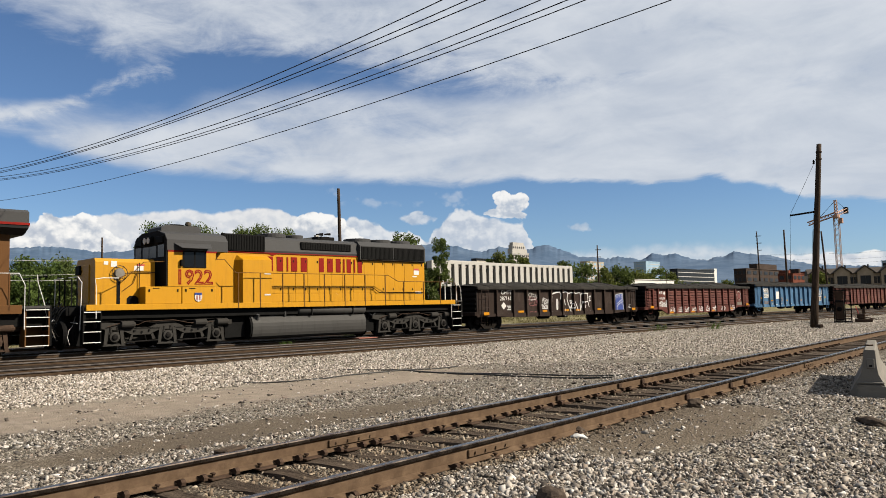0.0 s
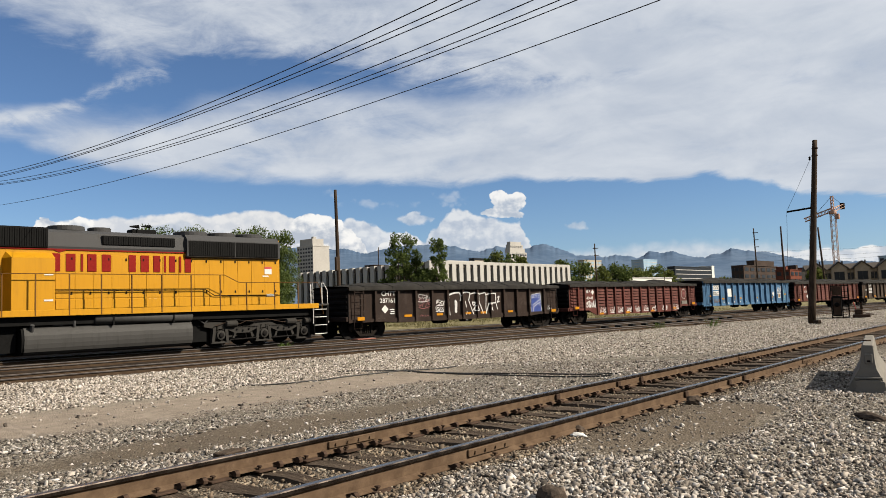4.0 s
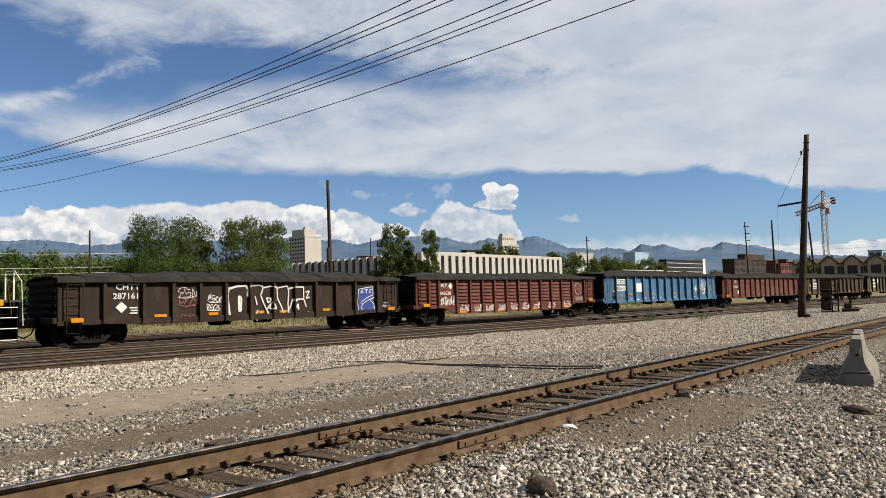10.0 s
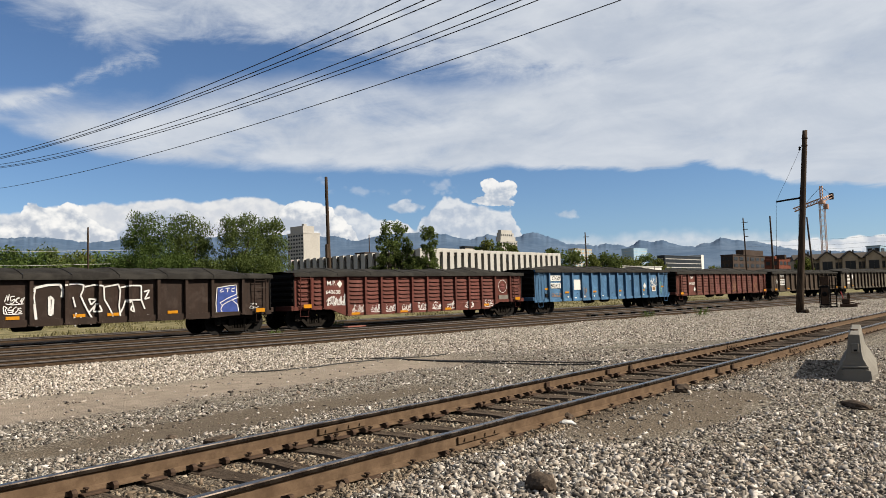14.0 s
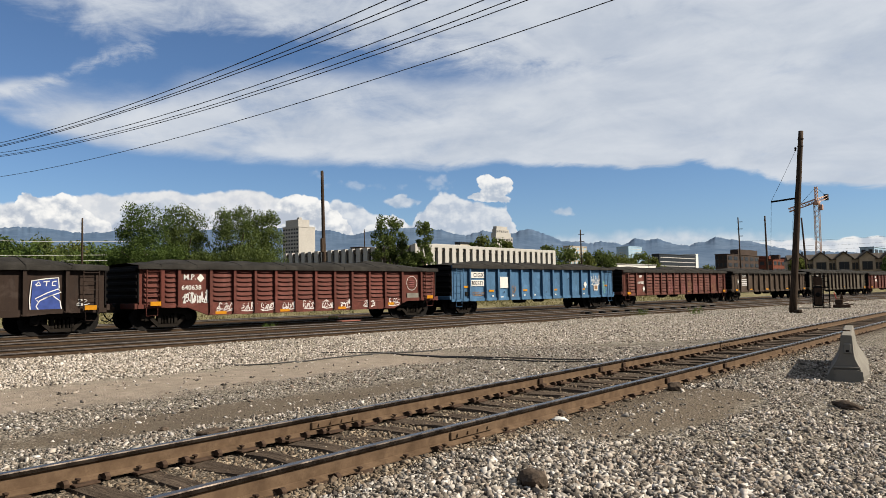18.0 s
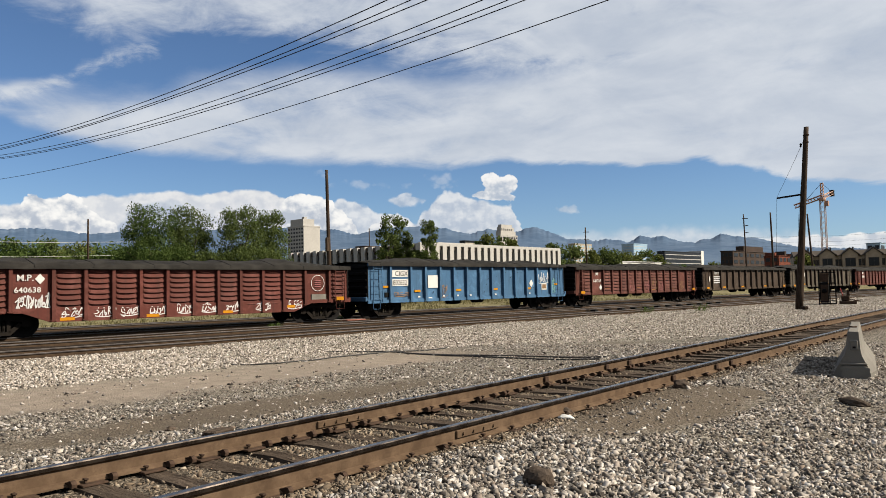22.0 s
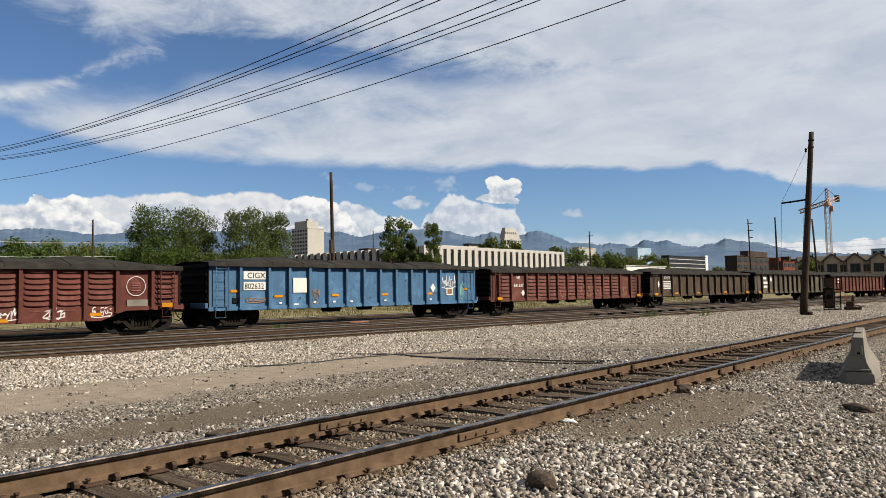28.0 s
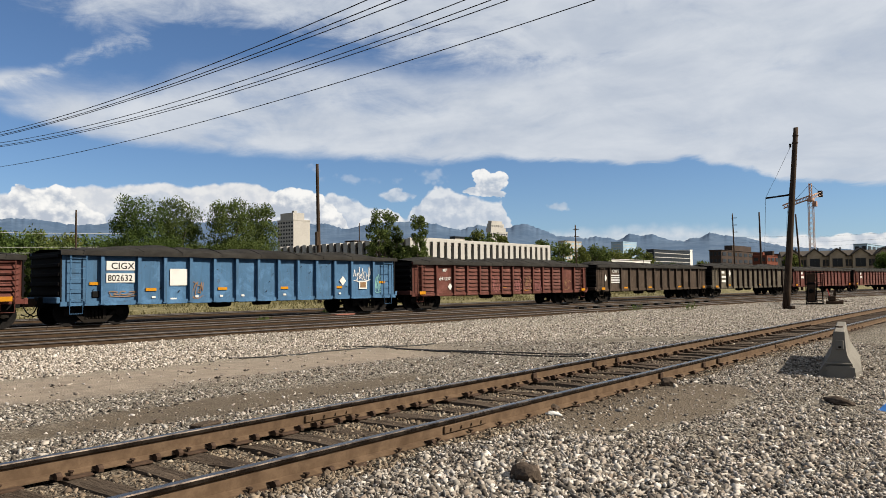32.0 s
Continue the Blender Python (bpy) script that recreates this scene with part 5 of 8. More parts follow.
def further_gondolas():
    c = gondola("bright oxide red gondola car with louvred panels", M_CAR_RED_B, 83.85 + H, 2.50, 0.72, RIBS_D, "louvre", flat=(0, 2, 13, 15), tarp_h=0.44,
                tape=[(3.4, 1.0, 0.5), (7.3, 1.0, 0.45), (9.4, 0.9, 0.45), (12.4, 0.95, 0.3)], seed=4)
    y = -1.440
    writing("lettering", "MP", 0.26, 2.25 - HM, 2.0, y, c, M_WHITE, 1.0, "white reporting marks")
    writing("lettering", "641337", 0.26, 1.98 - HM, 1.55, y, c, M_WHITE, 1.15, "white car number")
    part("marking", Shape().add([(2.65 - HM, y, 1.2), (2.82 - HM, y, 1.0), (2.99 - HM, y, 1.2), (2.82 - HM, y, 1.4)], [(0, 1, 2, 3)]), M_WHITE, c, "white diamond mark")
    rng = random.Random(21)
    for x, m in ((6.3, M_GRAF_P), (8.3, M_GRAF_P), (9.3, M_GRAF_O), (10.3, M_GRAF_P), (13.3, M_GRAF_O)):
        graffiti(c, tag_scrawl(rng, x, 0.9, 0.75, 0.8, 6), 0.025, -1.492, m, "faded spray tag")
    c = gondola("mud brown gondola car with plain ribbed sides", M_CAR_BROWN, 101.1 + H, 2.50, 0.74, RIBS_A, tarp_h=0.42, tape=[(3.5, 0.9, 0.5), (6.9, 0.9, 0.5), (11.4, 0.9, 0.5)], seed=5)
    writing("lettering", "CHTT", 0.3, 1.95 - HM, 2.02, y, c, M_WHITE, 1.1, "white reporting marks")
    for k in range(4):
        part("marking", Shape().box(1.8 - HM, 2.9 - HM, y - 0.001, y + 0.002, 1.3 + 0.16 * k, 1.39 + 0.16 * k), M_GRAF_W, c)
    part("marking", Shape().add([(0.95 - HM, y, 1.65), (1.12 - HM, y, 1.4), (1.29 - HM, y, 1.65), (1.12 - HM, y, 1.9)], [(0, 1, 2, 3)]), M_WHITE, c, "white diamond mark")
    c = gondola("faded olive brown gondola car with ribbed sides", M_CAR_OLIVE, 118.35 + H, 2.58, 0.72, RIBS_C, tarp_h=0.46, tape=[(3.1, 0.95, 0.4), (9.2, 0.95, 0.4)], seed=6, rib_mat=M_CAR_BLACK)
    for z, w in ((2.0, 0.55), (1.6, 0.8), (1.25, 0.75)):
        part("marking", Shape().box(1.75 - HM, 1.75 + w - HM, y - 0.001, y + 0.002, z, z + 0.2), M_WHITE, c, "white lettering")
    part("marking", Shape().add([(3.1 - HM, y, 2.0), (3.3 - HM, y, 1.7), (3.5 - HM, y, 2.0), (3.3 - HM, y, 2.3)], [(0, 1, 2, 3)]), M_WHITE, c, "white diamond mark")
    for k in range(3):
        c = gondola("oxide red gondola car with louvred panels and a mesh cover", M_CAR_RED if k != 1 else M_CAR_RED_B, 135.6 + 17.25 * k + H, 2.46, 0.72, RIBS_D, "louvre", flat=(0, 2, 13, 15), tarp_h=0.42, tape=[(4.2, 0.9, 0.5), (8.3, 0.9, 0.5)], seed=7 + k)
        for z, w in ((1.95, 0.5), (1.55, 0.8)):
            part("marking", Shape().box(1.95 - HM, 1.95 + w - HM, y - 0.001, y + 0.002, z, z + 0.22), M_WHITE, c, "white lettering")


first_gondola()
second_gondola()
blue_gondola()
further_gondolas()


# ---- locomotives ----
def heavy_truck(loco, x, mat=M_TRUCK_GREY):
    r = 0.508
    s = Shape()
    for y in (-1.08, 1.08):
        a, b = y - 0.08, y + 0.08
        s.prism([(-2.75, 0.86), (-2.75, 1.02), (-2.45, 1.06), (-1.75, 1.0), (-1.3, 0.80), (-0.75, 0.80), (-0.30, 1.0), (0.30, 1.0), (0.75, 0.80), (1.3, 0.80), (1.75, 1.0), (2.45, 1.06), (2.75, 1.02), (2.75, 0.86), (2.40, 0.80), (1.70, 0.72), (1.35, 0.56), (0.70, 0.56), (0.30, 0.74), (-0.30, 0.74), (-0.70, 0.56), (-1.35, 0.56), (-1.70, 0.72), (-2.40, 0.80)], a, b)
        for c in (-2.03, 0, 2.03):
            for d in (-0.26, 0.26):
                s.prism([(c + d - 0.07, 0.80), (c + d + 0.07, 0.80), (c + d * 1.25 + 0.06, 0.22), (c + d * 1.25 - 0.06, 0.22)], a - 0.02, b + 0.02)
            s.box(c - 0.38, c + 0.38, a + 0.02, b - 0.02, 0.20, 0.255)
    s.box(-2.6, 2.6, -0.5, 0.5, 0.30, 0.95)
    t = part("truck", s, mat, loco, "grey cast truck frame", pose(x, 0, 0))
    for c in (-2.03, 0, 2.03):
        box = Shape().lathe([(0.10, -0.12), (0.19, -0.10), (0.20, 0.0), (0.16, 0.06)], (c, -1.13, r), "y", 14).box(c - 0.2, c + 0.2, -1.16, -1.02, 0.34, 0.70, 0.03)
        part("axle_box", box, mat, t)
        for d in (-0.13, 0.13):
            coil = [(0.062 if j % 2 else 0.046, 0.70 + 0.015 * j) for j in range(13)]
            part("spring", Shape().lathe(coil, (c + d, -1.14, 0), "z", 8), mat, t)
        wheelset(t, c, r)
    for c in (-1.55, 1.35, 2.3):
        part("brake_cylinder", Shape().lathe([(0.05, -0.30), (0.13, -0.26), (0.14, 0.2), (0.06, 0.28)], (c, -1.22, 0.95), "x", 12), mat, t)
    for c in (-1.0, 1.0):
        for k in range(3):
            part("bolt", Shape().lathe([(0.04, -0.02), (0.045, 0.02)], (c - 0.28 + 0.28 * k, -1.175, 0.66 + 0.05 * abs(k - 1)), "y", 8), M_BLACK, t)
    for c in (-1.0, 1.0):
        part("brake_rod", Shape().rod((c - 0.62, -1.2, 0.30), (c + 0.62, -1.2, 0.33), 0.03, 6), M_TRUCK, t)
        part("brake_beam", Shape().prism([(c - 0.5, 0.36), (c - 0.42, 0.56), (c - 0.34, 0.56), (c - 0.40, 0.36)], -1.2, -1.12), mat, t)
        part("brake_shoe", Shape().prism([(c + 0.40, 0.36), (c + 0.34, 0.56), (c + 0.42, 0.60), (c + 0.52, 0.40)], -1.2, -1.1), mat, t)
        part("hanger", Shape().rod((c + 0.1, -1.19, 0.56), (c + 0.16, -1.19, 0.32), 0.022, 6), M_TRUCK, t)
        part("pressed_rim", Shape().prism([(c - 0.72, 0.80), (c - 0.34, 0.80), (c - 0.30, 0.84), (c + 0.30, 0.84), (c + 0.34, 0.80), (c + 0.72, 0.80), (c + 0.72, 0.83), (c - 0.72, 0.83)], -1.195, -1.155), mat, t)
    for c in (-2.03, 0, 2.03):
        part("pedestal_tie", Shape().box(c - 0.42, c + 0.42, -1.19, -1.05, 0.17, 0.215, 0.01), mat, t)
        part("bearing_cap", Shape().lathe([(0.05, -0.05), (0.10, -0.035), (0.11, 0.0)], (c, -1.25, r), "y", 12), M_TRUCK, t)
        part("sand_pipe", Shape().pipe([(c + 0.48, -1.05, 1.1), (c + 0.5, -1.0, 0.6), (c + 0.42, -0.85, 0.2)], 0.018), M_TRUCK, t)
    part("air_line", Shape().pipe([(-2.3, -1.21, 0.88), (-1.9, -1.24, 1.0), (-1.2, -1.24, 0.93), (-0.9, -1.24, 1.05), (0.2, -1.24, 1.08), (0.9, -1.24, 0.94), (1.9, -1.23, 0.98)], 0.014), M_RUST, t)
    part("brake_pipe", Shape().pipe([(-2.6, -1.2, 1.1), (-1.4, -1.22, 1.12), (-0.6, -1.22, 1.0), (0.6, -1.22, 1.05), (2.5, -1.2, 1.12)], 0.018), M_TRUCK, t)
    return t


def handrail(loco, pts, mat, posts=(), z0=1.68, r=0.016, post_mat=None):
    h = part("handrail", Shape().pipe(pts, r, 6), mat, loco)
    for x, y, z in posts:
        part("stanchion", Shape().box(x - 0.022, x + 0.022, y - 0.03, y + 0.01, z0 - 0.18, z, 0.005), post_mat or mat, h)
    return h


def yellow_locomotive():
    c = thing("locomotive", "yellow six-axle diesel locomotive with grey roof and red lettering", "locomotive")
    o = 10.28                      # the middle, from the front coupler

    def P(name, s, mat, label="", parent=None, smooth=False):
        s.v = [(x - o, y, z) for x, y, z in s.v]
        return part(name, s, mat, parent or c, label, None, smooth)

    def local(pts):
        return [(x - o, y, z) for x, y, z in pts]

    P("frame", Shape().box(0.55, 19.95, -1.30, 1.30, 1.18, 1.5).box(6.3, 7.2, -1.0, 1.0, 0.28, 1.2).box(13.5, 14.2, -1.0, 1.0, 0.28, 1.2).box(1.2, 19.2, -0.55, 0.55, 0.75, 1.2).box(0.5, 0.62, -1.45, 1.45, 0.95, 1.68).box(19.9, 20.0, -1.45, 1.45, 0.9, 1.68), M_BLACK)
    P("side_sill", Shape().box(0.6, 19.4, -1.52, -1.46, 1.48, 1.70, 0.01), M_YELLOW, "yellow walkway edge")
    P("side_sill", Shape().box(0.6, 19.4, 1.46, 1.52, 1.48, 1.70, 0.01), M_YELLOW)
    P("walkway", Shape().box(0.56, 19.98, -1.46, 1.46, 1.60, 1.675), M_TANK)
    # short hood
    nose = P("nose", Shape().prism_x([(-0.92, 1.68), (-0.92, 3.28), (-0.82, 3.42), (0.82, 3.42), (0.92, 3.28), (0.92, 1.68)], 1.12, 3.36), M_YELLOW)
    P("nose_door", Shape().box(1.085, 1.12, -0.38, 0.30, 1.78, 3.2, 0.012), M_YELLOW, "", nose)
    P("door_hinge", Shape().rod((1.08, 0.32, 2.0), (1.08, 0.32, 2.12), 0.02).rod((1.08, 0.32, 2.9), (1.08, 0.32, 3.02), 0.02), M_BLACK, "", nose)
    P("number_board", Shape().box(1.04, 1.12, 0.45, 0.86, 2.85, 3.2, 0.02), M_BLACK, "", nose)
    wheel = Shape().pipe([(1.98 + 0.29 * math.cos(radians(18 * k)), -1.0, 2.86 + 0.29 * math.sin(radians(18 * k))) for k in range(21)], 0.013, 6)
    for k in range(6):
        a = radians(60 * k)
        wheel.rod((1.98, -1.0, 2.86), (1.98 + 0.29 * math.cos(a), -1.0, 2.86 + 0.29 * math.sin(a)), 0.011, 5)
    P("hand_brake_wheel", wheel, M_TRUCK_GREY, "round hand brake wheel with spokes", nose)
    P("brake_gearbox", Shape().lathe([(0.03, -0.05), (0.17, -0.04), (0.19, 0.0), (0.19, 0.08)], (1.98, -0.99, 2.86), "y", 16), M_CONCRETE, "pale dusty brake housing", nose)
    P("brake_chain", Shape().box(1.94, 2.02, -0.945, -0.93, 1.7, 2.6), M_BLACK, "", nose)
    for x, z, w, h in ((1.42, 3.18, 0.16, 0.13), (1.68, 3.1, 0.22, 0.22), (2.55, 2.98, 0.36, 0.18)):
        P("notice", Shape().box(x, x + w, -0.928, -0.922, z, z + h), M_WHITE, "white notice", nose)
    P("notice", Shape().box(2.65, 2.95, -0.929, -0.923, 3.16, 3.22), M_MARKRED, "red warning strip", nose)
    P("access_hatch", Shape().prism([(2.28, 1.72), (2.28, 1.92), (2.38, 2.02), (2.62, 2.02), (2.72, 1.92), (2.72, 1.72)], -0.935, -0.92), M_BLACK, "", nose)
    # cab
    cab = P("cab", Shape().box(3.62, 5.63, -1.48, 1.48, 2.36, 3.72), M_YELLOW)
    P("cab_lower", Shape().box(3.36, 5.63, -0.95, 0.95, 1.68, 2.40), M_BLACK, "", cab)
    P("cab_roof", Shape().prism_x([(-1.48, 3.76), (-1.48, 4.18), (-1.28, 4.42), (-0.7, 4.58), (0.7, 4.58), (1.28, 4.42), (1.48, 4.18), (1.48, 3.76)], 3.58, 6.16), M_LGREY, "grey rounded cab roof", cab)
    P("roof_stripe", Shape().box(3.62, 5.66, -1.485, -1.47, 3.70, 3.765), M_RED, "red stripe", cab)
    # the dark material stands in for shade on the cab front
    P("front_wall", Shape().prism_x([(-1.46, 2.4), (-1.46, 4.16), (-1.26, 4.4), (-0.7, 4.56), (0.7, 4.56), (1.26, 4.4), (1.46, 4.16), (1.46, 2.4)], 3.56, 3.62), M_TRUCK, "cab front with its shade put into the colour", cab)
    for y0, y1 in ((-1.3, -0.75), (-0.62, 0.0), (0.06, 0.62), (0.75, 1.3)):
        P("windscreen", Shape().box(3.545, 3.56, y0, y1, 3.52, 3.98 if abs(y0 + y1) < 1.5 else 4.0), M_GLASS, "", cab)
    P("headlight_box", Shape().box(3.42, 3.58, -0.36, 0.36, 4.06, 4.36, 0.03), M_BLACK, "", cab)
    for y in (-0.17, 0.17):
        P("headlight", Shape().lathe([(0.12, 3.40), (0.13, 3.43), (0.05, 3.45)], (0, y, 4.21), "x", 14), M_WHITE, "twin round headlight", cab)
    for y in (-0.95, 0.95):
        P("number_board", Shape().box(3.50, 3.58, y - 0.3, y + 0.3, 4.06, 4.34, 0.02), M_BLACK, "", cab)
    P("side_window", Shape().box(4.27, 5.15, -1.495, -1.478, 3.14, 3.72), M_GLASS, "", cab)
    for x0, x1, z0, z1 in ((4.22, 4.28, 3.1, 3.76), (5.14, 5.2, 3.1, 3.76), (4.68, 4.74, 3.14, 3.72), (4.22, 5.2, 3.1, 3.15), (4.22, 5.2, 3.71, 3.76)):
        P("window_frame", Shape().box(x0, x1, -1.51, -1.48, z0, z1, 0.006), M_BLACK, "", cab)
    P("sun_visor", Shape().add([(3.85, -1.48, 4.02), (5.42, -1.48, 4.02), (5.3, -1.76, 3.84), (4.05, -1.76, 3.84), (3.85, -1.48, 4.05), (5.42, -1.48, 4.05), (5.3, -1.76, 3.865), (4.05, -1.76, 3.865)], [(0, 1, 2, 3), (4, 5, 6, 7), (0, 4, 7, 3), (1, 5, 6, 2), (3, 2, 6, 7)]), M_LGREY, "grey sun visor", cab)
    P("mirror", Shape().box(4.1, 4.2, -1.60, -1.50, 3.16, 3.4, 0.01), M_BLACK, "", cab)
    P("antenna_dome", Shape().lathe([(0.10, 4.84), (0.12, 4.9), (0.11, 5.0), (0.04, 5.03)], (4.95, -0.45, 0), "z", 12), M_CAR_OLIVE, "brassy antenna dome", cab)
    ac = P("roof_air_conditioner", Shape().prism([(3.75, 4.56), (3.75, 4.74), (3.95, 4.84), (5.3, 4.84), (5.42, 4.74), (5.42, 4.56)], -0.62, 0.62), M_LGREY, "", cab)
    P("cooling_fan", Shape().lathe([(0.36, 4.84), (0.38, 4.9), (0.34, 4.92)], (4.6, 0, 0), "z", 18), M_BLACK, "", cab)
    for x0, x1 in ((2.74, 4.18), (4.20, 5.62)):
        b = P("battery_box", Shape().box(x0, x1, -1.47, -0.95, 1.69, 2.355, 0.02), M_YELLOW)
        for x in (x0 + 0.16, x1 - 0.16):
            P("latch", Shape().box(x - 0.03, x + 0.03, -1.49, -1.468, 2.16, 2.26, 0.006), M_BLACK, "", b)
        P("lip", Shape().box(x0 + 0.3, x0 + 0.55, -1.485, -1.468, 2.28, 2.30), M_BLACK, "", b)
    writing("road_number", "1922", 0.80, 3.90 - o, 2.46, -1.484, cab, M_RED, 1.0, "red road number", 0.003, None, 0.026)
    writing("number_inline", "1922", 0.80, 3.90 - o, 2.46, -1.490, cab, M_YELLOW, 1.0, "yellow line inside the numerals", 0.0, None, -0.038)
    P("shield", Shape().prism([(4.72, 2.08), (5.02, 2.08), (5.02, 1.9), (4.98, 1.80), (4.87, 1.76), (4.76, 1.80), (4.72, 1.9)], -1.495, -1.472), M_WHITE, "small shield emblem")
    P("shield_top", Shape().box(4.72, 5.02, -1.497, -1.474, 2.03, 2.12), M_GRAF_B, "blue top of the emblem")
    for k in range(4):
        P("shield_stripe", Shape().box(4.76 + 0.066 * k, 4.79 + 0.066 * k, -1.4975, -1.494, 1.81, 2.02), M_RED, "red stripe of the emblem")
    # long hood
    hood = P("long_hood", Shape().prism_x([(-0.90, 1.68), (-0.90, 3.92), (0.90, 3.92), (0.90, 1.68)], 5.63, 17.74), M_YELLOW)
    P("hood_roof", Shape().prism_x([(-0.905, 3.86), (-0.93, 3.95), (-0.86, 4.46), (-0.6, 4.58), (0.6, 4.58), (0.86, 4.46), (0.93, 3.95), (0.905, 3.86)], 6.16, 13.38), M_LGREY, "grey hood roof", hood)
    P("radiator_roof", Shape().prism_x([(-0.905, 3.64), (-1.06, 3.70), (-1.06, 4.36), (-0.85, 4.58), (0.85, 4.58), (1.06, 4.36), (1.06, 3.70), (0.905, 3.64)], 13.38, 17.70), M_LGREY, "grey radiator housing", hood)
    P("red_flash", Shape().prism([(8.3, 3.86), (9.0, 3.86), (8.62, 3.74)], -0.925, -0.905), M_RED, "red flash", hood)
    P("roof_stripe", Shape().box(5.66, 13.38, -0.937, -0.905, 3.825, 3.865), M_RED, "red stripe", hood)
    g1 = P("intake_grille", Shape().box(6.18, 8.22, -0.985, -0.86, 3.88, 4.60, 0.015), M_GRILLE, "black louvred intake", hood)
    for i in range(26):
        x = 6.23 + i * 0.0765
        P("slat", Shape().box(x, x + 0.035, -1.005, -0.984, 3.93, 4.55), M_BLACK, "", g1)
    g2 = P("brake_grille", Shape().box(10.1, 12.92, -0.96, -0.86, 4.06, 4.40, 0.012), M_GRILLE, "", hood)
    for i in range(30):
        x = 10.14 + i * 0.0925
        P("slat", Shape().box(x, x + 0.03, -0.975, -0.958, 4.09, 4.37), M_BLACK, "", g2)
    for x0, x1 in ((13.44, 15.5), (15.54, 17.6)):
        g3 = P("radiator_grille", Shape().box(x0, x1, -1.085, -1.05, 3.72, 4.33, 0.012), M_GRILLE, "black radiator screen", hood)
        for i in range(24):
            x = x0 + 0.05 + i * 0.083
            P("slat", Shape().box(x, x + 0.03, -1.098, -1.082, 3.75, 4.30), M_BLACK, "", g3)
    P("blower_duct", Shape().prism_z([(6.78, -0.9), (6.98, -1.26), (8.36, -1.26), (8.44, -0.9)], 1.70, 3.50).add([(6.78, -0.9, 3.5), (6.98, -1.26, 3.5), (8.36, -1.26, 3.5), (8.44, -0.9, 3.5), (6.9, -0.9, 3.72), (8.36, -0.9, 3.72)], [(0, 1, 4), (1, 2, 5, 4), (2, 3, 5)]), M_YELLOW, "", hood)
    rng = random.Random(4)
    edges = [8.5 + 0.655 * i for i in range(15)]
    for a in edges[:-1]:
        d = P("hood_door", Shape().box(a, a + 0.645, -0.915, -0.895, 2.10, 3.66, 0.006), M_YELLOW, "", hood)
        for z in (2.28, 3.52):
            P("latch", Shape().box(a + 0.5, a + 0.56, -0.935, -0.914, z - 0.05, z + 0.05, 0.006), M_BLACK, "", d)
        P("lower_door", Shape().box(a, a + 0.645, -0.925, -0.895, 1.72, 2.06, 0.006), M_YELLOW, "", hood)
    for k, x in enumerate((8.0, 8.0, 11.9, 16.9)):
        P("notice", Shape().box(x, x + 0.3, -1.27 if x == 8.0 else -0.922, -1.262 if x == 8.0 else -0.916, 2.0 + 0.9 * (k % 2), 2.06 + 0.9 * (k % 2)), M_WHITE, "", hood)
    P("warning_notice", Shape().box(17.0, 17.35, -0.924, -0.916, 3.02, 3.24), M_WHITE, "white warning notice", hood)
    P("warning_notice", Shape().box(17.0, 17.35, -0.924, -0.916, 3.25, 3.34), M_MARKRED, "red warning strip", hood)
    P("warning_notice", Shape().box(17.1, 17.5, -0.924, -0.916, 2.02, 2.16), M_WHITE, "", hood)
    # the owner's name as plain blocks
    xs = [8.28, 8.80, 9.31, 9.54, 10.06, 11.05, 11.51, 12.01, 12.44, 12.65, 13.07, 13.30]
    ws = [0.42, 0.42, 0.14, 0.42, 0.42, 0.36, 0.42, 0.36, 0.14, 0.33, 0.14, 0.35]
    for x, w in zip(xs, ws):
        s = Shape().box(x + 0.03, x + max(w * 0.86, 0.12), -0.934, -0.916, 3.06, 3.70, 0.008)
        P("name_block", s, M_RED, "plain red block of the owner's name", hood)
    # roof gear
    for x, y, r, z in ((9.15, 0, 0.62, 4.58), (10.35, 0, 0.4, 4.58), (14.05, 0, 0.66, 4.58), (15.38, 0, 0.64, 4.58), (16.72, 0, 0.64, 4.58)):
        f = P("roof_fan", Shape().lathe([(r, z - 0.02), (r + 0.02, z + 0.02), (r + 0.02, z + 0.16), (r - 0.02, z + 0.19), (r - 0.06, z + 0.14), (0.1, z + 0.14)], (x, y, 0), "z", 24), M_LGREY, "round cooling fan housing", hood)
        for k in range(4):
            a = radians(45 * k)
            P("guard_bar", Shape().rod((x - r * math.cos(a), y - r * math.sin(a), z + 0.18), (x + r * math.cos(a), y + r * math.sin(a), z + 0.18), 0.012, 4), M_BLACK, "", f)
    P("exhaust", Shape().box(11.5, 12.5, -0.25, 0.25, 4.56, 4.78, 0.03), M_BLACK, "", hood)
    P("air_horn", Shape().rod((11.4, -0.3, 4.86), (11.75, -0.3, 4.88), 0.03, 8, 0.07).rod((11.9, -0.22, 4.9), (12.25, -0.22, 4.92), 0.03, 8, 0.06).rod((11.7, -0.26, 4.6), (11.7, -0.26, 4.9), 0.02), M_BLACK, "", hood)
    P("rear_light", Shape().lathe([(0.13, 17.74), (0.14, 17.9), (0.06, 17.92)], (0, -0.6, 4.08), "x", 12), M_LGREY, "", hood)
    P("rear_wall", Shape().box(17.70, 17.78, -0.88, 0.88, 1.7, 4.5), M_YELLOW, "", hood)
    # rails
    posts = [6.62, 7.65, 8.75, 9.85, 10.95, 12.1, 13.3, 14.55]
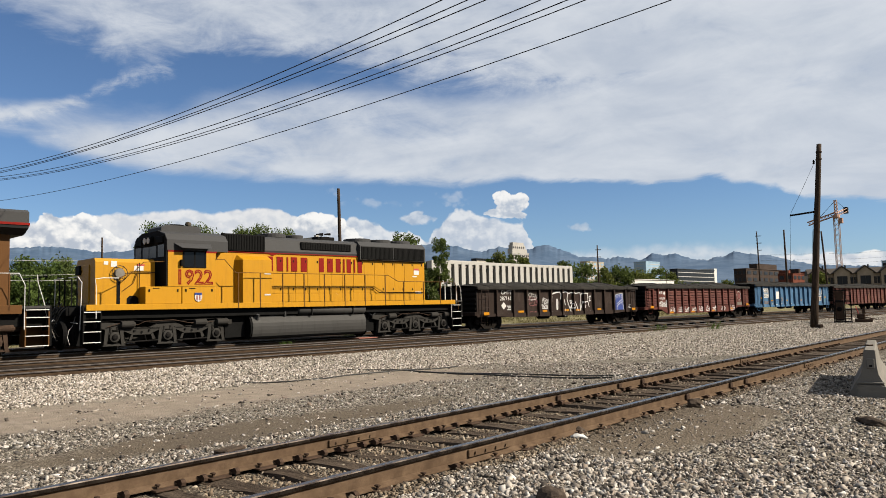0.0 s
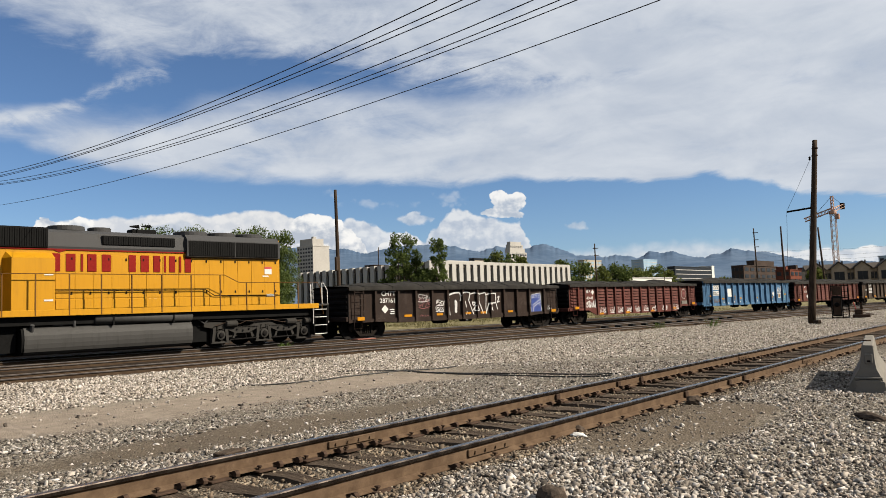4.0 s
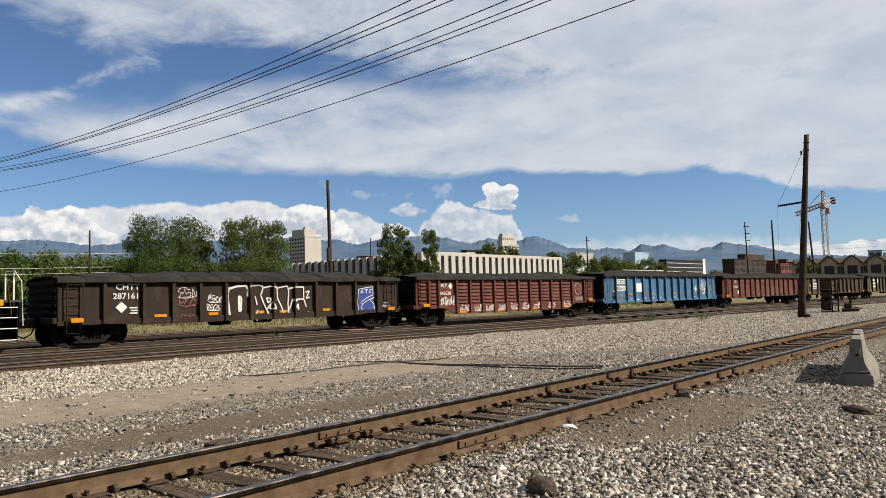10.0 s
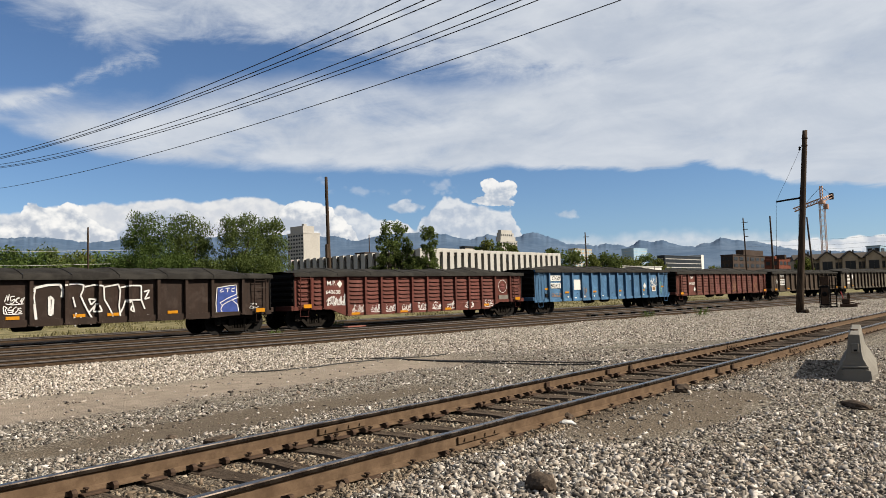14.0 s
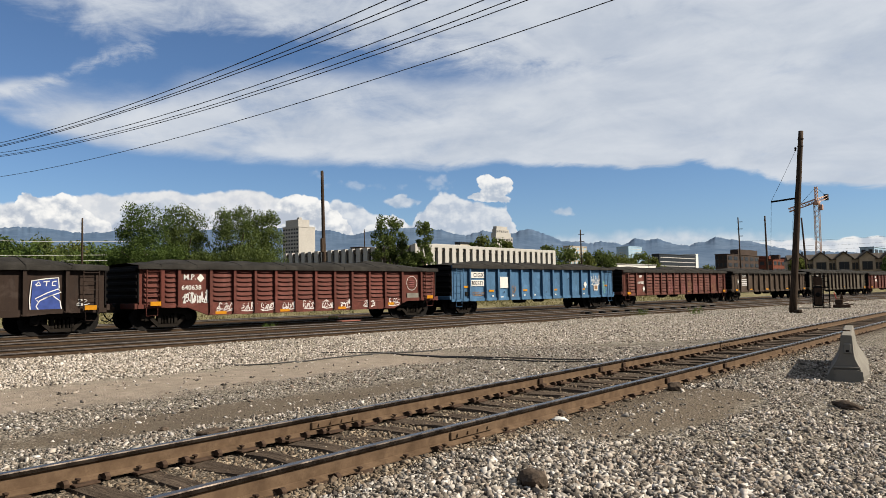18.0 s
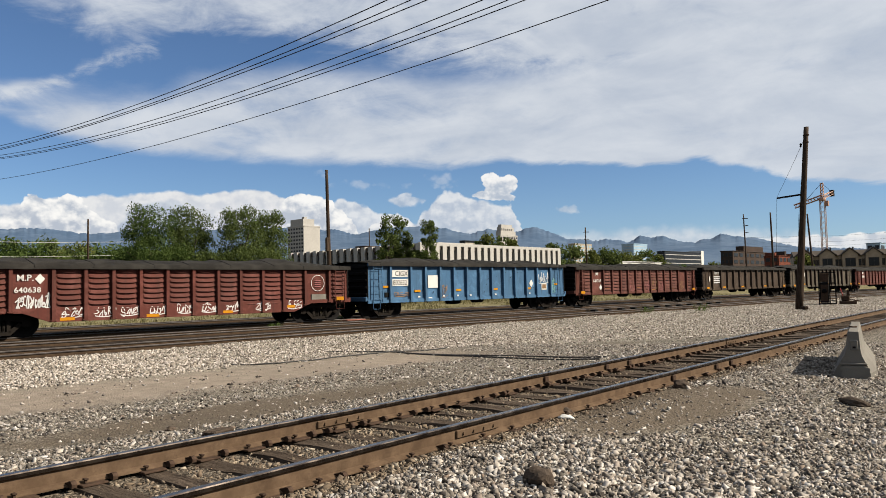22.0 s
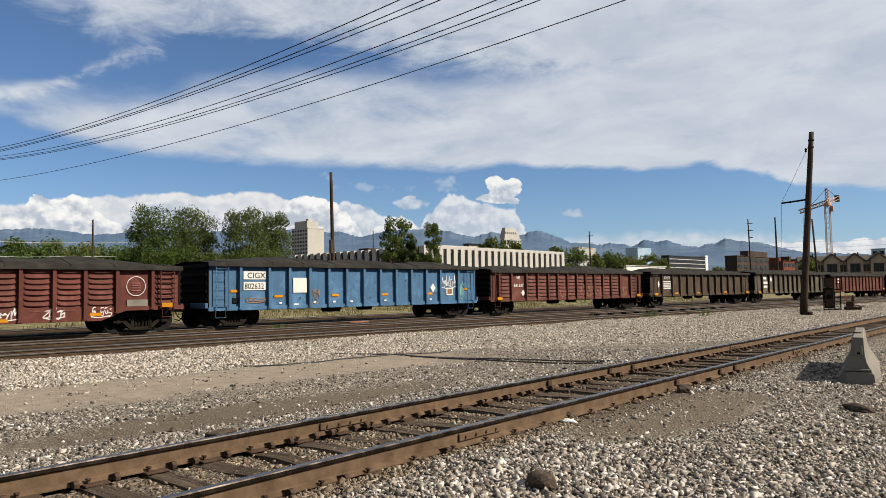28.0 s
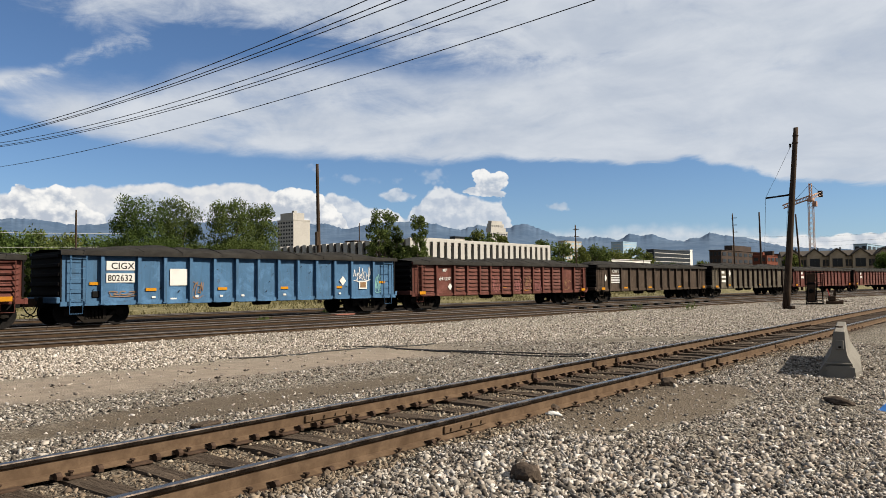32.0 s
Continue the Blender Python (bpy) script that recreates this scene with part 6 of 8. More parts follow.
    handrail(c, local([(5.62, -1.5, 3.46), (6.0, -1.5, 3.46), (6.5, -1.5, 2.94), (14.75, -1.5, 2.94), (15.4, -1.5, 2.64), (19.35, -1.5, 2.64), (19.5, -1.5, 2.4), (19.65, -1.5, 1.2)]), M_RAILING, [(x - o, -1.5, 2.94) for x in posts] + [(x - o, -1.5, 2.64) for x in (15.75, 17.1, 18.3)])
    handrail(c, local([(0.95, -1.5, 1.2), (0.95, -1.5, 2.3), (0.9, -1.5, 2.62), (1.2, -1.5, 2.66), (1.75, -1.5, 2.66)]), M_BARE_WHITE, [(1.70 - o, -1.46, 2.64)], post_mat=M_BLACK)
    handrail(c, local([(0.45, -1.35, 0.8), (0.5, -1.35, 2.5), (0.42, -1.2, 2.7), (0.42, -0.3, 2.7)]), M_BARE_WHITE, [(0.5 - o, -0.9, 2.66), (0.5 - o, -0.35, 2.66)], post_mat=M_BLACK)
    handrail(c, local([(0.45, 1.35, 0.8), (0.5, 1.35, 2.5), (0.42, 1.2, 2.7), (0.42, 0.3, 2.7)]), M_BARE_WHITE, [(0.5 - o, 0.9, 2.66), (0.5 - o, 0.35, 2.66)], post_mat=M_BLACK)
    handrail(c, local([(1.75, -1.5, 2.66), (2.35, -1.42, 2.92), (2.75, -1.30, 3.28), (3.7, -1.36, 3.34)]), M_RAILING)
    handrail(c, local([(2.1, -0.96, 2.2), (2.5, -0.98, 2.5), (2.65, -0.98, 2.9)]), M_RAILING)
    handrail(c, local([(2.35, -0.97, 2.92), (3.35, -0.97, 2.92)]), M_BLACK)
    handrail(c, local([(2.72, -0.99, 2.3), (2.72, -0.99, 3.28)]), M_BLACK)
    handrail(c, local([(20.05, -1.35, 0.8), (20.0, -1.35, 2.3), (19.8, -1.3, 2.66), (19.8, -0.3, 2.66)]), M_BARE_WHITE, [(19.8 - o, -1.2, 2.6), (19.8 - o, -0.35, 2.6)], post_mat=M_BARE_WHITE)
    handrail(c, local([(19.1, -1.5, 0.8), (19.1, -1.5, 2.6)]), M_BARE_WHITE)
    P("conduit", Shape().pipe([(8.5, -0.99, 2.36), (14.2, -0.99, 2.36), (14.6, -0.99, 2.12), (17.6, -0.99, 2.12)], 0.017), M_BLACK)
    # below the frame
    tank = [(-1.10, 0.16), (-1.22, 0.20), (-1.31, 0.28), (-1.36, 0.40), (-1.385, 0.55), (-1.39, 0.70), (-1.375, 0.84), (-1.34, 0.97), (-1.27, 1.07), (-1.16, 1.13)]
    P("fuel_tank", Shape().prism_x(tank + [(-y, z) for y, z in reversed(tank)], 7.36, 13.42), M_TANK, "sooty grey fuel tank")
    P("tank_end", Shape().prism_x([(y * 0.98, 0.64 + (z - 0.64) * 0.97) for y, z in tank + [(-y, z) for y, z in reversed(tank)]], 7.28, 7.36), M_BLACK)
    P("filler_cap", Shape().rod((7.6, -1.3, 0.98), (7.6, -1.4, 1.2), 0.07, 10).rod((9.0, -1.28, 1.1), (9.0, -1.28, 1.3), 0.05), M_LGREY)
    P("air_reservoir", Shape().lathe([(0.08, 9.66), (0.19, 9.72), (0.2, 13.4), (0.08, 13.48)], (0, -1.22, 1.32), "x", 16), M_TANK, "grey air reservoir", None, True)
    P("bracket", Shape().box(10.3, 10.36, -1.43, -1.1, 1.1, 1.5).box(12.6, 12.66, -1.43, -1.1, 1.1, 1.5), M_BLACK)
    P("piping", Shape().pipe([(7.3, -1.1, 1.3), (8.2, -1.2, 1.35), (8.3, -1.2, 1.15), (9.5, -1.2, 1.22)], 0.03).pipe([(13.6, -1.1, 1.3), (14.0, -1.2, 1.0), (14.3, -1.2, 1.25)], 0.03), M_LGREY)
    P("pilot", Shape().prism([(0.5, 0.22), (0.32, 0.26), (0.5, 1.0), (0.62, 1.0)], -1.4, 1.4), M_BLACK, "black snow plough")
    P("plough_blade", Shape().prism_z([(-0.05, 0.0), (0.02, -0.6), (0.30, -1.1), (0.42, -1.1), (0.42, 1.1), (0.30, 1.1), (0.02, 0.6)], 0.24, 0.98), M_BLACK, "curved black plough blade")
    P("plough_disc", Shape().lathe([(0.05, -0.10), (0.34, -0.07), (0.50, 0.0), (0.52, 0.08), (0.48, 0.16)], (-0.02, -0.62, 0.62), "x", 24), M_BLACK, "rounded black plough wing")
    P("plough_disc", Shape().lathe([(0.05, -0.10), (0.34, -0.07), (0.50, 0.0), (0.52, 0.08), (0.48, 0.16)], (-0.02, 0.62, 0.62), "x", 24), M_BLACK, "rounded black plough wing")
    P("end_platform", Shape().box(0.10, 0.56, -0.95, 0.95, 1.30, 1.62, 0.03).box(0.16, 0.5, -0.7, 0.7, 0.95, 1.32, 0.03), M_BLACK, "black end platform and buffer housing")
    rh = random.Random(31)
    for k in range(9):
        y = -1.05 + 0.26 * k
        P("control_hose", Shape().pipe(curved([(0.12, y, 1.62 + rh.uniform(0, 0.25)), (-0.10, y + rh.uniform(-0.1, 0.1), 1.45), (-0.28, y + rh.uniform(-0.15, 0.15), 1.0 + rh.uniform(-0.2, 0.2)), (-0.5, y + rh.uniform(-0.1, 0.1), 1.15), (-0.75, y, 1.45)], 3), 0.022, 5), M_BLACK, "sagging black control hose")
    P("plough_rim", Shape().pipe([(0.30, -1.12, 0.98), (0.16, -1.12, 0.8), (0.12, -1.12, 0.55), (0.2, -1.12, 0.3)], 0.008), M_BARE_WHITE, "worn bright blade edge")
    P("air_hoses", Shape().pipe([(0.5, -0.5, 1.0), (0.3, -0.52, 0.7), (0.2, -0.5, 0.5), (0.05, -0.4, 0.6)], 0.014).pipe([(0.5, -0.65, 1.05), (0.3, -0.7, 0.8), (0.15, -0.7, 0.62), (0.0, -0.5, 0.75)], 0.013), M_BARE_WHITE, "pale air hoses")
    for x0, x1 in ((0.5, 1.14), (19.15, 19.85)):
        for side in (-1.5, 0.95):
            s = Shape()
            st = part("step_well", Shape().prism_z([(x0 - o, side), (x0 - o + 0.03, side), (x0 - o + 0.03, side + 0.5), (x1 - o - 0.03, side + 0.5), (x1 - o - 0.03, side), (x1 - o, side), (x1 - o, side + 0.55), (x0 - o, side + 0.55)], 0.30, 1.5), M_BLACK, c)
            for z in (0.36, 0.74, 1.10, 1.44):
                part("tread", Shape().box(x0 - o + 0.03, x1 - o - 0.03, side - 0.005, side + 0.5, z - 0.035, z, 0.006), M_TANK, st)
                part("tread_edge", Shape().box(x0 - o + 0.02, x1 - o - 0.02, side - 0.02, side - 0.006, z - 0.022, z + 0.006), M_BARE_WHITE, st, "white step edge")
    for k, (y, d) in enumerate(((-1.0, 0.1), (-0.85, 0.25), (-0.3, 0.15), (0.4, 0.2))):
        P("jumper_hose", Shape().pipe([(0.5, y, 1.35 + 0.05 * k), (0.32, y - 0.03, 1.0 - d), (0.1, y, 0.72 - d), (-0.15, y + 0.04, 0.70 - d), (-0.36, y, 0.95)], 0.016), M_CONCRETE if k == 1 else M_BLACK, "looped air hose")
    P("cut_lever", Shape().pipe([(0.36, -1.35, 1.05), (0.34, -0.3, 1.1), (0.1, -0.1, 0.98)], 0.014), M_BARE_WHITE, "pale uncoupling lever")
    coupler(c, -o + 0.28, -1)
    coupler(c, o - 0.30, 1)
    for x in (3.76, 16.76):
        heavy_truck(c, x - o)
    CARS.append((c, 10.98 + o, 6.5))


def tan_locomotive():
    c = thing("locomotive", "weathered tan diesel locomotive, rear end with steps and flared radiators", "locomotive")
    o = 10.6

    def P(name, s, mat, label="", parent=None):
        s.v = [(o - x, y, z) for x, y, z in s.v]      # x counts forwards from the rear coupler
        return part(name, s, mat, parent or c, label)

    P("frame", Shape().box(0.6, 20.6, -1.3, 1.3, 1.0, 1.5).box(0.55, 0.7, -1.45, 1.45, 0.85, 1.7), M_BLACK)
    P("side_sill", Shape().box(1.5, 20.4, -1.52, -1.3, 1.42, 1.72, 0.01), M_LOCO_BROWN)
    P("side_sill", Shape().box(1.5, 20.4, 1.3, 1.52, 1.42, 1.72, 0.01), M_LOCO_BROWN)
    P("walkway", Shape().box(0.6, 20.6, -1.46, 1.46, 1.6, 1.69), M_TANK)
    hood = P("long_hood", Shape().prism_x([(-0.95, 1.68), (-0.95, 4.2), (0.95, 4.2), (0.95, 1.68)], 1.75, 20.0), M_LOCO_BROWN)
    for i in range(5):
        P("hood_door", Shape().box(2.0 + i * 0.8, 2.76 + i * 0.8, -0.97, -0.945, 1.8, 3.9, 0.008), M_LOCO_BROWN, "", hood)
    P("end_door", Shape().box(1.72, 1.75, -0.4, 0.4, 1.8, 3.6, 0.008), M_LOCO_BROWN, "", hood)
    P("radiator_wing", Shape().prism_x([(-0.95, 4.12), (-1.42, 4.32), (-1.48, 4.42), (-1.48, 4.86), (-1.3, 4.95), (1.3, 4.95), (1.48, 4.86), (1.48, 4.42), (1.42, 4.32), (0.95, 4.12)], 1.32, 6.8), M_LGREY, "grey flared radiator wing", hood)
    P("wing_stripe", Shape().box(1.30, 6.8, -1.492, -1.482, 4.42, 4.50), M_RED, "red stripe", hood)
    P("wing_end_stripe", Shape().box(1.30, 1.318, -1.46, 1.46, 4.38, 4.46), M_RED, "red stripe", hood)
    g = P("radiator_grille", Shape().box(2.2, 6.4, -1.3, 1.3, 4.94, 4.98), M_GRILLE, "", hood)
    for side in (-1.5, 0.95):
        st = P("step_well", Shape().prism_z([(0.62, side), (0.66, side), (0.66, side + 0.5), (1.36, side + 0.5), (1.36, side), (1.4, side), (1.4, side + 0.55), (0.62, side + 0.55)], 0.30, 1.5), M_LOCO_BROWN)
        for z in (0.34, 0.68, 1.0, 1.3, 1.56):
            P("tread", Shape().box(0.66, 1.36, side - 0.005, side + 0.5, z - 0.035, z, 0.006), M_LOCO_BROWN, "", st)
            P("tread_edge", Shape().box(0.64, 1.38, side - 0.02, side - 0.006, z - 0.022, z + 0.006), M_BARE_WHITE, "white step edge", st)
    for pts, posts in (([(0.62, -1.38, 0.9), (0.75, -1.4, 1.7), (1.0, -1.45, 2.5), (1.02, -1.45, 2.75)], ()), ([(1.42, -1.5, 0.9), (1.42, -1.5, 2.4), (1.6, -1.5, 2.78), (9.0, -1.5, 2.78)], (1.9, 3.2, 4.5, 5.8, 7.1))):
        h = P("handrail", Shape().pipe(pts, 0.016, 6), M_BARE_WHITE, "white handrail")
        for x in posts:
            P("stanchion", Shape().box(x - 0.025, x + 0.025, -1.52, -1.48, 1.5, 2.78, 0.005), M_LOCO_BROWN, "", h)
    P("end_rail", Shape().pipe([(0.66, -1.35, 2.7), (0.66, 1.35, 2.7)], 0.018).pipe([(0.66, -0.5, 1.7), (0.66, -0.5, 2.7)], 0.018).pipe([(0.66, 0.5, 1.7), (0.66, 0.5, 2.7)], 0.018), M_BLACK)
    P("air_hoses", Shape().pipe([(0.6, -0.5, 1.0), (0.4, -0.52, 0.7), (0.2, -0.5, 0.55), (0.05, -0.4, 0.7)], 0.014).pipe([(0.6, -0.7, 1.2), (0.4, -0.72, 1.0), (0.2, -0.6, 1.2), (0.0, -0.5, 1.0)], 0.013), M_BARE_WHITE, "pale air hoses")
    P("pilot", Shape().box(0.5, 0.62, -1.35, 1.35, 0.3, 1.0), M_BLACK)
    P("fuel_tank", Shape().box(7.2, 13.4, -1.3, 1.3, 0.2, 1.1, 0.1), M_TANK)
    coupler(c, o - 0.28, 1)
    for x in (4.2, 17.0):
        heavy_truck(c, o - x, M_RUST)
    CARS.append((c, 10.98 - o, 6.5))


yellow_locomotive()
tan_locomotive()


# ---- yard things ----
def on_ground(x, y):
    return ground_z(x, y)


def jersey_barrier():
    c = thing("concrete_barrier", "worn grey concrete road barrier standing on gravel", "barrier", pose(13.0, 3.10, on_ground(13.0, 3.10) - 0.01, 0, 0, 12.6))
    prof = [(y * 0.74, z * 0.83) for y, z in ((-0.40, 0.0), (-0.40, 0.10), (-0.32, 0.24), (-0.19, 0.44), (-0.155, 0.56), (-0.11, 0.86), (-0.085, 0.885), (0.085, 0.885), (0.11, 0.86), (0.155, 0.56), (0.19, 0.44), (0.32, 0.24), (0.40, 0.10), (0.40, 0.0))]
    s, rng = Shape(), random.Random(2)
    n, k = 10, len(prof)
    pts = []
    for i in range(n + 1):
        x = i * 0.30
        for y, z in prof:
            e = 0.012 if i in (0, n) else 0.0
            if z < 0.5 and y < 0:
                y *= (0.72, 0.84, 1.0)[min(i, 2)]
            pts.append((x + rng.uniform(-0.006, 0.006), y * (1 - e) + rng.uniform(-0.006, 0.006), max(0, z * (1 - e * 0.6) + rng.uniform(-0.006, 0.006))))
    f = [(i * k + j, (i + 1) * k + j, (i + 1) * k + (j + 1) % k, i * k + (j + 1) % k) for i in range(n) for j in range(k)]
    s.add(pts, f + [tuple(range(k - 1, -1, -1)), tuple(range(n * k, (n + 1) * k))])
    part("body", s, M_CONCRETE, c)
    part("end_block", Shape().prism_x([(-0.2, 0.0), (-0.2, 0.17), (-0.12, 0.2), (0.14, 0.2), (0.2, 0.17), (0.2, 0.0)], -0.05, 0.02), M_CONCRETE, c, "chipped concrete foot")
    part("socket", Shape().box(-0.015, 0.04, -0.06, 0.055, 0.44, 0.60, 0.012), M_CONCRETE, c, "cast coupling boss")
    # solid dark box in place of the shade inside the hole
    part("socket_hole", Shape().box(-0.020, 0.02, -0.025, 0.02, 0.47, 0.50, 0.004), M_TRUCK, c)
    part("form_ledge", Shape().box(-0.035, 0.03, -0.17, 0.20, 0.215, 0.245, 0.008), M_CONCRETE, c)
    part("loop", Shape().pipe([(-0.01, -0.05, 0.80), (-0.05, 0, 0.80), (-0.01, 0.05, 0.80)], 0.012), M_RUST, c, "rusty coupling loop")


def pole(x, y, h, r, lean=(0, 0), label="bare dark wooden utility pole", z=None, name="utility_pole"):
    c = thing(name, label, "pole", pose(x, y, on_ground(x, y) - 0.1 if z is None else z))
    c_lean = Vector((lean[0], lean[1], h + 0.1))
    s = Shape()
    n, k = 9, 12
    pts = []
    rng = random.Random(round(x * 10))
    for i in range(n + 1):
        t = i / n
        rr = r * (1.0 - 0.38 * t) * rng.uniform(0.97, 1.03)
        for j in range(k):
            a = 2 * math.pi * j / k
            pts.append((c_lean.x * t + rr * math.cos(a), c_lean.y * t + rr * math.sin(a), c_lean.z * t))
    s.add(pts, [(i * k + j, i * k + (j + 1) % k, (i + 1) * k + (j + 1) % k, (i + 1) * k + j) for i in range(n) for j in range(k)] + [tuple(range(k - 1, -1, -1)), tuple(range(n * k, (n + 1) * k))])
    part("shaft", s, M_POLE, c, "", None, True)
    return c


def near_pole():
    bx, by = 43.63, 13.0
    c = pole(bx, by, 9.95, 0.205, (0.72, -0.60), "tall leaning wooden pole with a short iron arm")
    ax = (0.46, -0.39, 6.35)
    part("arm", Shape().rod(ax, (0.10, 0.92, 6.22), 0.05, 8), M_BLACK, c, "black iron side arm")
    part("guy_wire", Shape().pipe([(0.60, -0.42, 9.2), (0.35, 0.30, 7.6), (0.10, 0.92, 6.25), (0.06, 1.08, 2.5)], 0.009, 4), M_BLACK, c)
    part("guy_wire", Shape().pipe([(0.62, -0.46, 9.0), (0.48, -0.05, 5.0), (0.30, 0.10, 0.4)], 0.008, 4), M_BLACK, c)
    part("insulator", Shape().lathe([(0.03, 0), (0.07, 0.05), (0.03, 0.1), (0.07, 0.15), (0.03, 0.22)], (0.52, -0.33, 8.95), "z", 8), M_BLACK, c)
    for z in (9.2, 9.6):
        part("band", Shape().lathe([(0.155, -0.03), (0.165, 0.03)], (0.072 * z, -0.06 * z, z), "z", 12), M_RUST, c)
    thing("timber_block", "short dark timber lying against the pole foot", "timber", pose(43.2, 12.6, on_ground(43.2, 12.6), 0, 4, 40), shape=Shape().box(-0.28, 0.28, -0.10, 0.10, 0, 0.18, 0.03), mat=M_POLE)


def relay_frame():
    """An open iron stand with a box and ladder, and a low switch machine beside it."""
    x, y = 51.9, 13.72
    c = thing("signal_stand", "rusty open iron signal stand with a dark box and ladder", "signal stand", pose(x, y, on_ground(x, y), 0, 0, -75))
    for a in (-0.48, 0.12, 0.46):
        for b in (-0.24, 0.24):
            part("post", Shape().box(a - 0.03, a + 0.03, b - 0.03, b + 0.03, 0, 2.05 if a < 0.4 else 1.9), M_TRUCK, c)
    part("cabinet", Shape().box(-0.44, 0.08, -0.22, 0.22, 0.12, 1.40, 0.03), M_TRUCK, c, "dark iron cabinet")
    part("cabinet_door", Shape().box(-0.38, 0.02, -0.245, -0.22, 0.22, 1.25, 0.01), M_RUST, c, "dark cabinet door")
    part("back_plate", Shape().box(-0.44, 0.08, -0.20, -0.17, 1.42, 1.96, 0.01), M_RUST, c, "rusty tin plate")
    for z in (0.06, 1.28, 2.0):
        part("frame_bar", Shape().box(-0.52, 0.50, -0.28, -0.22, z - 0.03, z + 0.03).box(-0.52, 0.50, 0.22, 0.28, z - 0.03, z + 0.03), M_TRUCK, c)
    for i in range(6):
        part("rung", Shape().rod((0.12, -0.24, 0.25 + 0.28 * i), (0.46, -0.24, 0.25 + 0.28 * i), 0.022, 6), M_TRUCK, c)
    part("lamp_hood", Shape().lathe([(0.10, -0.14), (0.15, -0.1), (0.15, 0.12)], (-0.18, -0.30, 0.85), "y", 12), M_BLACK, c)
    x, y = x + 1.05 * math.cos(radians(-75)), y + 1.05 * math.sin(radians(-75))
    d = thing("switch_machine", "low rusty switch machine with a lever", "switch machine", pose(x, y, on_ground(x, y), 0, 0, -75))
    part("base", Shape().box(-0.42, 0.55, -0.25, 0.25, 0, 0.20, 0.03), M_RUST, d)
    part("motor_box", Shape().box(-0.30, 0.15, -0.20, 0.20, 0.20, 0.52, 0.04), M_RUST, d)
    part("lever", Shape().rod((-0.20, 0, 0.5), (-0.34, 0, 0.98), 0.03, 6), M_MARKRED, d, "faded red lever")
    part("lever_stand", Shape().prism([(-0.02, 0.5), (0.18, 0.5), (0.12, 0.9), (0.04, 0.9)], -0.05, 0.05), M_RUST, d)
    part("connecting_rod", Shape().rod((0.15, 0, 0.3), (0.75, 0.1, 0.16), 0.03, 6), M_RUST, d)


def rock(x, y, size, seed, label, mat=None, flat=0.6, name="rock"):
    rng = random.Random(seed)
    bm = bmesh.new()
    bmesh.ops.create_icosphere(bm, subdivisions=3, radius=1.0)
    for v in bm.verts:
        d = 1 + 0.35 * noise.noise(v.co * 1.3 + Vector((seed, 0, 0))) + 0.12 * noise.noise(v.co * 3.5 + Vector((0, seed, 0))) + 0.06 * noise.noise(v.co * 9)
        v.co = Vector((v.co.x * size[0] * d, v.co.y * size[1] * d, v.co.z * size[2] * d))
    me = bpy.data.meshes.new(name)
    bm.to_mesh(me)
    bm.free()
    me.materials.append(mat or M_ROCK)
    ob = part(name, me, mat, None, "", pose(x, y, on_ground(x, y) + size[2] * 0.45, rng.uniform(-8, 8), rng.uniform(-8, 8), rng.uniform(0, 180)))
    return tagged(ob, label, "rock")


M_ROCK = plain("dark_brown_rock", (0.0462, 0.0354, 0.0277), 0.95, 0.0, 0.45, 14, 0.8)
jersey_barrier()
near_pole()
relay_frame()
rock(4.80, 3.34, (0.135, 0.10, 0.085), 3, "dark rounded rock lying in gravel")
rock(10.3, 2.48, (0.17, 0.10, 0.06), 4, "flat dark rock lying on gravel")
rock(10.0, 4.55, (0.12, 0.08, 0.08), 5, "small brown rock beside the rail")
rock(7.38, 4.80, (0.15, 0.10, 0.07), 6, "brown lump of ballast beside the rail")
rock(7.02, 4.50, (0.085, 0.045, 0.028), 7, "white flat stone beside the rail", M_WHITE)
# rock-shaped lump added for a dark spot in the soil
rock(4.4, 8.0, (0.06, 0.045, 0.03), 8, "small dark lump on dirt")
thing("timber_block", "split end of an old sleeper beside the rail", "timber", pose(4.35, 6.95, on_ground(4.35, 6.95) + 0.02, 0, 3, 28), shape=Shape().box(-0.19, 0.19, -0.08, 0.08, -0.03, 0.045, 0.015), mat=M_SLEEPER)


def cables():
    for k, line in enumerate(([(9.2, 14.2), (10.03, 13.63), (11.6, 13.35), (13.0, 13.2), (13.93, 12.92), (15.0, 12.95)],
                              [(12.2, 14.75), (12.38, 14.5), (12.9, 13.4), (13.4, 11.6), (13.6, 10.2), (13.75, 8.66), (13.95, 7.6)],
                              [(13.05, 13.0), (13.2, 11.8), (13.25, 10.9), (13.2, 9.6), (13.15, 8.4), (13.2, 7.4)])):
        pts = []
        for (x0, y0), (x1, y1) in zip(line, line[1:]):
            for i in range(4):
                x, y = x0 + (x1 - x0) * i / 4, y0 + (y1 - y0) * i / 4
                pts.append((x, y, on_ground(x, y) + 0.016))
        thing("cable", "black cable lying across the dirt road", "cable", group="cables on the ground", shape=Shape().sweep([(0.017 * math.cos(t), 0.017 * math.sin(t)) for t in (0, 1.05, 2.09, 3.14, 4.19, 5.24)], pts), mat=M_TANK)


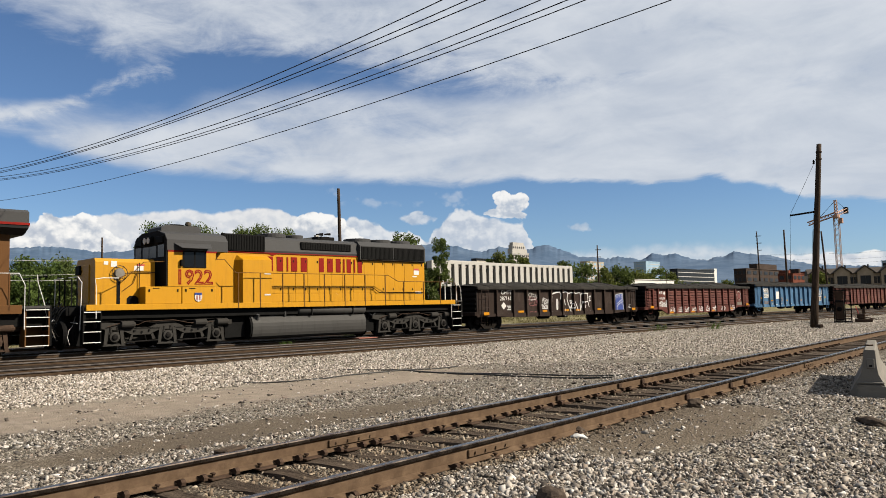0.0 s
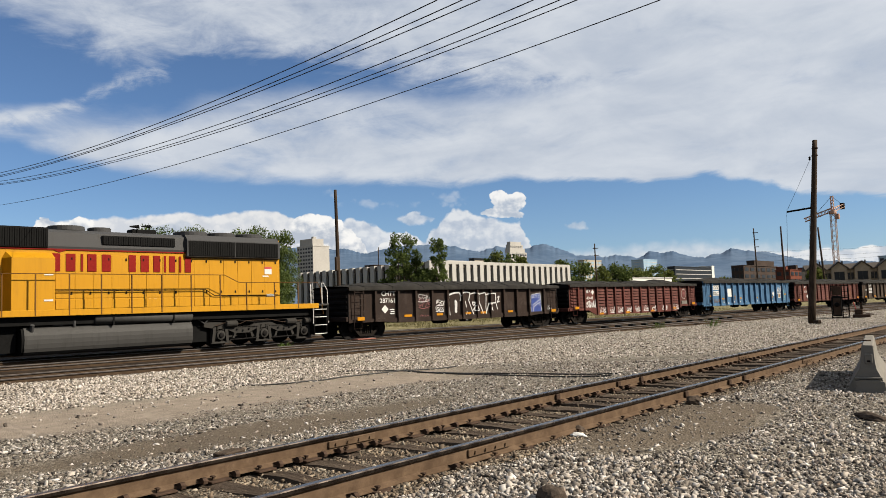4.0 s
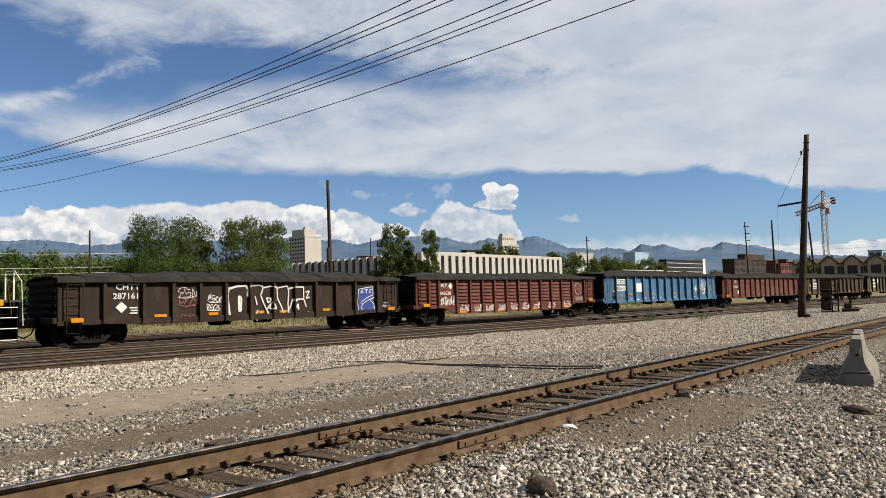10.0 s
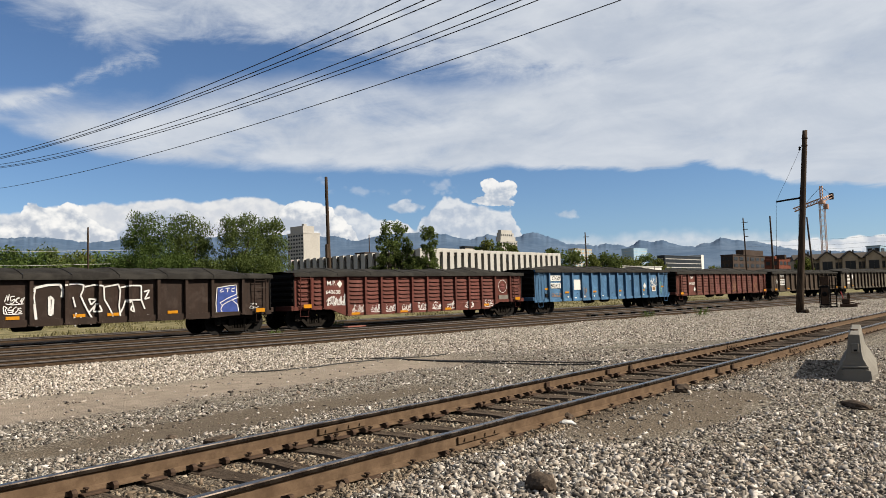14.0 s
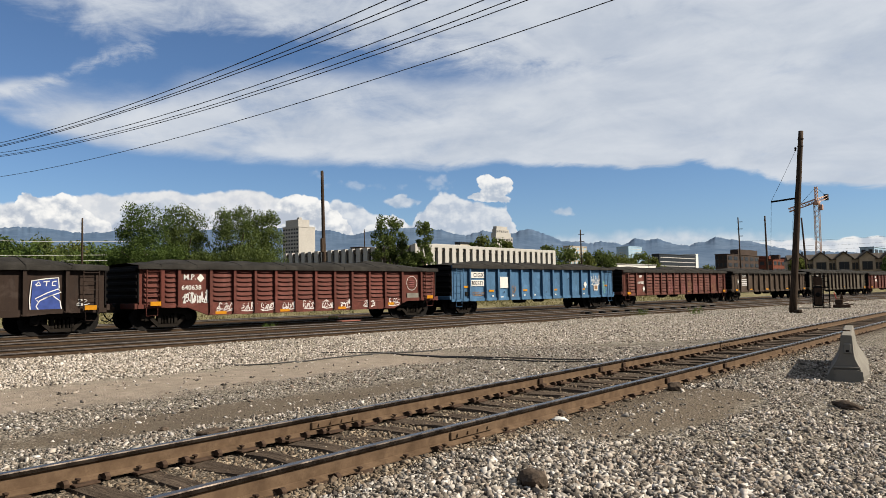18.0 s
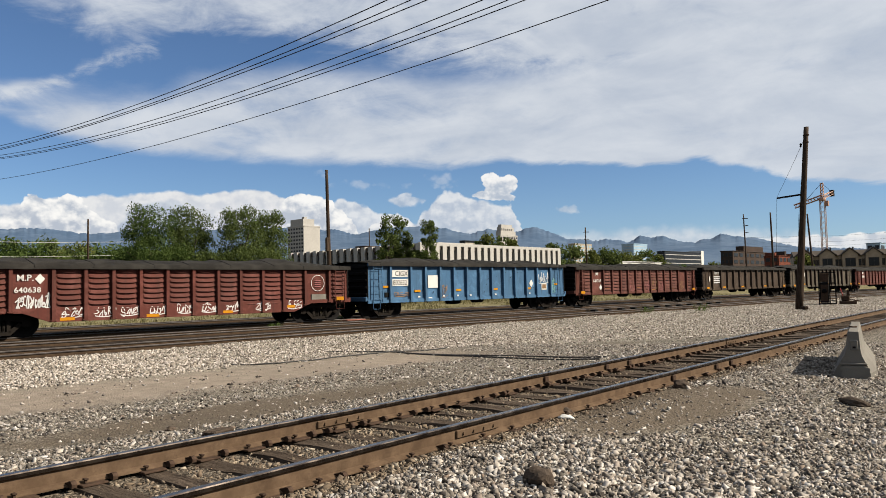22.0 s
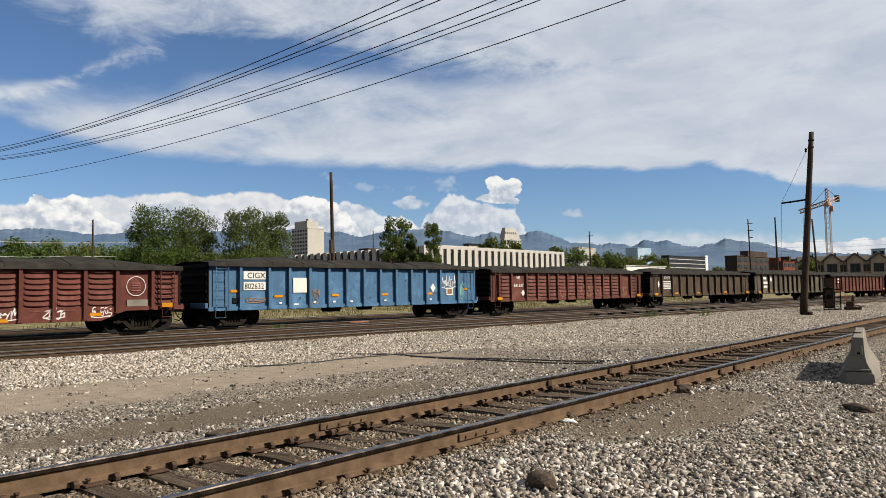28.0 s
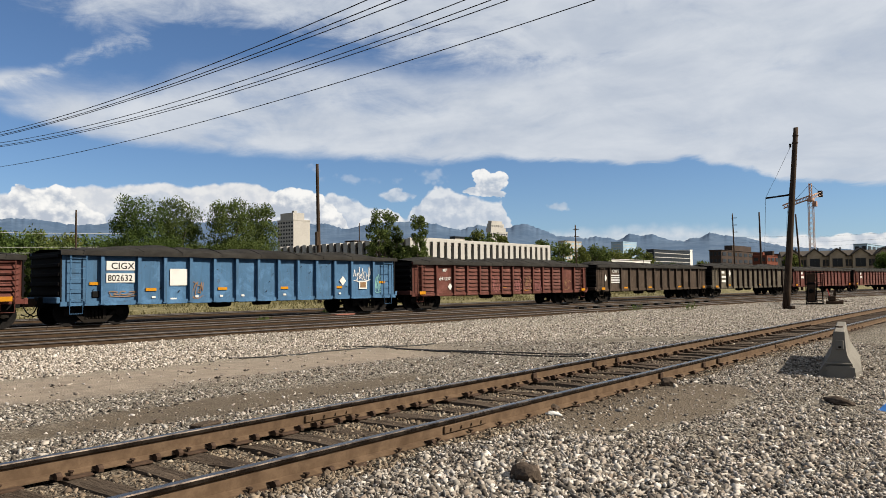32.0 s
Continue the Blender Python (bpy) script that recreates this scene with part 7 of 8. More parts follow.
cables()
thing("marker_plate", "weathered red plate lying between the tracks", "plate", pose(23.6, y_track(23.6, -2.2), 0.16, 0, 0, -2), shape=Shape().box(-0.55, 0.55, -0.2, 0.2, 0.0, 0.05, 0.01), mat=plain("faded_red_plate", (0.154, 0.0655, 0.0501), 0.8, 0.0, 0.3))
thing("litter_bag", "crumpled blue plastic on gravel", "litter", pose(10.22, 1.95, on_ground(10.22, 1.95)), shape=Shape().add([(-0.15, -0.05, 0), (0.15, -0.06, 0.01), (0.17, 0.07, 0.0), (-0.12, 0.08, 0.0), (0.0, 0.0, 0.09), (0.09, -0.01, 0.06)], [(0, 1, 5, 4), (1, 2, 5), (2, 3, 4, 5), (3, 0, 4), (3, 2, 1, 0)]), mat=plain("blue_plastic", (0.0154, 0.1232, 0.385), 0.4))


def switch_plates():
    c = thing("switch_gear", "row of black switch plates along the yard track", "switch gear")
    me = Shape().box(-0.16, 0.16, -0.16, 0.16, 0, 0.10, 0.02).mesh("plate", M_BLACK)
    for i in range(12):
        x = 36.5 + i * 1.35
        part("plate", me, M_BLACK, c, "", pose(x, y_track(x, -6.5), 0.10))


switch_plates()


def wires():
    for x, a, b, c in ((14.45, 0.00195, -0.1098, 10.617), (15.04, 0.00164, -0.0907, 10.462), (15.37, 0.00139, -0.0740, 10.272), (16.63, 0.00181, -0.0987, 10.568), (17.19, 0.00167, -0.0899, 10.477), (17.62, 0.00156, -0.0826, 10.434), (19.67, 0.00106, -0.0696, 10.430)):
        pts = [(0.55 * x, 0.55 * y, 0.675 + 0.55 * (a * y * y + b * y + c)) for y in range(-20, 101, 2)]
        thing("overhead_wire", "thin black overhead wire crossing the yard", "wire", group="overhead wires", shape=Shape().sweep([(0.0080 * math.cos(t), 0.0080 * math.sin(t)) for t in (0, 1.05, 2.09, 3.14, 4.19, 5.24)], pts), mat=M_WIRE)


wires()


# ---- beyond the tracks ----
def bearing(az, r):
    return r * math.cos(radians(az)), r * math.sin(radians(az))


def tree(x, y, h, w, seed, leaf, label, droop=0.3, clumps=46, per=70, size=0.2, low=0.22, name="tree", peak=0.42):
    rng = random.Random(seed)
    z = ground_z(x, y)
    c = thing(name, label, "tree", pose(x, y, z))
    s = Shape()
    s.rod((0, 0, -0.2), (0.1, 0, h * 0.3), 0.028 * h, 9, 0.02 * h).rod((0.1, 0, h * 0.3), (0.0, 0.1, h * 0.62), 0.02 * h, 8, 0.008 * h)
    part("trunk", s, M_BARK, c)
    for k in range(7):
        a = rng.uniform(0, 6.28)
        z0 = h * rng.uniform(0.18, 0.5)
        q = (math.cos(a) * w * rng.uniform(0.25, 0.42), math.sin(a) * w * rng.uniform(0.25, 0.42), z0 + h * rng.uniform(0.15, 0.35))
        part("limb", Shape().rod((0.05, 0, z0), q, 0.011 * h, 6, 0.004 * h), M_BARK, c)
    verts, faces = [], []
    for k in range(clumps):
        t = rng.random()
        zz = h * (low + (0.96 - low) * t)
        wide = w * 0.5 * (1 - 0.9 * abs(t - peak) ** 1.7 * 1.6) * rng.uniform(0.55, 1.05)
        a = rng.uniform(0, 6.28)
        rad = wide * math.sqrt(rng.uniform(0.15, 1.0))
        cx, cy = rad * math.cos(a), rad * math.sin(a)
        cr = w * rng.uniform(0.10, 0.19)
        for _ in range(per):
            d = Vector((rng.gauss(0, 1), rng.gauss(0, 1), rng.gauss(0, 0.8)))
            d *= cr * 0.62 * min(1.0, 1.5 / max(d.length, 0.01))
            p = Vector((cx, cy, zz)) + d - Vector((0, 0, droop * (d.x * d.x + d.y * d.y) / cr))
            l = size * rng.uniform(0.6, 1.5)
            u = Vector((rng.uniform(-1, 1), rng.uniform(-1, 1), rng.uniform(-1.2, 0.5) - droop)).normalized() * l
            v = u.cross(Vector((rng.uniform(-1, 1), rng.uniform(-1, 1), rng.uniform(-1, 1)))).normalized() * l * 0.42
            n = len(verts)
            verts += [tuple(p - u * 0.5), tuple(p + v * 0.5), tuple(p + u * 0.5), tuple(p - v * 0.5)]
            faces.append((n, n + 1, n + 2, n + 3))
    part("crown", raw("crown", verts, faces, leaf), leaf, c, "loose crown of small leaves")
    return c


def trees():
    for az, r, h, w, seed, m, lab in ((62.5, 74, 9.4, 5.2, 1, M_LEAF_D, "broad green willow beside the tracks"), (59.9, 76, 9.6, 4.6, 2, M_LEAF, "broad green willow beside the tracks"),
                                      (56.3, 75, 9.5, 4.9, 3, M_LEAF, "wide willow with drooping twigs"), (54.3, 77, 9.4, 4.2, 4, M_LEAF, "wide willow with drooping twigs"),
                                      (64.0, 79, 5.6, 3.6, 15, M_LEAF_D, "young willow beside the tracks"), (58.3, 74, 5.2, 4.2, 16, M_LEAF, "young willow beside the tracks"),
                                      (61.3, 72, 5.6, 5.2, 17, M_LEAF_D, "young willow beside the tracks"), (55.3, 73, 5.4, 5.4, 18, M_LEAF, "young willow beside the tracks")):
        x, y = bearing(az, r)
        tree(x, y, h, w, seed, m, lab, 0.3, 105, 160, 0.195, 0.14, peak=0.62)
    for az, r, h, w, seed in ((45.5, 66, 7.9, 2.5, 5), (44.6, 67, 7.8, 2.3, 6), (42.6, 66, 7.3, 2.1, 7), (46.4, 68, 4.0, 2.6, 8), (43.6, 66, 4.6, 2.8, 9)):
        x, y = bearing(az, r)
        tree(x, y, h, w, seed, M_LEAF, "slender green elm by the white hall", 0.0, 62, 100, 0.20, 0.06, peak=0.55)
    k = 30
    for az, r, h, w, m in ((74.5, 128, 8.1, 9, M_LEAF_D), (72.0, 124, 7.7, 9, M_LEAF_D), (69.9, 130, 8.8, 9, M_LEAF_D), (68.0, 126, 8.4, 8, M_LEAF), (66.2, 128, 7.9, 8, M_LEAF_D), (64.8, 122, 7.3, 7, M_LEAF_D), (76, 150, 11.3, 11, M_LEAF_D), (73.5, 165, 12.3, 12, M_LEAF_Y), (71.2, 150, 11.2, 10, M_LEAF_D), (69.2, 158, 12.1, 11, M_LEAF), (67.2, 150, 10.8, 9, M_LEAF_Y), (65.3, 160, 11.4, 11, M_LEAF_D), (63.4, 155, 9.9, 11, M_LEAF_D), (48.4, 190, 9.0, 9, M_LEAF_D),
                           (38.0, 175, 13.5, 6.5, M_LEAF_Y), (37.0, 172, 12.9, 6.0, M_LEAF), (36.3, 174, 12.4, 4.5, M_LEAF_Y), (38.9, 176, 12.2, 4.5, M_LEAF_D), (33.2, 178, 11.2, 7.5, M_LEAF), (31.9, 182, 10.8, 8, M_LEAF), (30.4, 185, 9.8, 8, M_LEAF_Y), (29.2, 190, 10.0, 8.5, M_LEAF),
                           (27.8, 230, 11.0, 9, M_LEAF_Y), (26.6, 235, 11.2, 9, M_LEAF), (25.7, 240, 10.0, 8, M_LEAF_Y), (24.0, 260, 7.0, 7, M_LEAF_D), (21.9, 250, 7.2, 7, M_LEAF_Y), (16.2, 210, 7.6, 6, M_LEAF_Y), (20.0, 250, 5.6, 6, M_LEAF_D), (10.6, 200, 7.0, 6, M_LEAF_D)):
        x, y = bearing(az, r)
        tree(x, y, h, w, k, m, "green street tree among the houses", 0.2, 66, 64, 0.6, 0.03)
        k += 1


trees()


def footprint(r, left, corner, right):
    x0, y0 = bearing(corner, r)
    return x0, y0 / math.tan(radians(right)), y0, x0 * math.tan(radians(left))


def tower_block(label, r, left, corner, right, el, wall, glass, floors, bays, side_bays, plain_front=False, category="building", name="office_building", band=0.5):
    x0, x1, y0, y1 = footprint(r, left, corner, right)
    h = 1.5 + r * math.tan(radians(el))
    c = thing(name, label, category, pose(x0, y0, 0))
    w, d = x1 - x0, max(y1 - y0, 6.0)
    part("wall", Shape().box(0, w, 0, d, -1, h), wall, c)
    part("roof", Shape().box(-0.3, w + 0.3, -0.3, d + 0.3, h, h + 0.02 * h, 0.1), wall, c)
    fh = h / floors
    for f in range(1, floors):
        z = f * fh + 0.25 * fh
        if not plain_front:
            for b in range(bays):
                a = w * (b + 0.18) / bays if bays > 1 else 0.02 * w
                part("window", Shape().box(a, a + w / bays * (0.64 if bays > 1 else 0.96), -0.15, 0.2, z, z + fh * band), glass, c)
        for b in range(side_bays):
            a = d * (b + 0.2) / side_bays
            part("window", Shape().box(-0.15, 0.2, a, a + d / side_bays * 0.6, z, z + fh * band), glass, c)
    return c, w, d, h


def striped_hall():
    """A long low hall with white upright fins."""
    x0, x1, y0, y1, h = 88.3, 129.0, 82.8, 117.0, 9.0
    c = thing("exhibition_hall", "long flat hall clad with white upright fins", "hall", pose(x0, y0, 0))
    w, d = x1 - x0, y1 - y0
    part("wall", Shape().box(0.6, w - 0.6, 0.6, d, -0.5, h - 0.4), M_DARK_GLASS, c)
    part("parapet", Shape().box(0.25, w - 0.25, 0.25, d, h - 1.0, h - 0.25), M_ROOF, c)
    part("parapet_cap", Shape().box(0, w, 0, 0.5, h - 0.5, h + 0.05, 0.05), M_PANEL_W, c)
    fin = Shape().prism_z([(-0.50, 0.0), (0.50, 0.0), (0.36, 0.75), (-0.36, 0.75)], -0.5, h - 0.1).mesh("fin", M_PANEL_W)
    n = 23
    for i in range(n):
        part("fin", fin, M_PANEL_W, c, "", pose(0.5 + (w - 1.0) * i / (n - 1), -0.02, 0))
    side = Shape().prism_z([(0.0, -0.50), (0.0, 0.50), (0.75, 0.36), (0.75, -0.36)], -0.5, h - 0.1).mesh("fin", M_PANEL_W)
    m = 19
    for i in range(m):
        part("fin", side, M_PANEL_W, c, "", pose(-0.02, 0.5 + (d - 1.0) * i / (m - 1), 0))
    part("roof", Shape().box(0.5, w - 0.5, 0.5, d - 0.5, h - 0.45, h - 0.35), M_ROOF, c)
    part("roof_unit", Shape().box(12, 15, 12, 15, h - 0.4, h + 0.9, 0.1), M_ROOF, c)


def skyline():
    c, w, d, h = tower_block("tall pale stone office tower with a blank sunlit side", 900, 52.95, 51.8, 50.6, 4.85, M_PALE, M_DARK_GLASS, 18, 8, 6, True)
    part("penthouse", Shape().box(2, w - 6, 3, d - 3, h, h + 9.5), M_PALE, c)
    part("penthouse", Shape().box(5, 9, 5, 9, h + 9.5, h + 12), M_PALE, c)
    c, w, d, h = tower_block("stepped pale tower with banded windows", 1100, 37.2, 37.1, 35.85, 3.9, M_PALE, M_DARK_GLASS, 16, 9, 2)
    for k, (i, z0, z1) in enumerate(((2.5, 0, 7), (5, 7, 13), (7.5, 13, 17))):
        part("setback", Shape().box(i, w - i, i * 0.5, max(d, 10), h + z0, h + z1), M_PALE, c)
    for k in range(6):
        a = 6 + (w - 12) * k / 6
        part("window", Shape().box(a, a + 1.6, 2.2, 2.6, h + 8, h + 11), M_DARK_GLASS, c)
    tower_block("blue glass office block", 900, 28.26, 27.4, 26.44, 2.95, M_BLUE_GLASS, M_PANEL_W, 14, 1, 1, band=0.14)
    tower_block("low pale office block with blue windows", 800, 32.1, 31.7, 30.4, 3.1, M_BEIGE, M_BLUE_GLASS, 12, 5, 3)
    c, w, d, h = tower_block("dark glass office with white window bands", 600, 25.35, 25.25, 22.75, 2.35, M_DARK_GLASS, M_PANEL_W, 8, 1, 1, band=0.16)
    part("stair_tower", Shape().box(w, w + 5, 0, 12, -1, h + 2), M_WHITE, c, "white stair tower")
    tower_block("long white flat warehouse", 205, 28.9, 28.6, 25.5, 1.72, M_WHITE, M_DARK_GLASS, 2, 1, 1, True, name="warehouse")
    tower_block("low white flat shed", 300, 23.6, 23.5, 21.6, 1.05, M_WHITE, M_DARK_GLASS, 2, 1, 1, True, name="warehouse")
    c, w, d, h = tower_block("brown brick warehouse with dark windows", 400, 20.95, 20.65, 17.7, 2.2, M_BRICK, M_DARK_GLASS, 5, 9, 3, name="brick_building")
    part("roof_storey", Shape().box(w * 0.30, w * 0.72, 2, d, h, h + 3.2), M_BRICK, c)
    c, w, d, h = tower_block("red brick block under construction", 350, 17.9, 17.7, 14.4, 1.75, M_REDBRICK, M_DARK_GLASS, 4, 16, 2, name="brick_building")
    for k in range(6):
        part("roof_unit", Shape().box(1 + k * w / 6.2, 3.4 + k * w / 6.2, 2, 6, h, h + 1.6 + 0.8 * (k % 2)), M_BRICK if k % 2 else M_REDBRICK, c)
    tower_block("pale hall with a low curved roof", 420, 42.0, 41.8, 39.2, 3.45, M_PANEL_W, M_DARK_GLASS, 3, 1, 1, True, name="hall")
    tower_block("brown brick building behind the white hall", 330, 47.5, 47.3, 45.0, 3.3, M_BRICK, M_DARK_GLASS, 4, 6, 2, True, name="brick_building")
    tower_block("dark office block behind trees", 700, 39.9, 39.8, 38.2, 3.55, M_DARK_GLASS, M_BEIGE, 9, 1, 1)
    tower_block("flat grey office roof behind the houses", 420, 11.9, 11.6, 10.2, 2.35, M_BLUE_GLASS, M_DARK_GLASS, 5, 6, 2)


striped_hall()
skyline()


def town_houses():
    """A row of tan houses, each with a gabled bay to the yard."""
    turn, pitch, r = -68.0, 6.02, 250.0
    x, y = bearing(14.71, r)
    dx, dy = math.cos(radians(turn)), math.sin(radians(turn))
    for k in range(-1, 9):
        u = pitch * (k - 0.5)
        c = thing("town_house", "tan stucco town house with a gabled bay and dark windows", "house", pose(x + u * dx, y + u * dy, 0, 0, 0, turn), group="row of town houses")
        w = pitch - 0.05
        part("wall", Shape().box(0, w, 0.9, 11, -0.5, 8.6), M_TOWN, c)
        part("bay", Shape().prism([(0.9, -0.5), (5.0, -0.5), (5.0, 8.9), (2.95, 10.5), (0.9, 8.9)], 0, 4.0), M_TOWN, c)
        part("roof", Shape().prism_x([(0.4, 8.5), (0.4, 8.75), (5.6, 10.4), (11.4, 8.75), (11.4, 8.5)], -0.02, w + 0.02), M_ROOF, c, "brown shingle roof")
        part("gable_roof", Shape().prism([(0.4, 8.62), (2.95, 10.62), (5.5, 8.62), (5.5, 8.92), (2.95, 10.95), (0.4, 8.92)], -0.4, 5.0), M_ROOF, c, "gable roof over the bay")
        part("vent_stack", Shape().box(4.3, 4.7, 5, 5.4, 10.2, 11.3), M_LGREY, c)
        for a, b, z, h, d in ((1.6, 4.3, 5.4, 2.5, 0.0), (1.6, 4.3, 1.4, 2.4, 0.0), (5.15, 5.9, 5.6, 2.0, 0.9), (0.05, 0.75, 5.6, 2.0, 0.9), (5.15, 5.9, 1.6, 2.0, 0.9)):
            wn = part("window", Shape().box(a, b, d - 0.10, d + 0.1, z, z + h), M_ROOF, c, "dark framed window")
            m = (a + b) / 2
            for p, q in ((a + 0.1, m - 0.05), (m + 0.05, b - 0.1)):
                part("pane", Shape().box(p, q, d - 0.14, d - 0.09, z + 0.12, z + h - 0.12), M_DARK_GLASS, wn)
        part("band", Shape().box(0.85, 5.05, -0.12, 0.1, 4.2, 4.6), M_ROOF, c)


town_houses()


def lattice(c, a, b, w, n, mat, name, r=0.14):
    """A square lattice boom from a to b."""
    a, b = Vector(a), Vector(b)
    q = (b - a).to_track_quat("Z", "Y").to_matrix()
    cs = [q @ Vector((sx * w / 2, sy * w / 2, 0)) for sx, sy in ((-1, -1), (1, -1), (1, 1), (-1, 1))]
    boom = part(name, Shape().rod(a + cs[0], b + cs[0], r, 4).rod(a + cs[1], b + cs[1], r, 4).rod(a + cs[2], b + cs[2], r, 4).rod(a + cs[3], b + cs[3], r, 4), mat, c)
    for i in range(n):
        p, s = a + (b - a) * i / n, Shape()
        t = a + (b - a) * (i + 1) / n
        for j in range(4):
            s.rod(p + cs[j], t + cs[(j + 1) % 4], r * 0.6, 4)
        part("brace", s, mat, boom)


def crane():
    x, y = bearing(14.85, 380)
    c = thing("tower_crane", "orange tower crane above the brick buildings", "crane", pose(x, y, 0))
    u = Vector((math.sin(radians(14.74)), -math.cos(radians(14.74)), 0))      # to the right as seen from the yard
    v = Vector((math.cos(radians(14.74)), math.sin(radians(14.74)), 0))
    lattice(c, (0, 0, 0), (0, 0, 37.5), 2.0, 16, M_CRANE_PALE, "mast", 0.15)
    lattice(c, (0, 0, 39.0), tuple(-u * 11.5 + Vector((0, 0, 35.2))), 1.5, 9, M_CRANE, "jib", 0.20)
    lattice(c, (0, 0, 38.6), tuple(u * 4.2 + v * 8 + Vector((0, 0, 41.3))), 1.3, 5, M_CRANE, "counter_jib", 0.16)
    lattice(c, (0, 0, 38), (0, 0, 45.2), 1.0, 5, M_CRANE, "tower_head", 0.15)
    part("counterweight", Shape().box(-1.0, 1.0, -0.8, 0.8, -1.6, 1.2), M_BLACK, c, "", Matrix.Translation(u * 4.0 + v * 8 + Vector((0, 0, 41.2))))
    part("slewing_ring", Shape().lathe([(1.5, 37.0), (1.6, 37.5), (1.4, 38.6)], (0, 0, 0), "z", 12), M_CRANE, c)
    part("operator_cab", Shape().box(-0.9, 0.9, -0.9, 0.9, 34.6, 37.0, 0.1), M_CRANE, c, "", Matrix.Translation(u * 1.6))
    part("stay", Shape().rod((0, 0, 45.0), tuple(-u * 7 + Vector((0, 0, 37.4))), 0.09, 4).rod((0, 0, 45.0), tuple(u * 4 + v * 8 + Vector((0, 0, 41.6))), 0.09, 4), M_BLACK, c)


crane()


def far_poles():
    for az, r, el, rad, lean, bars in ((49.9, 55, 8.70, 0.17, (-0.15, 0.05), 0), (66.43, 90, 5.12, 0.14, (0, 0), 0), (30.77, 140, 4.18, 0.16, (-0.1, 0.1), 2), (18.05, 120, 4.62, 0.17, (-0.1, 0.1), 0), (19.75, 150, 4.64, 0.16, (-0.2, 0.2), 3),
                                       (15.55, 120, 4.48, 0.17, (-0.1, 0.55), 0), (46.95, 150, 4.55, 0.13, (0, 0), 0), (26.0, 170, 2.1, 0.08, (0, 0), 0)):
        x, y = bearing(az, r)
        h = 1.5 + r * math.tan(radians(el))
        c = pole(x, y, h, rad, lean, "distant dark wooden utility pole")
        for k in range(bars):
            z = h - 0.8 - 1.3 * k
            part("crossarm", Shape().box(-0.5 + 0.1 * k, 0.5, -0.06, 0.06, z, z + 0.12), M_POLE, c, "", pose(0, 0, 0, 0, 0, az - 90))
        if az == 49.9:
            part("transformer_bracket", Shape().box(-0.35, -0.12, -0.1, 0.1, h * 0.42, h * 0.42 + 1.0, 0.04), M_POLE, c)
    for k, (z, az0, az1) in enumerate(((7.6, 79, 60), (6.1, 79, 62), (5.5, 79, 62))):
        a, b = bearing(az0, 92), bearing(az1, 92)
        thing("overhead_wire", "thin pale distant overhead wire", "wire", group="distant wires", shape=Shape().pipe([(*a, z), ((a[0] + b[0]) / 2, (a[1] + b[1]) / 2, z - 0.25), (*b, z)], 0.022, 4), mat=M_WHITE)
    for k, z in enumerate((9.6, 8.6, 7.9)):
        a, b = bearing(19.75, 149), bearing(8.0, 150)
        thing("overhead_wire", "thin distant overhead wire", "wire", group="distant wires", shape=Shape().pipe([(*a, z), ((a[0] + b[0]) / 2, (a[1] + b[1]) / 2, z - 0.4), (*b, z)], 0.013, 4), mat=M_LGREY)


far_poles()


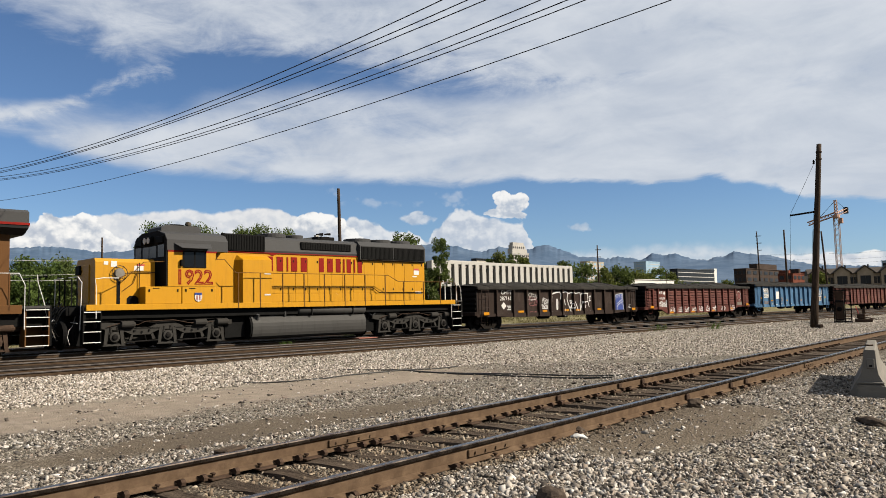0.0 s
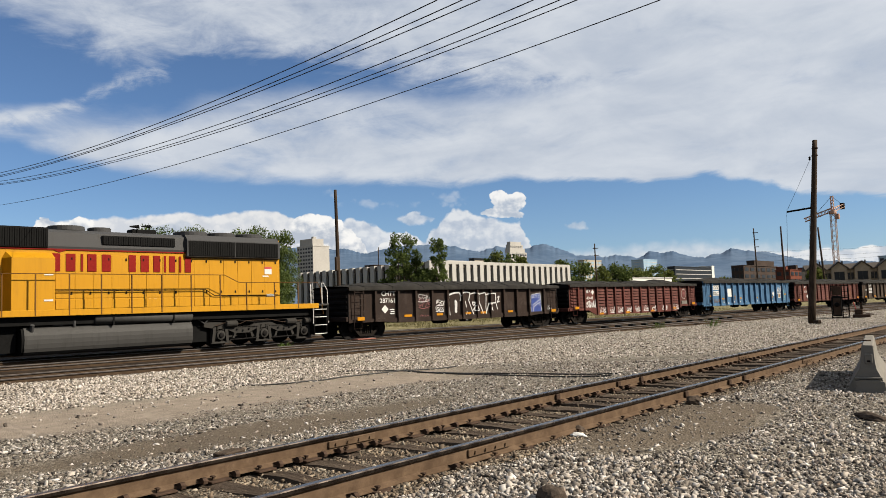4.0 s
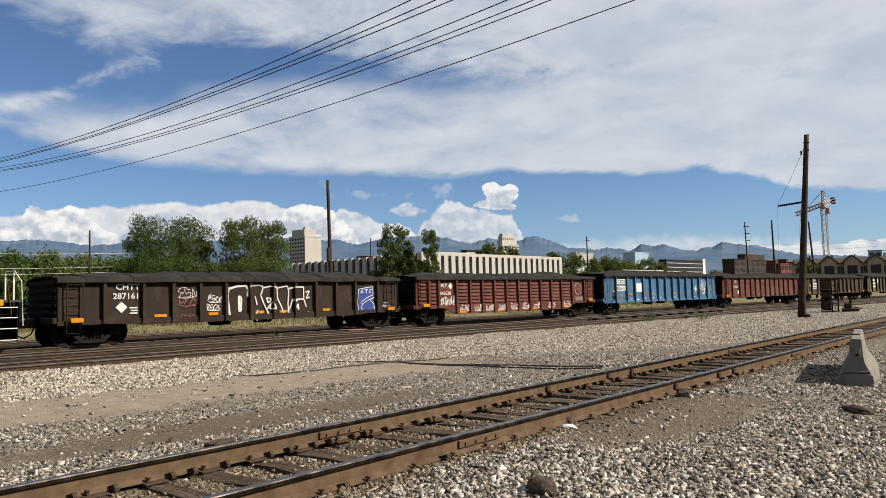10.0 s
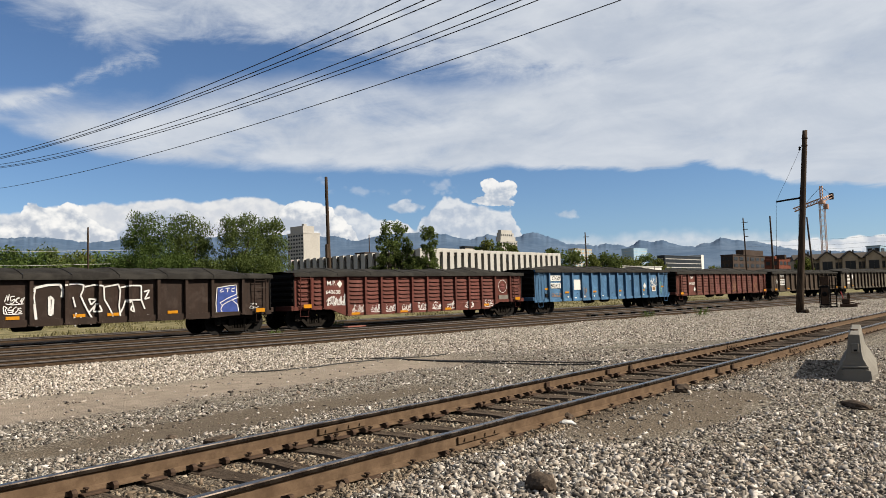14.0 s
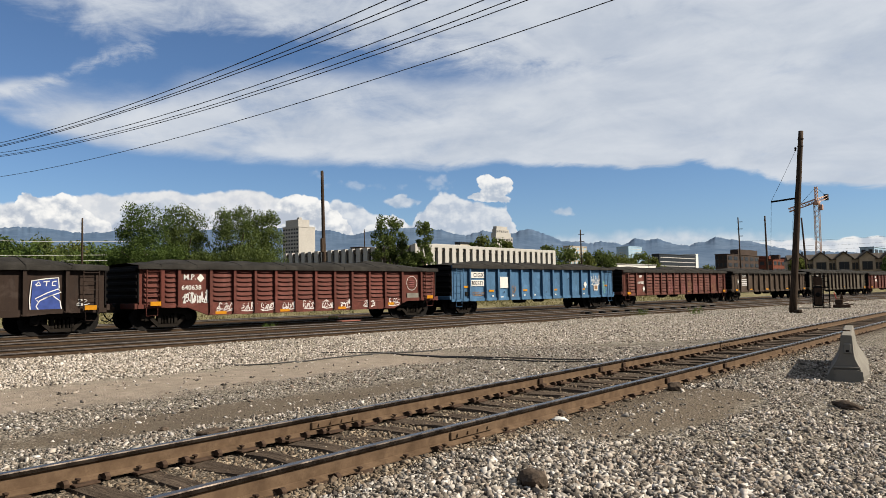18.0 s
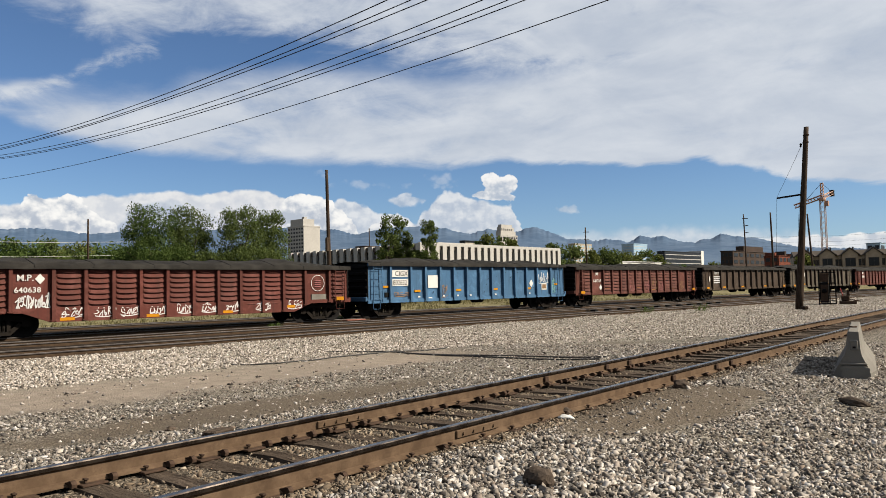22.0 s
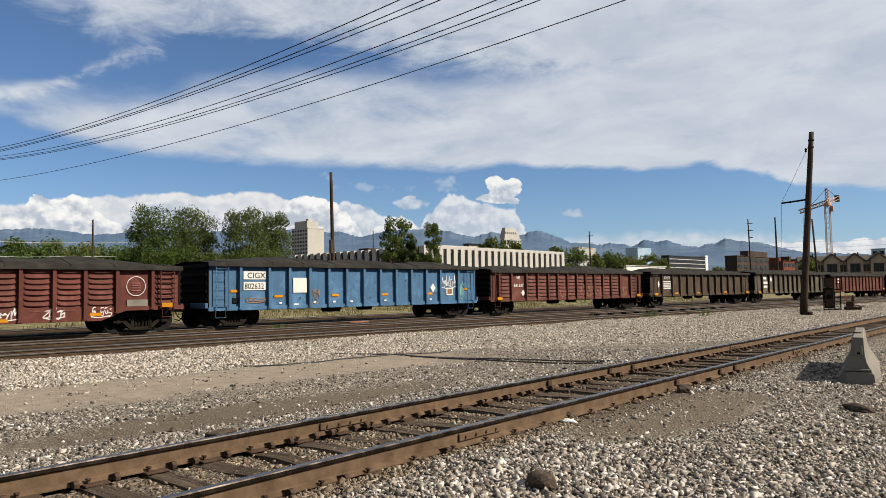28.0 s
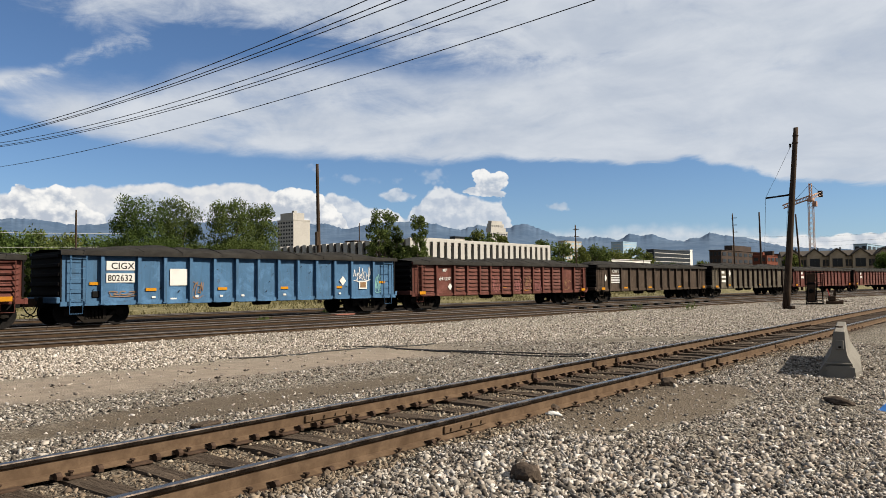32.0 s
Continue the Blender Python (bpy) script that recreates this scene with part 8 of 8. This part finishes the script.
def mountains():
    """A far range: a line of peaks, its slopes falling towards the city."""
    ridge = [(-30, 2.2), (-8, 2.2), (4, 1.9), (11.2, 1.97), (16.43, 2.39), (17.48, 2.63), (18.9, 3.08), (20.54, 3.31), (21.4, 3.51), (22.05, 3.17), (22.62, 3.2), (23.2, 2.94), (24.16, 3.1),
             (25.32, 3.51), (26.19, 3.46), (26.9, 3.61), (27.72, 3.14), (28.32, 3.33), (29.53, 3.45), (29.94, 3.34), (32.2, 3.58), (33.23, 4.03), (34.26, 4.44), (34.76, 4.54), (35.53, 4.31),
             (36.16, 4.16), (37.22, 4.36), (38.19, 4.47), (39.34, 4.12), (40.61, 4.4), (41.25, 4.62), (42.1, 4.64), (43.16, 4.79), (45.7, 4.74), (46.55, 4.55), (47.19, 4.43), (47.95, 4.23),
             (48.66, 4.44), (49.49, 4.66), (50.61, 4.63), (52.38, 4.85), (56.42, 4.73), (61.07, 4.6), (64.21, 4.61), (64.75, 4.44), (66.51, 4.35), (67.55, 4.48), (68.74, 4.65), (70.23, 4.7),
             (71.52, 4.56), (74, 4.5), (80, 4.5), (95, 4.1), (120, 4)]
    azs = [-20 + 0.1 * i for i in range(1401)]
    rows = 26
    verts = []

    def crest(az):
        k = max(i for i in range(len(ridge) - 1) if ridge[i][0] <= az or i == 0)
        (a0, e0), (a1, e1) = ridge[k], ridge[k + 1]
        return max(1.2, e0 + (e1 - e0) * (az - a0) / (a1 - a0))

    for az in azs:
        el, mild = crest(az), sum(crest(az + 0.6 * q) for q in range(-5, 6)) / 11
        jag = 0.09 * noise.noise(Vector((az * 2.2, 4, 0))) + 0.08 * noise.noise(Vector((az * 5.5, 9, 0))) + 0.04 * noise.noise(Vector((az * 13.0, 2, 0)))
        top, broad = 4300 * math.tan(radians(el)), 4300 * math.tan(radians(mild))
        peak = 4300 * radians(jag)
        for j in range(rows):
            t = j / (rows - 1)
            r = 2600 + (4300 - 2600) * t
            p = Vector((*bearing(az, r), 0)) * 0.0016
            p += 0.6 * Vector((noise.noise(p * 0.9), noise.noise(p * 0.9 + Vector((0, 0, 5))), 0))
            fold = 1.2 - 1.5 * abs(noise.noise(p * 1.1)) - 0.5 * abs(noise.noise(p * 2.0))
            z = (broad + (top - broad) * t ** 9) * (t ** 1.1) * (1 - 0.07 * fold * (1 - t) * (t > 0)) + peak * t ** 10
            x, y = bearing(az, r)
            verts.append((x, y, z - 2))
    n = len(azs)
    faces = [(i * rows + j, (i + 1) * rows + j, (i + 1) * rows + j + 1, i * rows + j + 1) for i in range(n - 1) for j in range(rows - 1)]
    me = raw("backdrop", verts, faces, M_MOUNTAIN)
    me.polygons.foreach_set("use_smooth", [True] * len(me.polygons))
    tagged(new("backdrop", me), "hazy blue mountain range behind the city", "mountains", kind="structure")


mountains()


# ---- loose stones, grass ----
CUBE_F = [(0, 1, 3, 2), (4, 6, 7, 5), (0, 4, 5, 1), (2, 3, 7, 6), (0, 2, 6, 4), (1, 5, 7, 3)]


def stones(name, label, places, mat, sizes, seed):
    """Many small broken stones in one mesh; places: (x, y, size)."""
    rng = np.random.default_rng(seed)
    n = len(places)
    p = np.array(places, dtype=float)
    unit = np.array([(x, y, z) for x in (-1, 1) for y in (-1, 1) for z in (-1, 1)], dtype=float) * 0.5
    v = unit[None] * (1 + rng.uniform(-0.5, 0.28, (n, 8, 3)))
    v *= np.stack([rng.uniform(0.9, 1.8, n), rng.uniform(0.6, 1.15, n), rng.uniform(0.26, 0.6, n)], 1)[:, None, :]
    q = rng.normal(size=(n, 4))
    q[:, 1:3] *= 0.42
    q /= np.linalg.norm(q, axis=1, keepdims=True)
    w, a, b, c = q.T
    rot = np.stack([np.stack([1 - 2 * (b * b + c * c), 2 * (a * b - w * c), 2 * (a * c + w * b)], 1),
                    np.stack([2 * (a * b + w * c), 1 - 2 * (a * a + c * c), 2 * (b * c - w * a)], 1),
                    np.stack([2 * (a * c - w * b), 2 * (b * c + w * a), 1 - 2 * (a * a + b * b)], 1)], 1)
    v = np.einsum("nij,nkj->nki", rot, v) * p[:, 2][:, None, None]
    v[..., 0] += p[:, 0, None]
    v[..., 1] += p[:, 1, None]
    z = np.array([ground_z(x, y) for x, y, _ in places])
    v[..., 2] += (z + p[:, 2] * 0.10)[:, None]
    f = (np.array(CUBE_F)[None] + (np.arange(n) * 8)[:, None, None]).reshape(-1, 4)
    me = bpy.data.meshes.new(name)
    me.vertices.add(n * 8)
    me.vertices.foreach_set("co", v.reshape(-1).astype(np.float32))
    me.loops.add(f.size)
    me.loops.foreach_set("vertex_index", f.reshape(-1).astype(np.int32))
    me.polygons.add(len(f))
    me.polygons.foreach_set("loop_start", np.arange(0, f.size, 4, dtype=np.int32))
    me.update(calc_edges=True)
    me.validate()
    me.materials.append(mat)
    tagged(new(name, me), label, name.replace("_", " "), kind="stuff")


def scatter():
    rng = random.Random(11)
    near, bed, pale, mixed = [], [], [], []
    # gravel of the foreground, thinner on the trodden patches
    while len(near) < 125000:
        az, r = rng.uniform(6, 80), 3.6 + 16.5 * rng.random() ** 1.35
        x, y = bearing(az, r)
        u = NEAR_INV @ Vector((x, y, 0))
        if y > 11.0 + 0.6 * noise.noise(Vector((x * 0.5, 0, 2))) and x < 14.5:
            if rng.random() > 0.012:
                continue
        p1 = ((x - 6.0) / 3.6) ** 2 + ((y - 8.6) / 0.8) ** 2
        p2 = ((x - 8.6) / 2.3) ** 2 + ((y - 4.0) / 0.75) ** 2
        if min(p1, p2) + 0.5 * noise.noise(Vector((x * 0.8, y * 0.8, 0))) < 0.9 and rng.random() > 0.12:
            continue
        beyond = u.y > 1.35 and x < 15
        if beyond and rng.random() > 0.42:
            continue
        if abs(abs(u.y) - 0.753) < 0.085:
            continue
        if abs(u.y) < 0.70 and rng.random() > 0.55:
            continue
        if noise.noise(Vector((x * 0.6, y * 0.6, 8))) > 0.28 and rng.random() > 0.45:
            continue
        coarse = 0.70 + 0.50 * math.exp(-((x - 4.6) / 1.7) ** 2 - ((y - 2.6) / 1.1) ** 2) + 0.18 * noise.noise(Vector((x * 0.7, y * 0.7, 4)))
        (bed if abs(u.y) < 1.1 + 0.25 * noise.noise(Vector((x * 0.9, y * 0.9, 5))) else near).append((x, y, min(0.055, (0.0150 if beyond or abs(u.y) < 0.92 else 0.0205 * coarse) * math.exp(rng.gauss(0, 0.5)))))
    stones("gravel", "loose grey and brown gravel round the siding", near, M_GRAVEL, None, 1)
    stones("bed_gravel", "brown-stained gravel between the siding's sleepers", bed, M_BED_GRAVEL, None, 4)
    # pale ballast shoulder
    while len(pale) < 78000:
        x = 2.5 + 70 * rng.random() ** 1.65
        off = rng.uniform(-17.0 - 7.0 * smooth(12, 26, x), -9.75)
        y = y_track(x, off)
        lim = -15.4 + 0.5 * noise.noise(Vector((x * 0.5, 3, 0))) - 7.0 * smooth(12, 26, x)
        if (NEAR_INV @ Vector((x, y, 0))).y < 1.3:
            continue
        if off < lim and rng.random() > 0.02:
            continue
        pale.append((x, y, rng.choice((0.018, 0.023, 0.029, 0.036, 0.044, 0.056))))
    stones("ballast", "pale limestone ballast along the yard tracks", pale, M_BALLAST, None, 2)
    # clods on the dirt road
    while len(mixed) < 260:
        x, y = rng.uniform(1, 16), rng.uniform(10.6, 14.6)
        mixed.append((x, y, rng.choice((0.02, 0.03, 0.05))))
    stones("clods", "small clods on the dirt road", mixed, M_GRAVEL, None, 3)


scatter()


def grass():
    rng = random.Random(6)
    verts, faces = [], []
    for _ in range(16000):
        x = rng.uniform(0, 90)
        off = rng.uniform(8.4, 22)
        y = y_track(x, off)
        if noise.noise(Vector((x * 0.25, y * 0.25, 1))) < -0.15:
            continue
        z = ground_z(x, y)
        h, a = rng.uniform(0.05, 0.24), rng.uniform(0, 6.28)
        dx, dy = math.cos(a) * 0.035, math.sin(a) * 0.035
        n = len(verts)
        lx, ly = rng.uniform(-0.12, 0.12), rng.uniform(-0.12, 0.12)
        verts += [(x - dx, y - dy, z - 0.02), (x + dx, y + dy, z - 0.02), (x + lx + dx * 0.3, y + ly, z + h), (x + lx - dx * 0.3, y + ly, z + h * 0.9)]
        faces.append((n, n + 1, n + 2, n + 3))
    tagged(new("grass", raw("grass", verts, faces, M_GRASS)), "dry yellow-green grass behind the train", "grass", kind="stuff")
    weeds, wf = [], []
    for cx, cy, hh, k in ((19.5, y_track(19.5, -1.9), 0.26, 22), (36, y_track(36, -9.9), 0.36, 26), (39.5, y_track(39.5, -11), 0.5, 30), (27.0, y_track(27, 3.0), 0.25, 30)):
        for _ in range(k):
            x, y = cx + rng.gauss(0, 0.22), cy + rng.gauss(0, 0.15)
            z, h = ground_z(x, y), hh * rng.uniform(0.4, 1)
            n = len(weeds)
            lx, ly = rng.uniform(-0.15, 0.15), rng.uniform(-0.15, 0.15)
            weeds += [(x - 0.015, y, z), (x + 0.015, y, z), (x + lx + 0.03, y + ly, z + h * 0.8), (x + lx, y + ly, z + h)]
            wf.append((n, n + 1, n + 2, n + 3))
    tagged(new("weeds", raw("weeds", weeds, wf, M_LEAF_D)), "sparse weeds between the tracks", "weeds", kind="stuff")


grass()


# ---- the train's way ----
RUN = [-0.00327587133, 2.22112693, 0.00903072516, -0.0198765738, 0.00624362487, -0.000938251061, 7.79624651e-05, -3.80269325e-06, 1.08603199e-07, -1.68262365e-09, 1.09255714e-11]


def travelled(t):
    """Metres that the train has gone by t seconds; it slows all the while."""
    return sum(c * t ** i for i, c in enumerate(RUN))


def motions():
    times = [0.5 * i for i in range(65)]
    for car, arc, half in CARS:
        walk(car, [(t, on_track(arc - travelled(t), half)) for t in times])
    for wheel, r in WHEELS:
        m, rows, t = wheel.matrix_basis.copy(), [], 0.0
        while t < 32.0:
            rows.append((t, m @ Matrix.Rotation(-travelled(t) / r, 4, "Y")))
            t += 0.2
        rows.append((32.0, m @ Matrix.Rotation(-travelled(32.0) / r, 4, "Y")))
        walk(wheel, rows)


motions()
